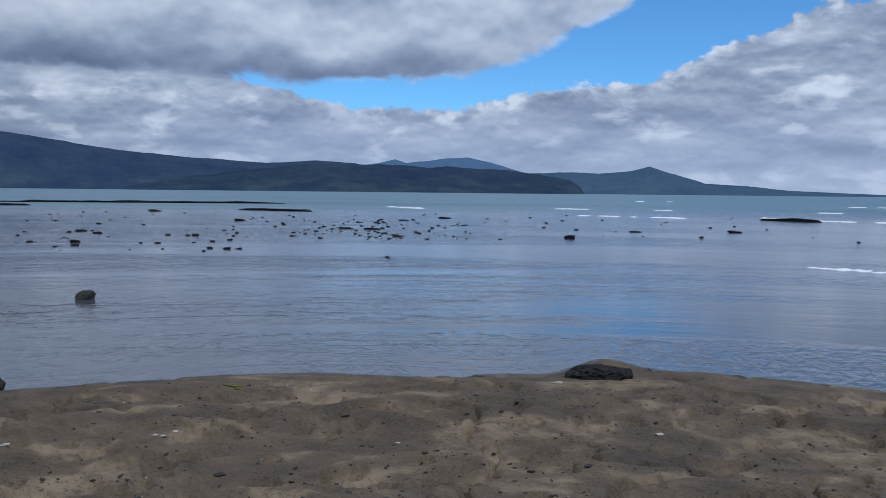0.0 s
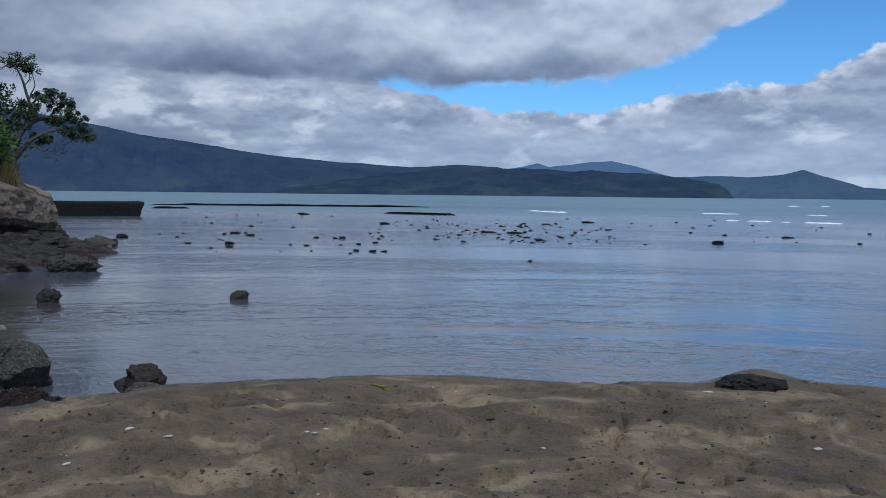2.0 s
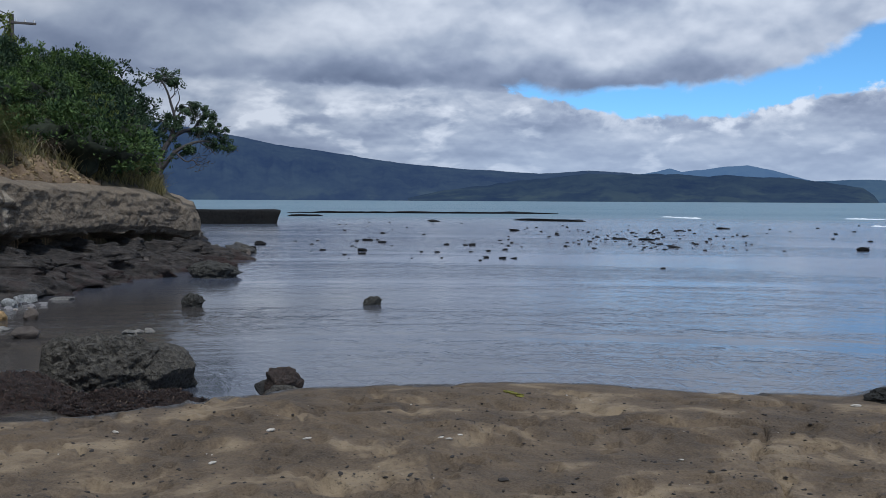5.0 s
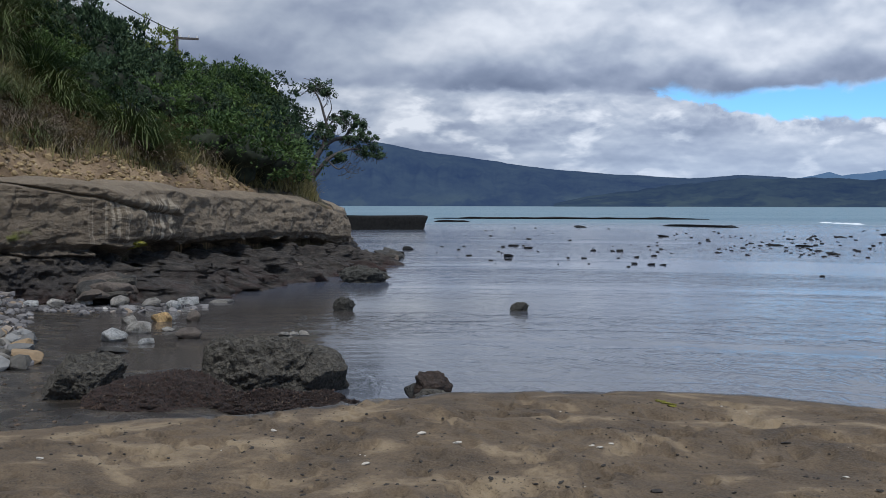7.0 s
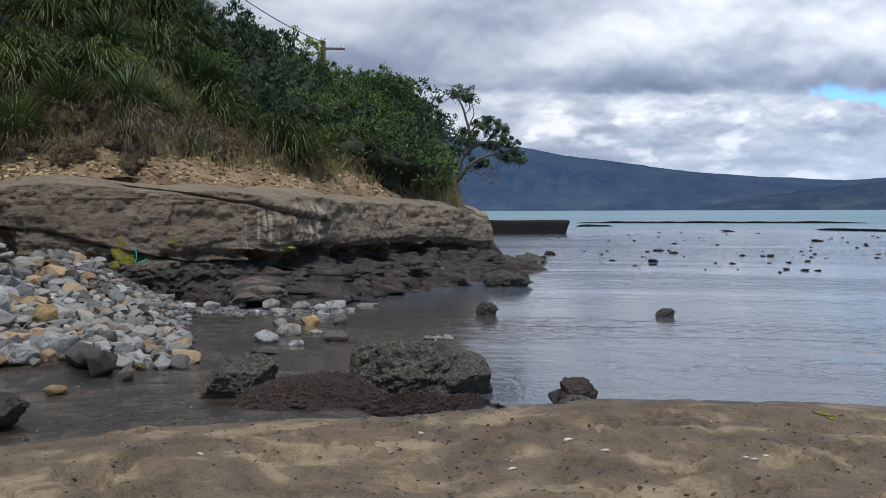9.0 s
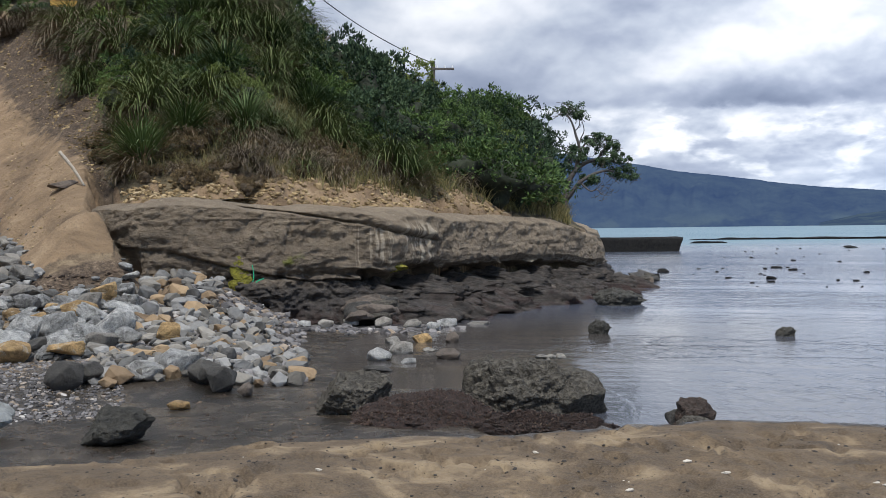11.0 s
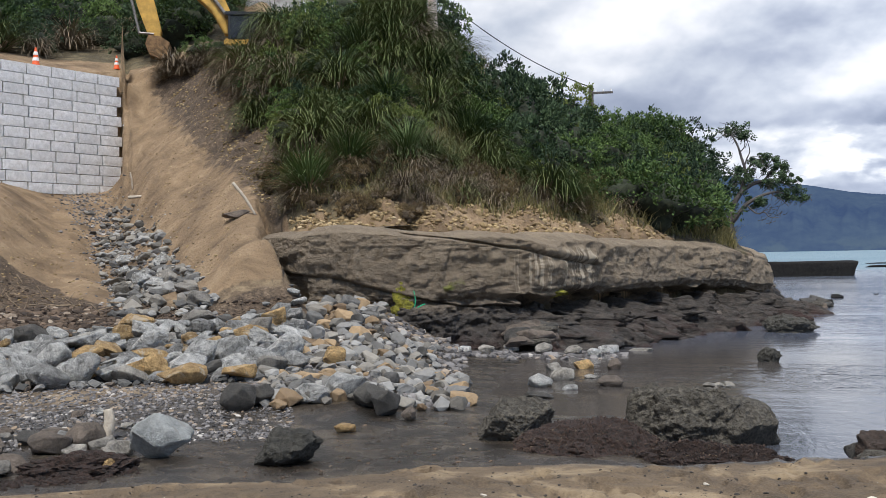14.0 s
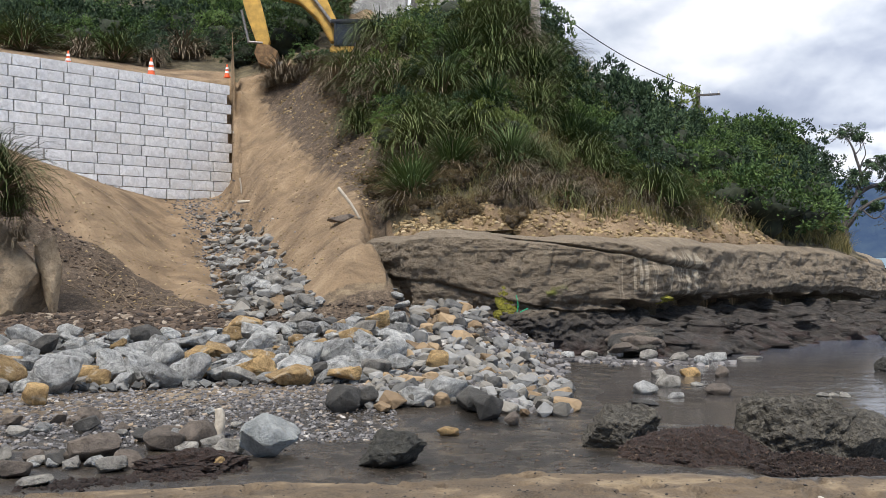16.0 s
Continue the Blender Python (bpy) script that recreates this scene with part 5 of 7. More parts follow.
        if s > 0.30:
            rock("boulder", az, d, size, mat, LABELS[mat] + " spilt down the earth slope", "spilt boulders", sink=0.22, tilt=22, sub=2)
        else:
            MASS.setdefault(mat, []).append((az, d, size, 0.22))
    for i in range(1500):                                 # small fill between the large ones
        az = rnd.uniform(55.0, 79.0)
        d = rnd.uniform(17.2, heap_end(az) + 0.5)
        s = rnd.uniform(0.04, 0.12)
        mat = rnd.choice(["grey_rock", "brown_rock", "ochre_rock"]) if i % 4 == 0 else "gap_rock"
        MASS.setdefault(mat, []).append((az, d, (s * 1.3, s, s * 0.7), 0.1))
    for i in range(360):
        d = 23.5 + 19.0 * rnd.random() ** 1.7
        az = 62.8 + (d - 26) * 0.17 + rnd.uniform(-1, 1) * float(np.interp(d, [24, 28, 34, 41, 45], [2.8, 2.0, 1.6, 0.9, 0.6]))
        s = rnd.uniform(0.05, 0.17)
        MASS.setdefault(rnd.choice(["grey_rock", "pale_rock"]), []).append((az, d, (s * 1.3, s, s * 0.7), 0.15))


def mass_of_stones():
    for mat, rows in MASS.items():
        Vs, Fs, n = [], [], 0
        for az, d, size, sink in rows:
            me = some_rock(mat, rnd.randrange(10), 2 if size[0] > 0.14 else 1)
            co = np.empty(len(me.vertices) * 3)
            me.vertices.foreach_get("co", co)
            tri = np.empty(len(me.polygons) * 3, int)
            me.polygons.foreach_get("vertices", tri)
            rot = np.array(Euler((rnd.uniform(-0.4, 0.4), rnd.uniform(-0.4, 0.4), rnd.uniform(0, 6.28))).to_matrix())
            p = polar(az, d, land_z(az, d) + size[2] * (1 - 2 * sink))
            Vs.append((co.reshape(-1, 3) * size) @ rot.T + np.array(p))
            Fs.append(tri.reshape(-1, 3) + n)
            n += len(me.vertices)
        me = bpy.data.meshes.new("small_stones")
        V, F = np.concatenate(Vs), np.concatenate(Fs)
        me.from_pydata(V.tolist(), [], F.tolist())
        me.materials.append(M["mass_" + mat])
        thing("small_stones", Matrix(), {"grey_rock": "small blue-grey stones filling the boulder heap", "pale_rock": "small pale stones filling the boulder heap", "ochre_rock": "small ochre stones in the boulder heap", "brown_rock": "small brown stones in the boulder heap", "gap_rock": "grey fill stones in the boulder heap, darkened to paint the gaps' shade"}[mat], "stones", kind="stuff", me=me)


heap()
mass_of_stones()


def stones(name, n, place, size, mat, label, seed, flat=0.7):
    """Countless small stones as one object."""
    r = random.Random(seed)
    base = bmesh.new()
    bmesh.ops.create_icosphere(base, subdivisions=1, radius=1.0)
    bv, bf = [v.co.copy() for v in base.verts], [tuple(v.index for v in f.verts) for f in base.faces]
    base.free()
    V, F = [], []
    for _ in range(n):
        az, d = place(r)
        s = size[0] + (size[1] - size[0]) * r.random() ** 2.2
        p = polar(az, d, land_z(az, d) + s * 0.05)
        rot = Euler((r.uniform(-0.4, 0.4), r.uniform(-0.4, 0.4), r.uniform(0, 6.28))).to_matrix()
        sx, sy, sz = s * r.uniform(0.8, 1.4), s * r.uniform(0.7, 1.0), s * r.uniform(0.4, flat)
        j = [r.uniform(0.75, 1.15) for _ in bv]
        i = len(V)
        V += [tuple(p + rot @ Vector((v.x * sx, v.y * sy, v.z * sz)) * q) for v, q in zip(bv, j)]
        F += [tuple(a + i for a in f) for f in bf]
    return thing(name, Matrix(), label, name.replace("_", " "), kind="stuff", me=mesh_from(name, V, F, mat, False))


def pebble_look(stops):
    def build(T, w):
        g = T.add("ShaderNodeNewGeometry").outputs["Random Per Island"]
        c = T.ramp(g, stops)
        n = T.noise(w, 30.0, 4.0, 0.65)
        return T.mix(0.5, c, T.mix(1.0, c, T.ramp(n, [(0.3, 0.5), (0.7, 1.0)]), "MULTIPLY")), n, 0.01
    return build


M["pebble"] = material("pebbles", pebble_look([(0.0, (0.05, 0.046, 0.045)), (0.5, (0.135, 0.125, 0.12)), (0.82, (0.24, 0.225, 0.215)), (0.92, (0.25, 0.185, 0.12)), (1.0, (0.48, 0.455, 0.42))]), 0.9)
M["rubble"] = material("brown_rubble", pebble_look([(0.0, (0.028, 0.019, 0.013)), (0.6, (0.080, 0.054, 0.035)), (0.9, (0.16, 0.112, 0.075)), (1.0, (0.34, 0.28, 0.21))]), 0.95)
stones("gravel", 10000, lambda r: (r.uniform(55.5, 80), 13.0 + 5.6 * r.random()), (0.010, 0.055), M["pebble"], "grey mixed gravel in front of the boulders", 31)
stones("shingle", 1300, lambda r: (lambda a: (a, 15.0 + (9.5 if a < 54 else 8.0) * r.random() ** 0.9))(r.uniform(45.8, 57.5)), (0.04, 0.16), M["pebble"], "pale shingle between the boulders", 33)
stones("shingle", 260, lambda r: (r.uniform(36.5, 50), 23.4 + r.gauss(0, 0.5)), (0.05, 0.17), M["pebble"], "pale shingle along the stream under the cliff", 35)
stones("spoil_crumbs", 3200, lambda r: (r.uniform(63.0, 79), 22.0 + 4.2 * r.random() ** 1.4), (0.02, 0.15), M["rubble"], "dark crumbled soil at the foot of the spoil", 37)
stones("spoil_crumbs", 1300, lambda r: (lambda d: (66.0 + (d - 25) * 1.25 + r.gauss(0, 1.1), d))(24.5 + 9.0 * r.random()), (0.012, 0.08), M["rubble"], "dark crumbled soil down the spoil slope", 39)
stones("spoil_crumbs", 900, lambda r: (r.uniform(55.0, 63.0), 22.9 + 1.0 * r.random() ** 1.3), (0.015, 0.08), M["rubble"], "dark crumbled soil at the foot of the sand slope", 41)
stones("chute_gravel", 2600, lambda r: (lambda d: (62.9 + (d - 26) * 0.17 + 0.3 + r.gauss(0, 0.5) * float(np.interp(d, [24, 34, 41, 46], [2.4, 1.9, 1.5, 1.5])), d))(26.0 + 20.0 * r.random() ** 0.8), (0.015, 0.09), M["pebble"], "grey crushed gravel down the chute in the sand slope", 47)
M["weed_knot"] = material("weed_knots", pebble_look([(0.0, (0.012, 0.009, 0.007)), (0.5, (0.042, 0.024, 0.018)), (0.85, (0.095, 0.056, 0.036)), (1.0, (0.15, 0.11, 0.07))]), 0.8)
M["clod"] = material("ochre_clods", pebble_look([(0.0, (0.13, 0.088, 0.040)), (0.5, (0.27, 0.192, 0.092)), (0.9, (0.40, 0.295, 0.150)), (1.0, (0.47, 0.37, 0.22))]), 0.95)
stones("earth_clods", 2600, lambda r: ((lambda a: (a, on_slope(a, r.uniform(-0.02, 0.13 if a < 47.5 else 0.05))))(r.uniform(35.0, 55.5))), (0.012, 0.11), M["clod"], "ochre crumbled earth on the cliff ledge", 43)
stones("earth_clods", 420, lambda r: ((lambda a: (a, on_slope(a, r.uniform(-0.01, 0.12 if a < 47.5 else 0.05))))(r.uniform(34.5, 55.5))), (0.02, 0.14), M["clod"], "large ochre earth lumps on the cliff ledge", 44, 1.0)
stones("sand_clods", 1100, lambda r: (lambda d: (r.uniform(57.5, 62.5) + (d - 27) * 0.17, d))(25.5 + 20 * r.random()), (0.012, 0.055), M["clod"], "crumbs of earth rolled down the sand slope", 48)
stones("sand_clods", 900, lambda r: (r.uniform(66.0, 77.0), 27.0 + 12 * r.random()), (0.012, 0.06), M["clod"], "crumbs of earth on the sand mound", 49)
stones("earth_clods", 1500, lambda r: ((lambda k: (57.2 + 5.0 * k - r.random() * 3.0, 29 + 18 * k))(r.random())), (0.015, 0.09), M["clod"], "crumbled raw earth on the cut slope", 45)

# rocks by the stream and the bank
rock("boulder", 62.6, 12.3, (0.40, 0.30, 0.31), "light_rock", "large pale blue-grey boulder at the edge of the wet flat", turn=10, sink=0.12, k=2)
rock("boulder", 55.8, 11.5, (0.36, 0.26, 0.21), "dark_rock", "dark wet boulder lying on the wet flat", turn=5, sink=0.16, mesh=rock_mesh(207, M["pitted_dark"], 5, 9, 0.16, pits=0.06, near=0.5, far=0.9, facets=False))
rock("cobble", 52.6, 13.2, (0.165, 0.12, 0.075), "ochre_rock", "smooth orange-brown cobble on the wet flat", turn=0, sink=0.12, k=4, tilt=3)
rock("boulder", 58.4, 14.7, (0.31, 0.25, 0.24), "dark_rock", "dark brown boulder at the edge of the gravel", turn=0, sink=0.12, k=5)
rock("boulder", 57.2, 15.0, (0.22, 0.2, 0.2), "dark_rock", "dark boulder at the edge of the gravel", turn=30, sink=0.15, k=1)
rock("boulder", 54.4, 15.0, (0.30, 0.22, 0.19), "grey_rock", "rounded blue-grey boulder at the stream's edge", turn=-10, sink=0.15, k=6)
rock("boulder", 52.6, 15.2, (0.32, 0.25, 0.24), "grey_rock", "blue-grey boulder at the stream's edge", turn=20, sink=0.15, k=0)
rock("boulder", 51.3, 14.7, (0.27, 0.22, 0.22), "dark_rock", "dark olive boulder at the stream's edge", turn=0, sink=0.15, k=2)
rock("boulder", 50.4, 14.4, (0.26, 0.22, 0.24), "dark_rock", "dark boulder at the stream's edge", turn=50, sink=0.15, k=4)
rock("cobble", 49.0, 14.0, (0.12, 0.1, 0.12), "brown_rock", "small brown stone at the stream's edge", sink=0.15)
rock("boulder", 71.6, 12.6, (0.36, 0.28, 0.20), "brown_rock", "flat brown mudstone boulder on the gravel", turn=0, sink=0.15, k=1)
rock("boulder", 70.7, 12.0, (0.22, 0.16, 0.12), "pale_rock", "pale cream boulder by the bank", turn=15, sink=0.15, k=3)
rock("boulder", 68.0, 12.9, (0.30, 0.24, 0.16), "brown_rock", "brown boulder on the gravel", turn=-20, sink=0.15, k=0)
rock("boulder", 66.3, 13.0, (0.28, 0.22, 0.20), "brown_rock", "brown boulder on the gravel", turn=25, sink=0.15, k=5)
rock("boulder", 75.5, 12.0, (0.22, 0.18, 0.12), "brown_rock", "brown boulder on the gravel", turn=25, sink=0.15, k=6)
rock("boulder", 64.6, 12.5, (0.20, 0.15, 0.14), "pale_rock", "grey rounded boulder on the gravel", turn=25, sink=0.15, k=6)
rock("cobble", 65.2, 11.6, (0.09, 0.07, 0.11), "ochre_rock", "small ochre stone by dark seaweed", turn=5, sink=0.15)
rock("cobble", 74.5, 11.5, (0.22, 0.14, 0.07), "pale_rock", "flat tan stone in the sand", turn=5, sink=0.15)
for i in range(46):
    az, d = rnd.uniform(62.5, 79), rnd.uniform(12.0, 14.6)
    s = rnd.uniform(0.07, 0.2)
    mat = rnd.choice(["brown_rock", "brown_rock", "pale_rock", "dark_rock", "grey_rock"])
    rock("cobble", az, d, (s * 1.2, s, s * 0.65), mat, {"brown_rock": "brown cobble on the gravel", "pale_rock": "pale cobble on the gravel", "dark_rock": "dark cobble on the gravel", "grey_rock": "blue-grey cobble on the gravel"}[mat], "cobbles on the gravel", sub=2)
for az, d, sx, sz, mat in ((41.7, 18.0, 0.30, 0.20, "grey_rock"), (40.4, 19.0, 0.34, 0.2, "pale_rock"), (39.2, 20.8, 0.30, 0.17, "ochre_rock"), (37.7, 18.1, 0.33, 0.17, "brown_rock"), (37.5, 20.7, 0.20, 0.19, "brown_rock"),
                           (36.2, 17.4, 0.17, 0.10, "dark_rock"), (41.8, 16.6, 0.35, 0.10, "dark_rock"), (40.9, 20.6, 0.22, 0.14, "pale_rock"), (43.2, 24.5, 0.3, 0.18, "pale_rock"), (41.4, 24.2, 0.32, 0.2, "pale_rock"),
                           (39.7, 23.6, 0.30, 0.18, "pale_rock"), (37.8, 24.2, 0.38, 0.18, "grey_rock"), (36.1, 24.6, 0.40, 0.12, "pale_rock"), (31.6, 21.0, 0.16, 0.10, "dark_rock"), (27.4, 16.9, 0.16, 0.05, "dark_rock"),
                           (38.6, 23.2, 0.24, 0.16, "grey_rock"), (44.6, 24.0, 0.28, 0.16, "pale_rock"), (45.8, 23.6, 0.24, 0.14, "grey_rock"), (40.0, 17.6, 0.2, 0.09, "grey_rock"), (38.9, 19.2, 0.16, 0.08, "pale_rock")):
    sx, sz = sx * 0.82, sz * 0.85
    rock("stream_stone", az, d, (sx, sx * 0.75, sz), mat, {"grey_rock": "blue-grey stone in the shallow stream", "pale_rock": "pale stone in the shallow stream", "ochre_rock": "ochre stone in the shallow stream", "brown_rock": "brown rounded stone in the shallow stream", "dark_rock": "dark stone awash in shallow water"}[mat], "stones in the stream", turn=rnd.uniform(-20, 20), sink=0.18)

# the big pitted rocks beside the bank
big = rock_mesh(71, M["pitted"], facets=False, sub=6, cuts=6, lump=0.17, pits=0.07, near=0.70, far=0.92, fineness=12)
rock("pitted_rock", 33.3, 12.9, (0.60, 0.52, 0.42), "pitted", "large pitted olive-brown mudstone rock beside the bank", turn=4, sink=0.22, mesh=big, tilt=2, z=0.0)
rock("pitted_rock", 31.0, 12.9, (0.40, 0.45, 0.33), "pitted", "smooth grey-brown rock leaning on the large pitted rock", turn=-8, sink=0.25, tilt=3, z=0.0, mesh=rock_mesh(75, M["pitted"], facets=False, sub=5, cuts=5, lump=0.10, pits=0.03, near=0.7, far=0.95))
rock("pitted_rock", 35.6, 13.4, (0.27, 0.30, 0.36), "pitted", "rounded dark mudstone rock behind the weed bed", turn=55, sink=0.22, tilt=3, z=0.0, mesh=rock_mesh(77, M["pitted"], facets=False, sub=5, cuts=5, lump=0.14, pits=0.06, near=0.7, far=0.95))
rock("weed_bed", 38.4, 12.1, (0.90, 0.74, 0.44), "weed", "low rock covered in crusty brown seaweed", turn=-2, sink=0.63, tilt=1, z=0.0, mesh=rock_mesh(79, M["weed"], facets=False, sub=6, cuts=6, lump=0.10, pits=0.10, near=0.65, far=0.95, fineness=17))
rock("weed_bed", 33.4, 11.75, (0.98, 0.40, 0.34), "weed", "low dark weedy rock skirting the bank", turn=-4, sink=0.72, tilt=1, z=0.0, mesh=rock_mesh(80, M["weed"], facets=False, sub=6, cuts=6, lump=0.20, pits=0.22, near=0.65, far=0.95, fineness=19))
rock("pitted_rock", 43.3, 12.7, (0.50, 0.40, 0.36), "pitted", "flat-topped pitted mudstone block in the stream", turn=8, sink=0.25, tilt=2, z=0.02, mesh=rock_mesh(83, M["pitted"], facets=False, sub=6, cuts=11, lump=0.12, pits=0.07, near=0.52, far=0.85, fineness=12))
def crust(ob, n, size, seed):
    """Countless small weed knots sitting on a rock's upper side."""
    r = random.Random(seed)
    base = bmesh.new()
    bmesh.ops.create_icosphere(base, subdivisions=1, radius=1.0)
    bv, bf = [v.co.copy() for v in base.verts], [tuple(v.index for v in f.verts) for f in base.faces]
    base.free()
    m = ob.matrix_basis
    back = m.to_3x3().inverted()
    top = [v for v in ob.data.vertices if v.normal.z > -0.05]
    V, F = [], []
    for _ in range(n):
        v = r.choice(top)
        q = size * r.uniform(0.4, 1.3)
        i = len(V)
        spin = Euler((r.uniform(0, 3), r.uniform(0, 3), r.uniform(0, 3))).to_matrix()
        V += [tuple(v.co + back @ (spin @ Vector((p.x * q * 1.5, p.y * q * 0.7, p.z * q * 0.6)) * r.uniform(0.7, 1.25))) for p in bv]
        F += [tuple(k + i for k in f) for f in bf]
    tagged(part("weed_crust", mesh_from("weed_crust", V, F, M["weed_knot"], False), None, ob, "red-brown crusty seaweed"), kind="stuff")


for ob in [o for o in scene.objects if o.name.split(".")[0] == "weed_bed"]:
    crust(ob, 2600, 0.013, 5)

for i in range(16):
    az = 27.0 + i * 0.42
    rock("cobble", az + rnd.uniform(-0.2, 0.2), 10.9 + rnd.uniform(-0.2, 0.3) + i * 0.03, (0.12, 0.09, 0.08), "dark_rock", "dark weedy stone under the bank", "stones under the bank", sub=2)
for i in range(9):
    rock("oyster_shell", 32.2 + rnd.uniform(-0.8, 0.8), 13.9 + rnd.uniform(-0.12, 0.12), (0.10, 0.05, 0.035), "pale_rock", "pale oyster shell crust on the pitted rock", "oyster shells", z=0.52 + rnd.uniform(-0.03, 0.05), sub=2, category="shell")
rock("bank_rock", 24.45, 11.8, (0.20, 0.17, 0.17), "weed", "jagged brown rock at the water's edge", turn=10, sink=0.2, z=0.08, tilt=14, mesh=rock_mesh(91, M["weed_brown"], 5, 9, 0.16, pits=0.08, near=0.5, far=0.9, facets=False))
rock("bank_rock", 23.7, 11.3, (0.26, 0.24, 0.13), "pitted", "pitted dark rock at the water's edge", turn=-10, sink=0.2, z=0.05, mesh=rock_mesh(85, M["pitted"], facets=False, sub=4, cuts=10, lump=0.14, pits=0.08))
rock("bank_rock", 25.3, 11.9, (0.14, 0.12, 0.13), "dark_rock", "small brown rock at the water's edge", turn=-10, sink=0.2, z=0.05)
rock("weed_mound", -8.9, 9.34, (0.255, 0.20, 0.10), "debris", "dark seaweed-covered stone bedded in a sand mound", turn=0, sink=0.52, tilt=1, z=0.655, mesh=rock_mesh(87, M["dark_weed"], facets=False, sub=5, cuts=3, lump=0.16, pits=0.12, near=0.8, far=0.95, fineness=14))

# rocks in the sea
ROUND = rock_mesh(95, M["pitted_dark"], 5, 7, 0.18, pits=0.03, near=0.6, far=0.95, facets=False)
for az, d, sx, sz in ((19.36, 22.3, 0.17, 0.12), (29.27, 22.3, 0.20, 0.19), (28.1, 30.6, 0.62, 0.30), (3.14, 35.2, 0.10, 0.06), (13.76, 51.5, 0.22, 0.14), (5.49, 61.7, 0.60, 0.11), (4.04, 61.1, 0.55, 0.11), (2.6, 51.5, 0.40, 0.12),
                      (-7.16, 51.7, 0.34, 0.18), (19.71, 57.2, 0.35, 0.12), (18.88, 54.3, 0.28, 0.12), (20.0, 45.5, 0.25, 0.14), (12.04, 40.1, 0.18, 0.08), (11.4, 40.1, 0.17, 0.06), (16.0, 107, 0.8, 0.25), (9.83, 115, 1.0, 0.2),
                      (11.4, 76.5, 0.5, 0.15), (-10.8, 61.5, 0.40, 0.09), (-16.15, 63.9, 0.5, 0.14), (-0.1, 87, 0.7, 0.16), (26.4, 45.0, 0.5, 0.28), (25.7, 52.0, 0.35, 0.2)):
    rock("sea_rock", az, d, (sx, sx * 0.8, sz * (1.0 if d < 32 else 0.75)), "black_rock", "rounded olive-dark rock standing in shallow water" if d < 32 else "dark rock awash in the shallow sea", "rocks in the sea", turn=rnd.uniform(-20, 20), sink=0.30, z=0.0, mesh=ROUND if d < 32 else None)
for i in range(210):
    u = rnd.random()
    az, d = (rnd.gauss(3.5, 4.0), rnd.uniform(48, 82)) if u < 0.55 else ((rnd.uniform(-24, 24), rnd.uniform(52, 105)) if u < 0.9 else (rnd.uniform(10, 26), rnd.uniform(38, 60)))
    s = rnd.uniform(0.04, 0.125) * (0.6 + d / 110)
    rock("sea_rock", az, d, (s * rnd.uniform(1.0, 1.7), s * 0.8, s * 0.5), "black_rock", "dark rock awash in the shallow sea", "rocks in the sea", turn=rnd.uniform(-20, 20), sink=0.32, z=0.0, sub=2)
for i in range(270):                                   # broken rock below the headland
    az = rnd.uniform(26.2, 43.0)
    dc = float(np.interp(az, [25, 27, 28.9, *CLIFF_AZ[2:]], [47, 42, 40, *CLIFF_D[2:]]))
    d = dc - rnd.random() ** 1.3 * (2.6 if az < 37 else 1.5) + (rnd.uniform(0, 4) if az < 29 else 0)
    s = rnd.uniform(0.14, 0.46)
    mat = rnd.choice(["dark_rock", "dark_rock", "brown_rock", "brown_rock", "pitted"])
    rock("broken_rock", az, d, (s * 1.3, s, s * 0.5), mat, {"dark_rock": "dark broken rock at the cliff foot", "brown_rock": "brown broken rock at the cliff foot", "pitted": "pitted broken rock at the cliff foot"}[mat], "broken rocks below the cliff", z=max(0.0, 0.38 * (d - dc + 2.2) / 2.2 if az > 29 else 0.02), sub=2, sink=0.2, tilt=15)


def ledge(name, a0, d0, a1, d1, width, height, label, seed, lean=0.0):
    """A long low table of rock between two places."""
    p, q = polar(a0, d0), polar(a1, d1)
    L = (q - p).length
    n = max(24, int(L / 0.5))
    along = (q - p).normalized()
    back = Vector((along.y, -along.x, 0))
    if back.dot(p) < 0:
        back = -back
    prof = [(-0.5 * width, -0.3), (-0.5 * width, 0.0), (-0.46 * width, 0.45 * height), (-0.5 * width + lean * 0.3, 0.85 * height), (-0.45 * width, height), (0.0, 1.02 * height), (0.5 * width, 0.9 * height), (0.55 * width, -0.3)]
    rows = []
    for i in range(n + 1):
        k = i / n
        end = 1.0 if lean else min(1.0, 6.0 * min(k, 1 - k) + 0.25)
        c = p + (q - p) * k
        rows.append([tuple(c + back * (o * end + (0.12 if lean else 0.25) * height * noise.noise(Vector((k * L * 0.6 + seed, j * 1.3, 0)))) + along * (lean * height * (z / max(height, 0.01)) * (2 * k - 1)) +
                           Vector((0, 0, z * (0.97 + (0.06 if lean else 0.5) * noise.noise(Vector((k * L * 0.35, j * 0.7, seed)))) * (end if z > 0 and lean == 0 else 1)))) for j, (o, z) in enumerate(prof)])
    P = np.array(rows)
    return thing(name, Matrix(), label, "rock ledge", me=grid_mesh(name, P, M["black_rock"]))


ledge("rock_shelf", 31.5, 97.5, 25.2, 99.0, 7.0, 1.36, "flat-topped dark rock shelf standing out into the sea", 3.0, 0.35)
ledge("reef", 24.2, 176.0, 8.9, 176.0, 3.0, 0.30, "long low black reef awash far out", 5.0)
ledge("reef", 11.4, 118.0, 7.4, 111.0, 1.2, 0.22, "low black reef awash", 7.0)
ledge("reef", 24.2, 140.0, 22.2, 141.0, 1.2, 0.24, "short black reef awash", 9.0)
ledge("reef", -17.5, 97.0, -20.6, 93.0, 0.9, 0.24, "low black reef in the surf", 11.0)


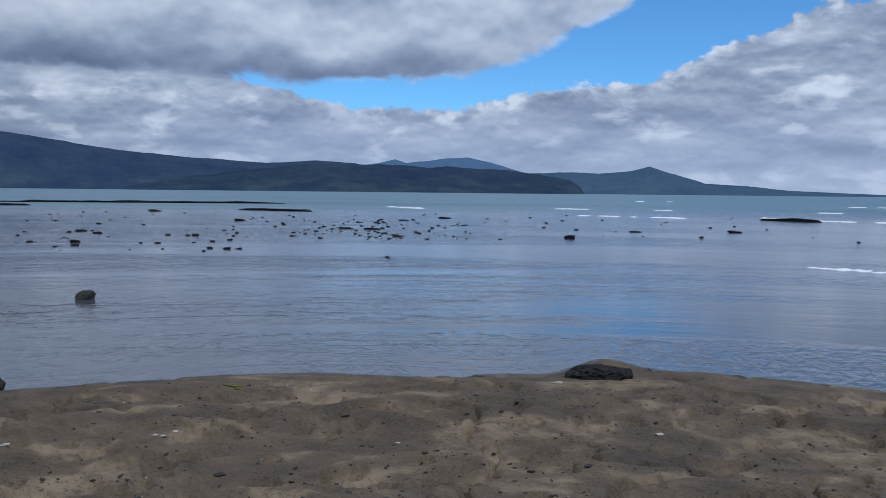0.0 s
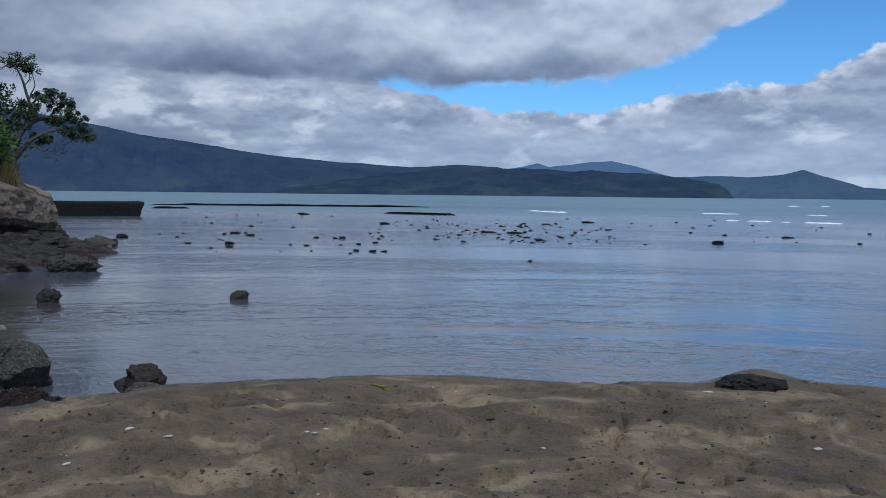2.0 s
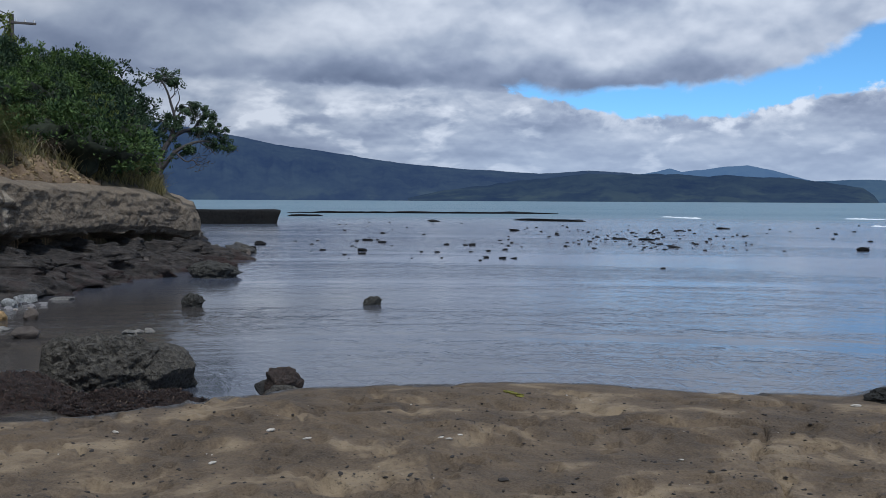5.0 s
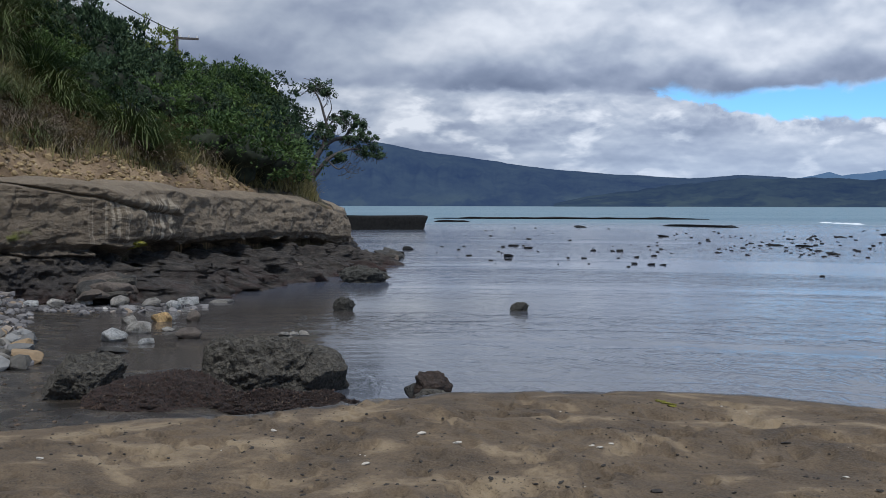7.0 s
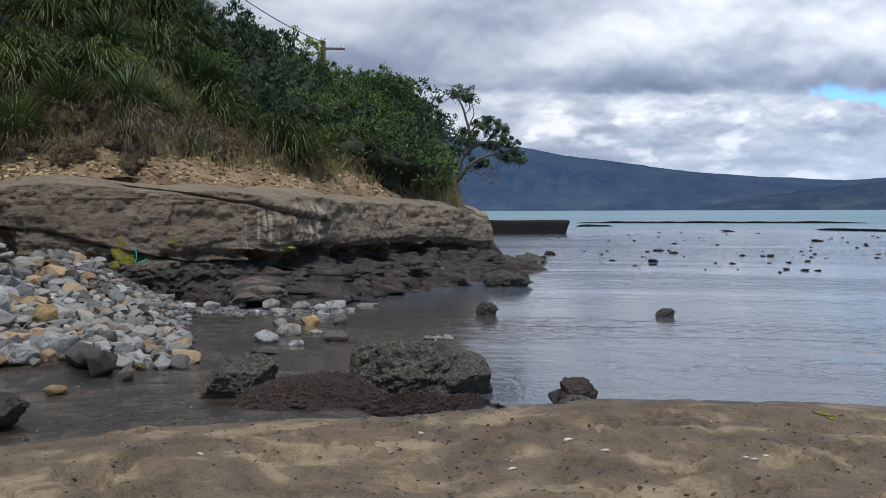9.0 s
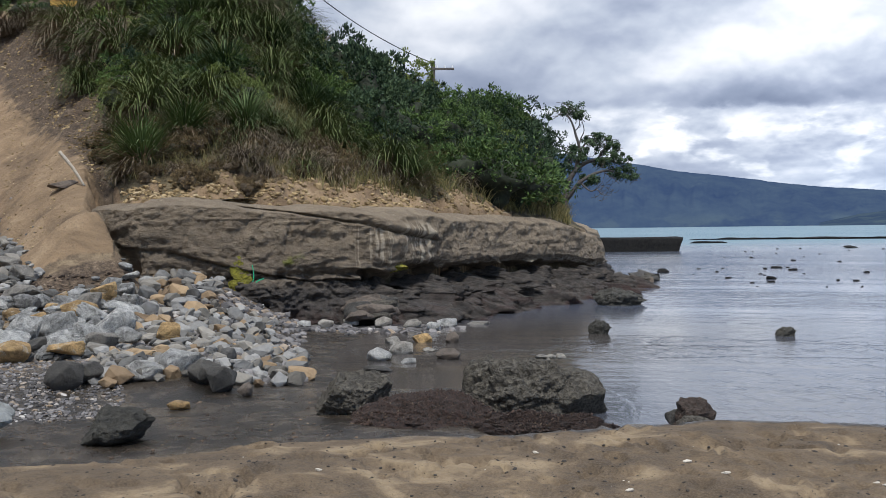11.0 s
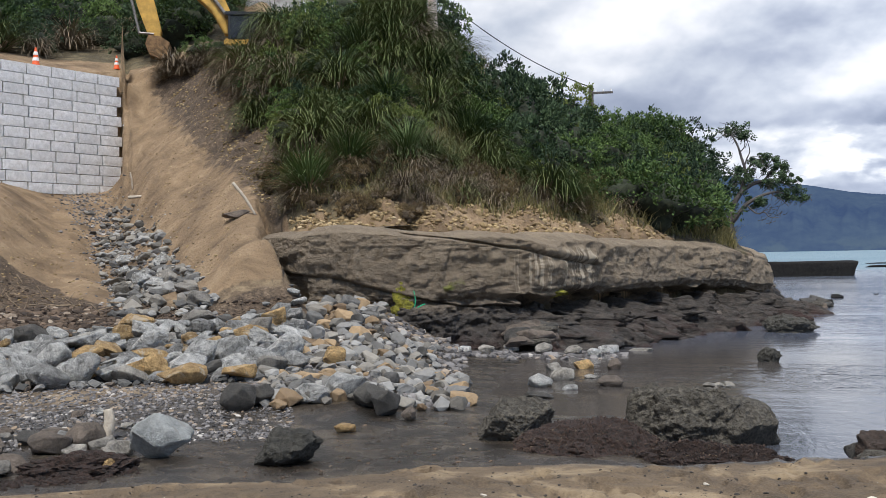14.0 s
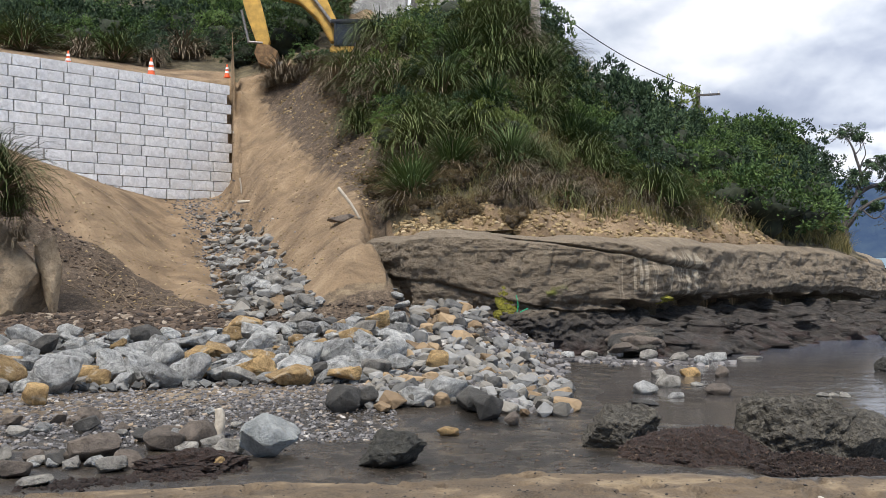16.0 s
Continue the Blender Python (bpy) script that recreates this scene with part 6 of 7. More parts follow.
def surf():
    r = random.Random(51)
    V, F = [], []
    for a0, d0, a1, d1, w, h in ((3.1, 150, 1.2, 137, 2.0, 0.5), (-5.2, 146, -8.2, 146, 2.2, 0.5), (-10.6, 300, -13.0, 310, 4, 0.9), (-12.0, 146, -13.2, 142, 1.8, 0.65), (-7.8, 105, -14.6, 98.5, 1.1, 0.22), (-17.2, 108, -19.5, 100, 1.4, 0.3),
                                (-19.0, 99, -26, 93, 1.2, 0.25), (-20.4, 142, -21.6, 141, 1.5, 0.5), (-22.0, 220, -28, 215, 3.0, 0.3), (-20.0, 34.5, -27, 32.5, 0.7, 0.03)):
        p, q = polar(a0, d0), polar(a1, d1)
        n = int((q - p).length / (0.18 if d0 > 50 else 0.5))
        for _ in range(n * 3):
            k = r.random()
            gate = noise.noise(Vector((k * (q - p).length * 0.35, a0, 0)))
            if gate < -0.12:
                continue
            c = p + (q - p) * k + p.normalized() * r.gauss(0, w * 0.35)
            s = r.uniform(0.06, 0.22) * (0.6 + d0 / 200)
            hz = 0.35 * h * r.random() * max(0.15, gate + 0.4)
            i = len(V)
            for dx, dy, dz in ((-2.4, 0, 0), (0, -1, 0), (2.4, 0, 0), (0, 1, 0), (0, 0, 1)):
                V.append((c.x + dx * s, c.y + dy * s, 0.01 + (hz if dz else -0.02) + dz * s * 0.2))
            F += [(i, i + 1, i + 4), (i + 1, i + 2, i + 4), (i + 2, i + 3, i + 4), (i + 3, i, i + 4)]
    thing("surf", Matrix(), "white foam of small breakers on the shallow reef", "foam", kind="stuff", me=mesh_from("surf", V, F, M["foam"], True))


surf()

# ---- block wall ----
def make_wall():
    length = (_wb - _wa).length
    along = (_wb - _wa).normalized()
    back = Vector((along.y, -along.x, 0))
    if back.dot(_wa) < 0:
        back = -back
    bw, bh, rows = 1.13, 0.447, 12
    z0 = 5.25
    root = thing("wall_blocks", Matrix(), "stepped retaining wall of pale grey concrete blocks", "retaining wall", kind="structure")
    # dark body behind the joints
    bm = bmesh.new()
    A, B = _wa + along * 0.25 + back * 0.16, _wb + back * 0.16
    lean = 0.045 * rows * bh
    pts = [A + Vector((0, 0, z0 - 0.4)), B + Vector((0, 0, z0 - 0.4)), B + back * lean + Vector((0, 0, z0 + rows * bh - 0.05)), A + back * lean + Vector((0, 0, z0 + rows * bh - 0.05))]
    front = [bm.verts.new(p) for p in pts]
    rear = [bm.verts.new(p + back * 0.5) for p in pts]
    bm.faces.new(front)
    bm.faces.new(rear[::-1])
    for i in range(4):
        bm.faces.new((front[i], rear[i], rear[(i + 1) % 4], front[(i + 1) % 4]))
    bmesh.ops.recalc_face_normals(bm, faces=bm.faces)
    part("backing", bm, M["mortar"], root, "dark recessed joints", smooth=False)

    def block(w, seed):
        """A split-faced block with chamfered edges, its face along -y."""
        r = random.Random(seed)
        bm = bmesh.new()
        nx, nz = 6, 3
        c = 0.035
        g = {}
        for i in range(nx + 1):
            for j in range(nz + 1):
                rim = i in (0, nx) or j in (0, nz)
                x = -w / 2 + w * i / nx
                z = bh * j / nz
                g[i, j] = bm.verts.new((x + (0 if not rim else (c * 0.4 if i == 0 else (-c * 0.4 if i == nx else 0))), (0.0 if rim else -0.008) + r.uniform(-0.007, 0.007), z + (0.016 if j == 0 else (-0.016 if j == nz else 0))))
        for i in range(nx):
            for j in range(nz):
                bm.faces.new((g[i, j], g[i + 1, j], g[i + 1, j + 1], g[i, j + 1]))
        # sides
        loop = [g[i, 0] for i in range(nx + 1)] + [g[nx, j] for j in range(1, nz + 1)] + [g[i, nz] for i in range(nx - 1, -1, -1)] + [g[0, j] for j in range(nz - 1, 0, -1)]
        deep = [bm.verts.new((v.co.x, 0.3, v.co.z)) for v in loop]
        for i in range(len(loop)):
            k = (i + 1) % len(loop)
            bm.faces.new((loop[i], deep[i], deep[k], loop[k]))
        bmesh.ops.recalc_face_normals(bm, faces=bm.faces)
        me = bpy.data.meshes.new("block")
        bm.to_mesh(me)
        bm.free()
        me.materials.append(M["concrete"])
        return me
    full = [block(bw - 0.032, 900 + k) for k in range(4)]
    turn = Matrix(((along.x, back.x, 0), (along.y, back.y, 0), (0, 0, 1))).to_4x4()
    r = random.Random(5)
    for row in range(rows):
        x = -0.12 * r.random() - (0.16 if row % 2 else 0.0)
        while x < length:
            p = _wa + along * (x + bw / 2) + back * (0.045 * row * bh) + Vector((0, 0, z0 + row * bh))
            part("block", r.choice(full), None, root, m=Matrix.Translation(p) @ turn)
            x += bw
    return z0 + rows * bh


WALL_TOP = make_wall()


# ---- traffic cones along the wall's crest ----
def cone_thing():
    bm = bmesh.new()
    bmesh.ops.create_cube(bm, size=1.0)
    bmesh.ops.scale(bm, vec=(0.40, 0.40, 0.04), verts=bm.verts)
    bmesh.ops.bevel(bm, geom=list(bm.edges), offset=0.012, segments=2, affect="EDGES")
    bmesh.ops.translate(bm, vec=(0, 0, 0.02), verts=bm.verts)
    ob = thing("traffic_cone", Matrix(), "orange traffic cone with white bands above the block wall", "traffic cone", "cones on the track")
    part("base", bm, M["orange"], ob, "square rubber base")

    def ring(z0, z1, r0, r1):
        b = bmesh.new()
        bmesh.ops.create_cone(b, cap_ends=True, segments=20, radius1=r0, radius2=r1, depth=z1 - z0)
        bmesh.ops.translate(b, vec=(0, 0, (z0 + z1) / 2), verts=b.verts)
        return b
    part("body", ring(0.04, 0.76, 0.155, 0.03), M["orange"], ob)
    part("band", ring(0.26, 0.38, 0.124, 0.104), M["white"], ob, "white reflective band")
    part("band", ring(0.48, 0.60, 0.093, 0.073), M["white"], ob, "white reflective band")
    return ob


cone = cone_thing()
first = True
for az, d, s in ((73.0, 44.6, 0.85), (68.75, 46.4, 1.15), (64.7, 48.6, 0.85)):
    m = Matrix.Translation(polar(az, d, max(land_z(az, d), WALL_TOP - 0.1) - 0.03)) @ pose(0, 0, 0, 1, 2, 20)
    if first:
        cone.matrix_basis = m @ Matrix.Scale(s, 4)
        first = False
    else:
        c = copy_thing(cone, m)
        c.matrix_basis = m @ Matrix.Scale(s, 4)


# ---- excavator on the track above ----
def prism(points, y0, y1, bevel=0.03):
    """A plate cut to an outline in x and z, from y0 to y1."""
    bm = bmesh.new()
    f = bm.faces.new([bm.verts.new((x, y0, z)) for x, z in points])
    got = bmesh.ops.extrude_face_region(bm, geom=[f])
    bmesh.ops.translate(bm, vec=(0, y1 - y0, 0), verts=[v for v in got["geom"] if isinstance(v, bmesh.types.BMVert)])
    bmesh.ops.recalc_face_normals(bm, faces=bm.faces)
    if bevel:
        bmesh.ops.bevel(bm, geom=list(bm.edges), offset=bevel, segments=2, affect="EDGES", clamp_overlap=True)
    return bm


def rod(p, q, r, seg=12):
    p, q = Vector(p), Vector(q)
    bm = bmesh.new()
    bmesh.ops.create_cone(bm, cap_ends=True, segments=seg, radius1=r, radius2=r, depth=(q - p).length)
    bmesh.ops.transform(bm, verts=bm.verts, matrix=Matrix.Translation((p + q) / 2) @ (q - p).to_track_quat("Z", "Y").to_matrix().to_4x4())
    return bm


def box(x0, x1, y0, y1, z0, z1, bevel=0.03):
    return prism([(x0, z0), (x1, z0), (x1, z1), (x0, z1)], y0, y1, bevel)


def make_excavator():
    """Local x to the machine's front, which points along the track; z up from the track."""
    az, d = 57.6, 50.5
    z = 12.0
    turn = pose(0, 0, 0, 0, 0, az + 180)
    ob = thing("excavator", Matrix.Translation(polar(az, d, z)) @ turn, "yellow tracked excavator digging on the track behind the shrubs", "excavator")
    boom = part("boom", prism([(0.7, 1.55), (1.15, 1.35), (1.75, 2.45), (2.7, 3.35), (4.4, 3.75), (5.35, 3.85), (5.3, 4.4), (4.3, 4.75), (2.6, 4.55), (1.4, 3.65), (0.75, 2.2)], -0.36, 0.36, 0.05), M["yellow"], ob, "worn yellow curved boom")
    part("boom_ram", rod((0.9, 0.45, 2.0), (2.2, 0.45, 3.8), 0.09), M["steel"], boom, "steel hydraulic ram")
    part("logo_panel", box(2.9, 3.9, 0.362, 0.372, 3.85, 4.2, 0), M["white"], boom, "white panel")
    stick = part("stick", prism([(4.9, 4.55), (5.75, 4.5), (5.25, 2.6), (4.75, 1.15), (4.25, 1.05), (4.15, 1.45), (4.45, 2.8)], -0.28, 0.28, 0.04), M["yellow"], ob, "worn yellow stick")
    part("stick_ram", rod((5.55, 0, 3.0), (5.2, 0, 1.35), 0.07), M["steel"], stick, "steel hydraulic ram")
    part("link", rod((4.5, 0.3, 1.3), (5.2, 0.3, 1.35), 0.06), M["steel"], stick)
    bucket = part("bucket", prism([(4.2, 1.15), (4.75, 1.2), (4.9, 0.75), (4.7, 0.25), (4.2, 0.05), (3.75, 0.2), (3.85, 0.45), (3.75, 0.85)], -0.6, 0.6, 0.02), M["soiled"], ob, "rusty soil-caked bucket")
    for i in range(5):
        part("tooth", box(3.55, 3.8, -0.55 + i * 0.25, -0.43 + i * 0.25, 0.18, 0.30, 0.015), M["steel"], bucket)
    part("body", prism([(-2.6, 0.6), (1.2, 0.6), (1.2, 1.0), (0.1, 1.05), (-0.2, 1.35), (-2.5, 1.35), (-2.75, 1.0)], -1.3, 1.2, 0.08), M["yellow"], ob, "yellow engine housing")
    cab = part("cab", box(-0.9, 0.95, 0.35, 1.25, 0.95, 2.1, 0.06), M["glass"], ob, "dark tinted cab")
    part("cab_roof", box(-1.15, 1.15, 0.2, 1.35, 2.08, 2.26, 0.05), M["black"], cab, "black cab roof")
    for x in (-0.9, 0.0, 0.93):
        for y in (0.36, 1.24):
            part("cab_post", rod((x, y, 0.95), (x, y, 2.1), 0.06), M["black"], cab)
    rail = part("handrail", rod((-3.0, 1.2, 2.1), (-1.1, 1.2, 2.1), 0.028), M["black"], ob, "black tube handrail")
    for x in (-3.0, -2.5, -2.0, -1.5, -1.1):
        part("rail_post", rod((x, 1.2, 1.25), (x, 1.2, 2.1), 0.025), M["black"], rail)
    for dz in (1.55, 1.83):
        part("rail_bar", rod((-3.0, 1.2, dz), (-1.1, 1.2, dz), 0.020), M["black"], rail)
    for y in (-1.2, 0.7):
        part("track", box(-1.9, 1.6, y, y + 0.55, 0.0, 0.8, 0.18), M["black"], ob, "black steel crawler track")
    return ob


make_excavator()


# ---- lone tree at the headland ----
def limb(bm, pts, r0, r1, seg=8):
    """A tapered tube through points."""
    P = [Vector(p) for p in pts]
    rings = []
    for i, p in enumerate(P):
        k = i / (len(P) - 1)
        t = (P[min(i + 1, len(P) - 1)] - P[max(i - 1, 0)]).normalized()
        u = t.cross(Vector((0.3, 1, 0.1))).normalized()
        v = t.cross(u)
        r = r0 + (r1 - r0) * k
        rings.append([bm.verts.new(p + (u * math.cos(a) + v * math.sin(a)) * r * (1 + 0.15 * noise.noise(p * 5))) for a in (j * 2 * math.pi / seg for j in range(seg))])
    for a, b in zip(rings, rings[1:]):
        for j in range(seg):
            bm.faces.new((a[j], a[(j + 1) % seg], b[(j + 1) % seg], b[j]))
    bm.faces.new(rings[0][::-1])
    bm.faces.new(rings[-1])


def smooth_path(pts, n=5):
    """A rounded line through points."""
    P = [Vector(p) for p in pts]
    out = []
    for i in range(len(P) - 1):
        a, b, c, d = P[max(i - 1, 0)], P[i], P[i + 1], P[min(i + 2, len(P) - 1)]
        for j in range(n):
            t = j / n
            out.append(0.5 * ((2 * b) + (c - a) * t + (2 * a - 5 * b + 4 * c - d) * t * t + (3 * b - a - 3 * c + d) * t ** 3))
    out.append(P[-1])
    return out


def make_tree():
    """Local x across the view to the right, z up."""
    az, d, z = 31.08, 41.0, 2.7
    ob = thing("headland_tree", Matrix.Translation(polar(az, d, z)) @ pose(0, 0, 0, 0, 0, az), "wind-bent coastal tree with bare forked trunk and thin crown", "tree")
    w = lambda x, y, dep=0.0: ((x - 160) * 0.00763, dep, (600 - y) * 0.00763 + 0.6)
    bm = bmesh.new()
    limb(bm, smooth_path([w(138, 700), w(160, 610), w(168, 530), w(192, 465), w(228, 418), w(275, 388), w(330, 374)]), 0.15, 0.06)
    part("trunk", bm, M["bark"], ob, "grey leaning trunk")
    r = random.Random(61)
    for pts, r0, r1 in (([w(195, 460), w(225, 400, .1), w(240, 350, .1), w(236, 300), w(222, 250), w(208, 200, -.1), w(186, 150), w(160, 118)], 0.085, 0.025), ([w(236, 305), w(246, 262, .2), w(264, 218, .2), w(252, 165)], 0.035, 0.012),
                        ([w(163, 590), w(205, 535, -.2), w(245, 490, -.3), w(300, 458, -.3), w(350, 440, -.3), w(400, 438, -.3), w(470, 462)], 0.11, 0.025), ([w(365, 445, -.3), w(410, 475, -.4), w(442, 508, -.4)], 0.022, 0.008),
                        ([w(245, 500, -.3), w(290, 540, -.4), w(328, 535, -.4), w(352, 560, -.4), w(398, 562)], 0.035, 0.008), ([w(300, 545, -.4), w(345, 520, -.5), w(395, 525)], 0.018, 0.006),
                        ([w(330, 374), w(358, 335, .3), w(392, 300, .4), w(425, 290, .4)], 0.055, 0.015), ([w(330, 374), w(385, 372, .2), w(440, 395, .3), w(500, 440, .2)], 0.055, 0.015),
                        ([w(240, 330), w(268, 290, .2), w(310, 270, .3), w(350, 252)], 0.045, 0.012), ([w(232, 400), w(215, 365, -.2), w(195, 345, -.3)], 0.04, 0.012), ([w(260, 480, -.3), w(275, 465, -.3), w(310, 478)], 0.02, 0.008), ([w(215, 225), w(240, 190, .1), w(236, 145)], 0.025, 0.010)):
        b = bmesh.new()
        limb(b, smooth_path(pts), r0, r1, 7)
        part("limb", b, M["bark"], ob)
    sprays = [(148, 104, .17), (172, 100, .18), (198, 112, .18), (222, 120, .17), (246, 132, .14), (165, 122, .13), (212, 138, .12), (240, 148, .10), (188, 335, .14), (210, 325, .15), (238, 335, .15), (265, 342, .13), (225, 362, .15), (196, 362, .13), (182, 384, .08), (250, 362, .12),
              (272, 265, .11), (292, 290, .13), (315, 245, .12), (345, 248, .13), (322, 275, .14), (352, 285, .15), (385, 262, .12), (398, 290, .14), (372, 318, .15), (410, 318, .14), (440, 315, .11), (345, 325, .13), (395, 350, .16), (430, 350, .15), (470, 345, .08), (455, 385, .15), (484, 378, .08),
              (370, 385, .15), (410, 392, .17), (355, 408, .12), (440, 425, .17), (395, 430, .15), (478, 425, .15), (505, 445, .14), (525, 468, .10), (495, 472, .12), (460, 458, .14), (430, 455, .11), (255, 462, .09), (275, 482, .13), (302, 480, .13), (322, 482, .10), (290, 500, .09), (345, 370, .10)]
    V, F = [], []
    for x, y, q in sprays:
        c = Vector(w(x, y, r.uniform(-0.45, 0.45)))
        lumps = [((c.x + r.gauss(0, q * .8), c.y + r.gauss(0, q * .9), c.z + r.gauss(0, q * .65)), (q * .85, q * .85, q * .80)) for _ in range(4)]
        v, f = leaf_cloud(250, lumps, 0.044, r.randrange(9999), 0.5)
        F += [tuple(i + len(V) for i in g) for g in f]
        V += v
    part("crown", mesh_from("crown", V, F, M["bush_dark"], False), None, ob, "thin dark-green leaf clusters")
    b = bmesh.new()
    for x, y, q in sprays + [(380, 530, .2), (395, 515, .15), (350, 520, .15), (360, 555, .12)]:
        c = Vector(w(x, y))
        for _ in range(5):
            p = c + Vector((r.gauss(0, q), r.gauss(0, q), r.gauss(-.05, q * .6)))
            limb(b, [p + Vector((r.gauss(-.15, .12), 0, r.gauss(-.12, .1))), p, p + Vector((r.gauss(.08, .1), 0, r.gauss(0, .08)))], 0.010, 0.004, 4)
    tagged(part("twig_spray", b, M["bark"], ob, "bare grey twigs"), kind="stuff")


make_tree()


# ---- power line ----
def pole_thing(az, d, z, h, arm):
    ob = thing("power_pole", Matrix.Translation(polar(az, d, z)) @ pose(0, 0, 0, 0, 0, az), "grey wooden power pole on the ridge", "power pole")
    part("post", rod((0, 0, 0), (0, 0, h), 0.13), M["bark"], ob)
    if arm:
        bar = part("crossarm", box(-0.2, 1.25, -0.16, -0.05, h - 0.52, h - 0.40, 0.01), M["bark"], ob)
        for x in (0.25, 0.7, 1.15):
            part("insulator", rod((x, -0.1, h - 0.40), (x, -0.1, h - 0.26), 0.045), M["white"], bar, "pale insulator")
    return ob


pole_thing(38.42, 60.0, 6.5, 5.75, True)
pole_thing(56.0, 66.0, 16.0, 12.0, False)
p, q = polar(38.42, 60.0, 12.15), polar(50.5, 58.0, 21.0)
pts = []
for i in range(25):
    k = i / 24
    pts.append(p.lerp(q, k) - Vector((0, 0, 1.15 * 4 * k * (1 - k))))
bm = bmesh.new()
limb(bm, pts, 0.030, 0.030, 5)
me = bpy.data.meshes.new("power_line")
bm.to_mesh(me)
bm.free()
me.materials.append(M["wire"])
thing("power_line", Matrix(), "thin black sagging power line above the ridge", "cable", me=me)


# ---- raw rock bank by the spoil, with flax on it ----
rock("rock_bank", 76.6, 26.3, (1.25, 1.3, 1.9), "bank", "undercut tan mudstone bank beside the spoil slope", turn=0, sink=0.12, tilt=3, z=0.6, mesh=split_rock(301, M["cliff_loose"], 0.06, 3))
rock("leaning_slab", 74.0, 25.6, (0.42, 0.5, 1.15), "slab", "upright tan mudstone slab leaning on the bank", turn=0, sink=0.0, tilt=4, z=1.0, mesh=split_rock(303, M["cliff_loose"], 0.05, 3))
rock("rock_bank", 78.6, 25.5, (0.9, 1.0, 1.3), "bank", "dark shaded mudstone bank at the slope foot", turn=20, sink=0.12, tilt=3, z=0.6, mesh=rock_mesh(305, M["pitted"], 4, 9, 0.14, pits=0.05))
for az, d, z, s in ((76.6, 25.6, 4.0, 1.5), (77.6, 26.0, 4.2, 1.6), (75.7, 26.0, 3.6, 1.0), (75.3, 25.6, 3.0, 0.7)):
    tussock(az, d, s, s < 0.8, z=z)

# ---- shrubs round the machine, bare trunks on the bank behind ----
for az, d, s, kind in ((58.4, 47.4, 0.55, "bush_dark"), (59.4, 47.6, 0.7, "bush_dark"), (60.4, 48.0, 0.9, "bush"), (57.0, 46.6, 0.5, "bush")):
    bush(az, d, s, kind, 1.0)
tussock(61.3, 47.4, 1.1, True)
tussock(62.2, 47.8, 0.9, True)


def bare_tree(az, d, lean):
    z = land_z(az, d)
    ob = thing("bare_tree", Matrix.Translation(polar(az, d, z - 0.2)) @ pose(0, 0, 0, 0, 0, az), "pale weathered tree trunk with a dark crown on the bank", "tree")
    bm = bmesh.new()
    limb(bm, smooth_path([(0, 0, 0), (0.1 * lean, 0, 1.6), (-0.1, 0.1, 3.2), (0.25 * lean, 0, 5.0)]), 0.30, 0.16, 10)
    part("trunk", bm, M["driftwood"], ob, "pale grey trunk")
    lumps = [((rnd.gauss(0.2, 0.8), rnd.gauss(0, 0.8), 5.4 + rnd.gauss(0, 0.5)), (0.8, 0.8, 0.5)) for _ in range(9)]
    V, F = leaf_cloud(1800, lumps, 0.085, int(az * 10), 0.5)
    part("crown", mesh_from("crown", V, F, M["bush_dark"], False), None, ob, "dark-green leaf crown")


for az, d, size, k in ((56.0, 57.0, (2.1, 1.6, 4.6), 3), (52.6, 57.5, (2.0, 1.6, 5.0), 6)):
    rock("rock_outcrop", az, d, size, "face", "pale grey weathered rock face behind the bushes", "rock outcrops", turn=0, sink=0.1, tilt=4, z=12.5, category="rock outcrop", mesh=split_rock(700 + k, M["face"], 0.05, 2))
bare_tree(51.2, 51.0, 1.0)
bare_tree(47.2, 50.5, -1.0)

# ---- small things on the sand ----
stones("sand_crumbs", 2200, lambda r: (r.uniform(-26, 70), 3.8 + 5.0 * r.random()), (0.004, 0.017), M["debris"], "dark crumbs of weed and bark strewn on the sand", 61)
stones("weed_flecks", 620, lambda r: (lambda a, d: (a + r.gauss(0, 0.7), d + r.gauss(0, 0.10)))(-26 + 94 * ((r.randrange(90) * 0.618) % 1.0), 5.0 + 4.0 * r.random()), (0.005, 0.022), M["debris"], "dark flecks of dried weed lying in patches on the sand", 65, 0.45)
stones("shell_bits", 70, lambda r: (r.uniform(-26, 70), 4.2 + 4.5 * r.random()), (0.004, 0.012), M["shell"], "pale broken shell bits strewn on the sand", 63)


def weed_clump(az, d, s):
    return rock("weed_scrap", az, d, (s * 0.48, s * 0.30, s * 0.14), "debris", "dark scrap of dried seaweed lying on the sand", "weed scraps", sink=0.2, tilt=10, sub=2, category="seaweed")


for az, d, s in ((9.8, 8.35, 0.07), (17.2, 6.2, 0.055), (10.6, 8.8, 0.05), (5.3, 7.6, 0.07), (-2.0, 8.1, 0.05), (-3.4, 7.6, 0.06), (-8.2, 6.2, 0.07), (0.8, 6.4, 0.05), (-11.8, 7.6, 0.06), (6.5, 7.2, 0.035), (-5.0, 6.15, 0.06), (-15.0, 8.4, 0.05), (20.7, 6.4, 0.04), (12.0, 6.1, 0.08),
                 (-19.5, 8.0, 0.05), (23.4, 8.0, 0.045), (-1.5, 5.6, 0.05), (15.6, 8.1, 0.045), (18.6, 7.4, 0.04), (30.0, 7.4, 0.05), (-13.5, 6.4, 0.06), (3.0, 5.5, 0.06), (-18.0, 6.4, 0.05), (26.5, 7.7, 0.05), (8.0, 6.2, 0.05)):
    weed_clump(az, d, s)
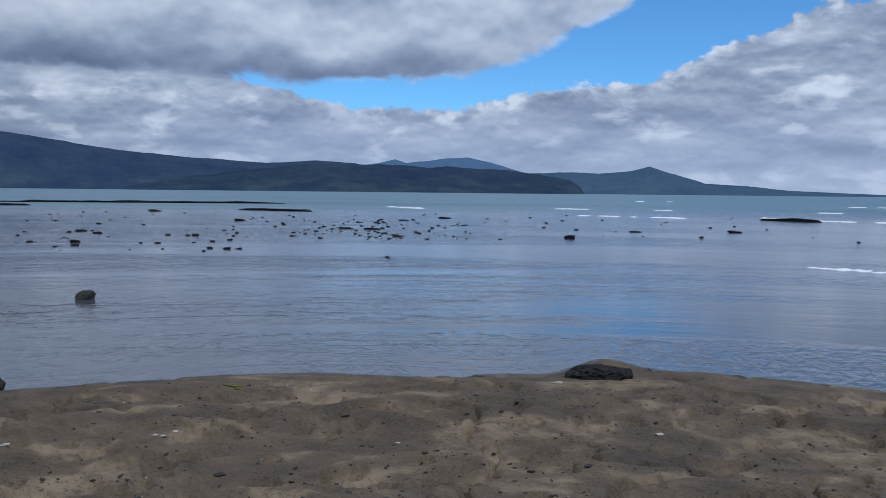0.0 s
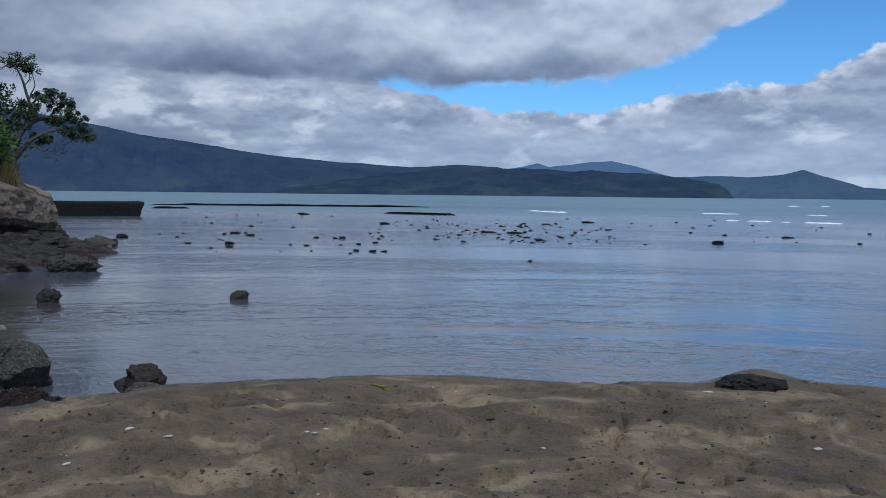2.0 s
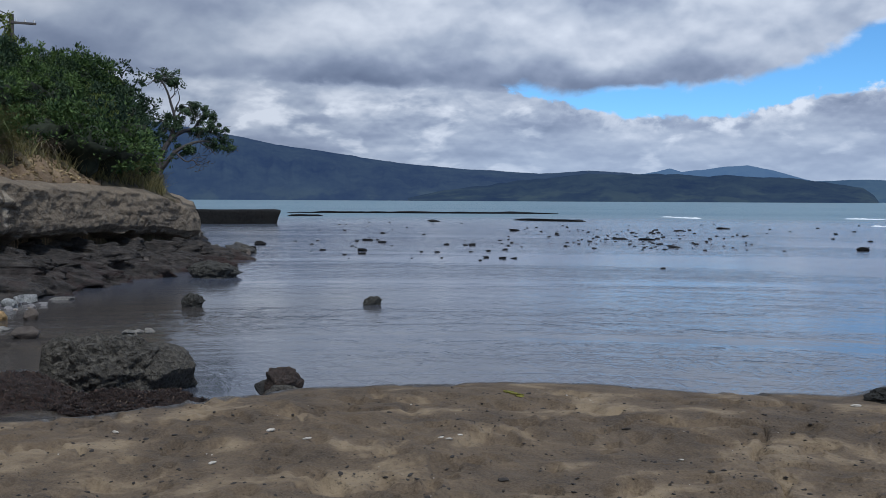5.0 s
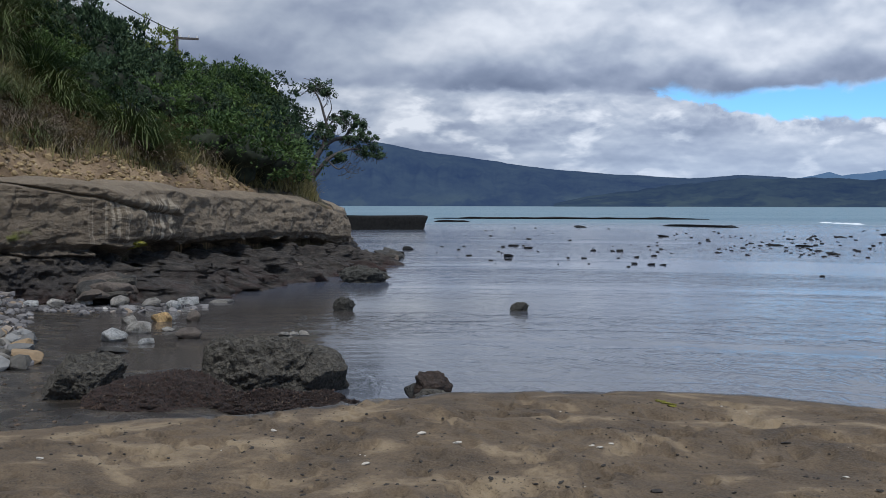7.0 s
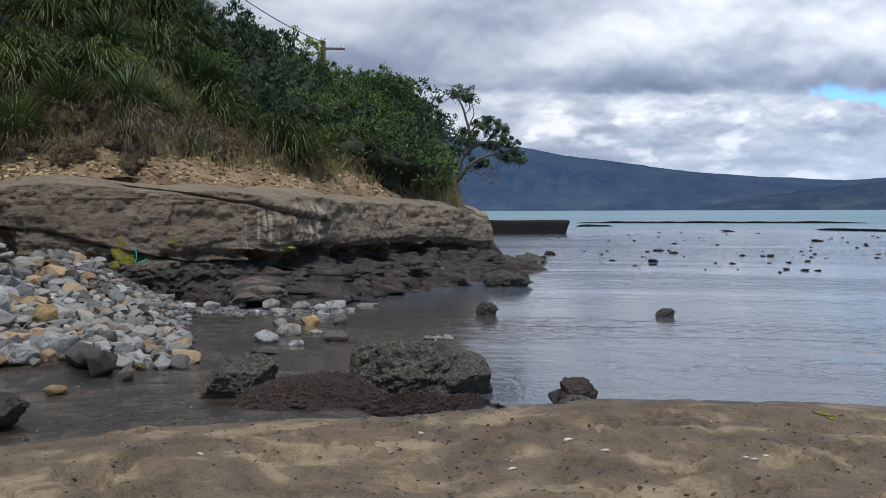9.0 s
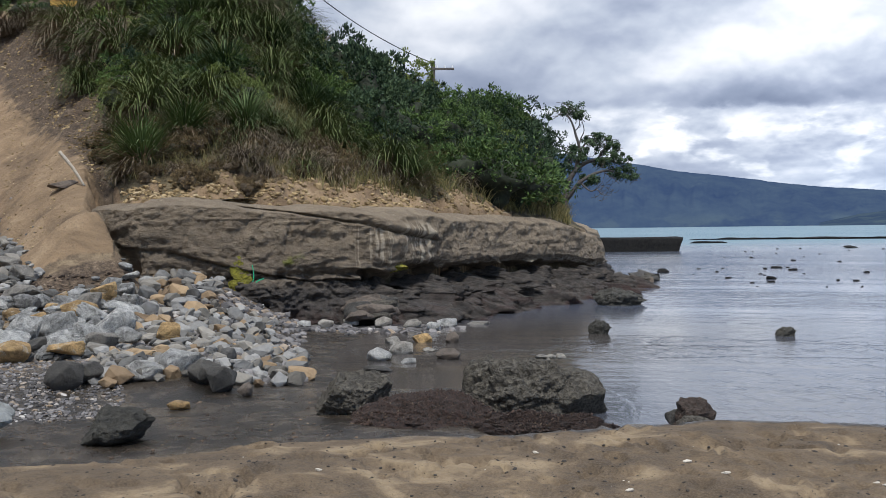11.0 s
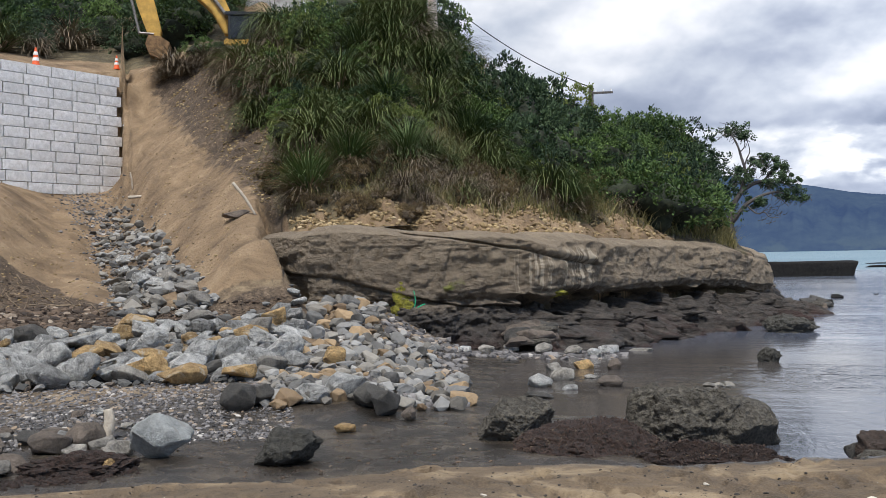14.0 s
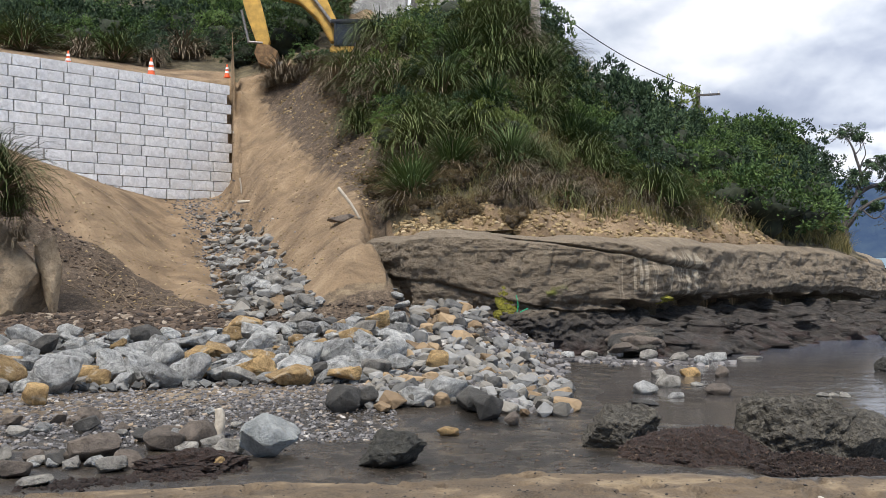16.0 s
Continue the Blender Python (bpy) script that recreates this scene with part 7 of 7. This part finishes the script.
for az, d, s in ((15.05, 6.95, 0.030), (14.4, 7.15, 0.02), (24.9, 7.3, 0.035), (22.9, 7.0, 0.03), (-6.5, 8.9, 0.04), (2.4, 6.9, 0.02), (15.5, 7.0, 0.02), (33.0, 7.6, 0.03), (-12.0, 7.2, 0.03), (45.0, 7.0, 0.03), (28.0, 6.6, 0.03)):
    rock("shell", az, d, (s, s * 0.6, s * 0.35), "shell", "white sun-bleached shell lying on the sand", "shells on the sand", turn=rnd.uniform(-20, 20), sink=0.15, sub=2, category="shell")
for i in range(5):
    rock("yellow_weed", 11.5 + rnd.uniform(-0.5, 0.5), 8.75 + rnd.uniform(-0.1, 0.1), (0.045, 0.035, 0.010), "lime", "flat patch of yellow-green weed on the sand", "yellow weed", turn=0, sink=0.2, sub=2, category="seaweed")

# seaweed tangle and a bleached stump by the gravel
stones("weed_tangle", 420, lambda r: (67.0 + r.gauss(0, 1.3), 11.55 + r.gauss(0, 0.16)), (0.015, 0.07), M["weed"], "dark red-brown seaweed tangle heaped on the gravel edge", 71, 1.2)
rock("weed_bed", 66.6, 11.75, (0.50, 0.28, 0.17), "weed", "heap of dark red-brown seaweed at the gravel edge", turn=0, sink=0.45, tilt=2, category="seaweed", mesh=rock_mesh(89, M["weed"], facets=False, sub=5, cuts=4, lump=0.25, pits=0.25, near=0.7, far=0.95, fineness=17))
stones("weed_tangle", 260, lambda r: (72.0 + r.gauss(0, 1.8), 11.4 + r.gauss(0, 0.14)), (0.012, 0.055), M["weed"], "dark seaweed tangle on the gravel edge", 73, 1.2)
stones("mud_grit", 320, lambda r: (r.uniform(40, 66), 10.0 + 4.6 * r.random()), (0.006, 0.035), M["rubble"], "scattered small stones on the wet mud", 75)


def driftwood(az, d, p, q, r0, r1, label, z=None, mat="driftwood"):
    bm = bmesh.new()
    p, q = Vector(p), Vector(q)
    mid = (p + q) / 2 + Vector((r0 * 0.6, 0, r0 * 0.4))
    limb(bm, smooth_path([p, mid, q]), r0, r1, 9)
    me = bpy.data.meshes.new("driftwood")
    bm.to_mesh(me)
    bm.free()
    me.shade_smooth()
    me.materials.append(M[mat])
    return thing("driftwood", Matrix.Translation(polar(az, d, land_z(az, d) if z is None else z)) @ pose(0, 0, 0, 0, 0, az), label, "driftwood", me=me)


driftwood(65.4, 13.2, (-0.02, 0, -0.05), (0.05, 0.05, 0.40), 0.085, 0.06, "bleached upright driftwood stump among the stones")
driftwood(57.9, 28.4, (-0.35, 0, 0.9), (0.25, -0.2, 0.0), 0.05, 0.035, "bleached stick leaning out of the earth slope")
driftwood(58.8, 44.0, (-0.3, 0, 0.10), (0.45, 0, 0.42), 0.07, 0.03, "bleached broken branch on the raw earth bank")
driftwood(63.9, 41.0, (-0.05, 0, -0.1), (-0.12, 0, 0.55), 0.03, 0.03, "pale survey peg in the earth slope")
driftwood(63.6, 38.5, (-0.4, 0, 0.05), (0.5, 0, 0.07), 0.06, 0.05, "pale plank half buried in the earth slope")
for i in range(46):
    d = rnd.uniform(24.0, 32.0)
    az = 66.0 + (d - 25) * 1.25 + rnd.gauss(0, 1.3)
    a, h = rnd.uniform(-1.2, 1.2), rnd.uniform(0.10, 0.32)
    driftwood(az, d, (-h * math.cos(a), 0, 0.05 - h * math.sin(a)), (h * math.cos(a), rnd.uniform(-.3, .1), 0.10 + h * math.sin(a)), 0.020, 0.008, "thin broken branch in the dark spoil", mat="twig")
rock("rusty_sheet", 58.4, 28.7, (0.5, 0.3, 0.12), "brown_rock", "dark rusty sheet half buried in the earth slope", turn=10, sink=0.2, tilt=10, category="scrap metal")

# hanging weed and cord on the cliff
for az, d, z, sx, sz in ((49.40, 25.0, 1.40, 0.17, 0.24), (49.15, 25.0, 1.14, 0.21, 0.20), (49.5, 25.0, 0.98, 0.17, 0.19)):
    rock("cliff_weed", az, d, (sx, 0.09, sz), "lime", "lime-yellow weed hanging on the grey cliff face", "weed on the cliff", turn=0, sink=0.5, z=z, tilt=4, category="weed", mesh=rock_mesh(int(z * 100), M["lime"], 4, 4, 0.25, pits=0.3))
for az, z, s in ((40.9, 1.30, 0.2), (40.4, 1.32, 0.17), (41.3, 1.25, 0.12)):
    rock("cliff_weed", az, 26.75, (s, 0.2, s * 0.5), "lime", "small lime-yellow weed tuft under the cliff crack", "weed on the cliff", turn=0, sink=0.5, z=z, tilt=4, category="weed", mesh=rock_mesh(int(az * 10), M["lime"], 3, 4, 0.25, pits=0.3))
bm = bmesh.new()
limb(bm, smooth_path([(0, 0, 0.35), (0.04, -0.02, 0.1), (0.0, 0, -0.15), (0.12, -0.02, -0.05), (0.28, 0, 0.02)]), 0.012, 0.012, 6)
me = bpy.data.meshes.new("cord")
bm.to_mesh(me)
bm.free()
me.materials.append(M["green_net"])
thing("green_cord", Matrix.Translation(polar(48.65, 24.95, 1.15)) @ pose(0, 0, 0, 0, 0, 48.6), "bright green cord caught on the cliff face", "cord", me=me)
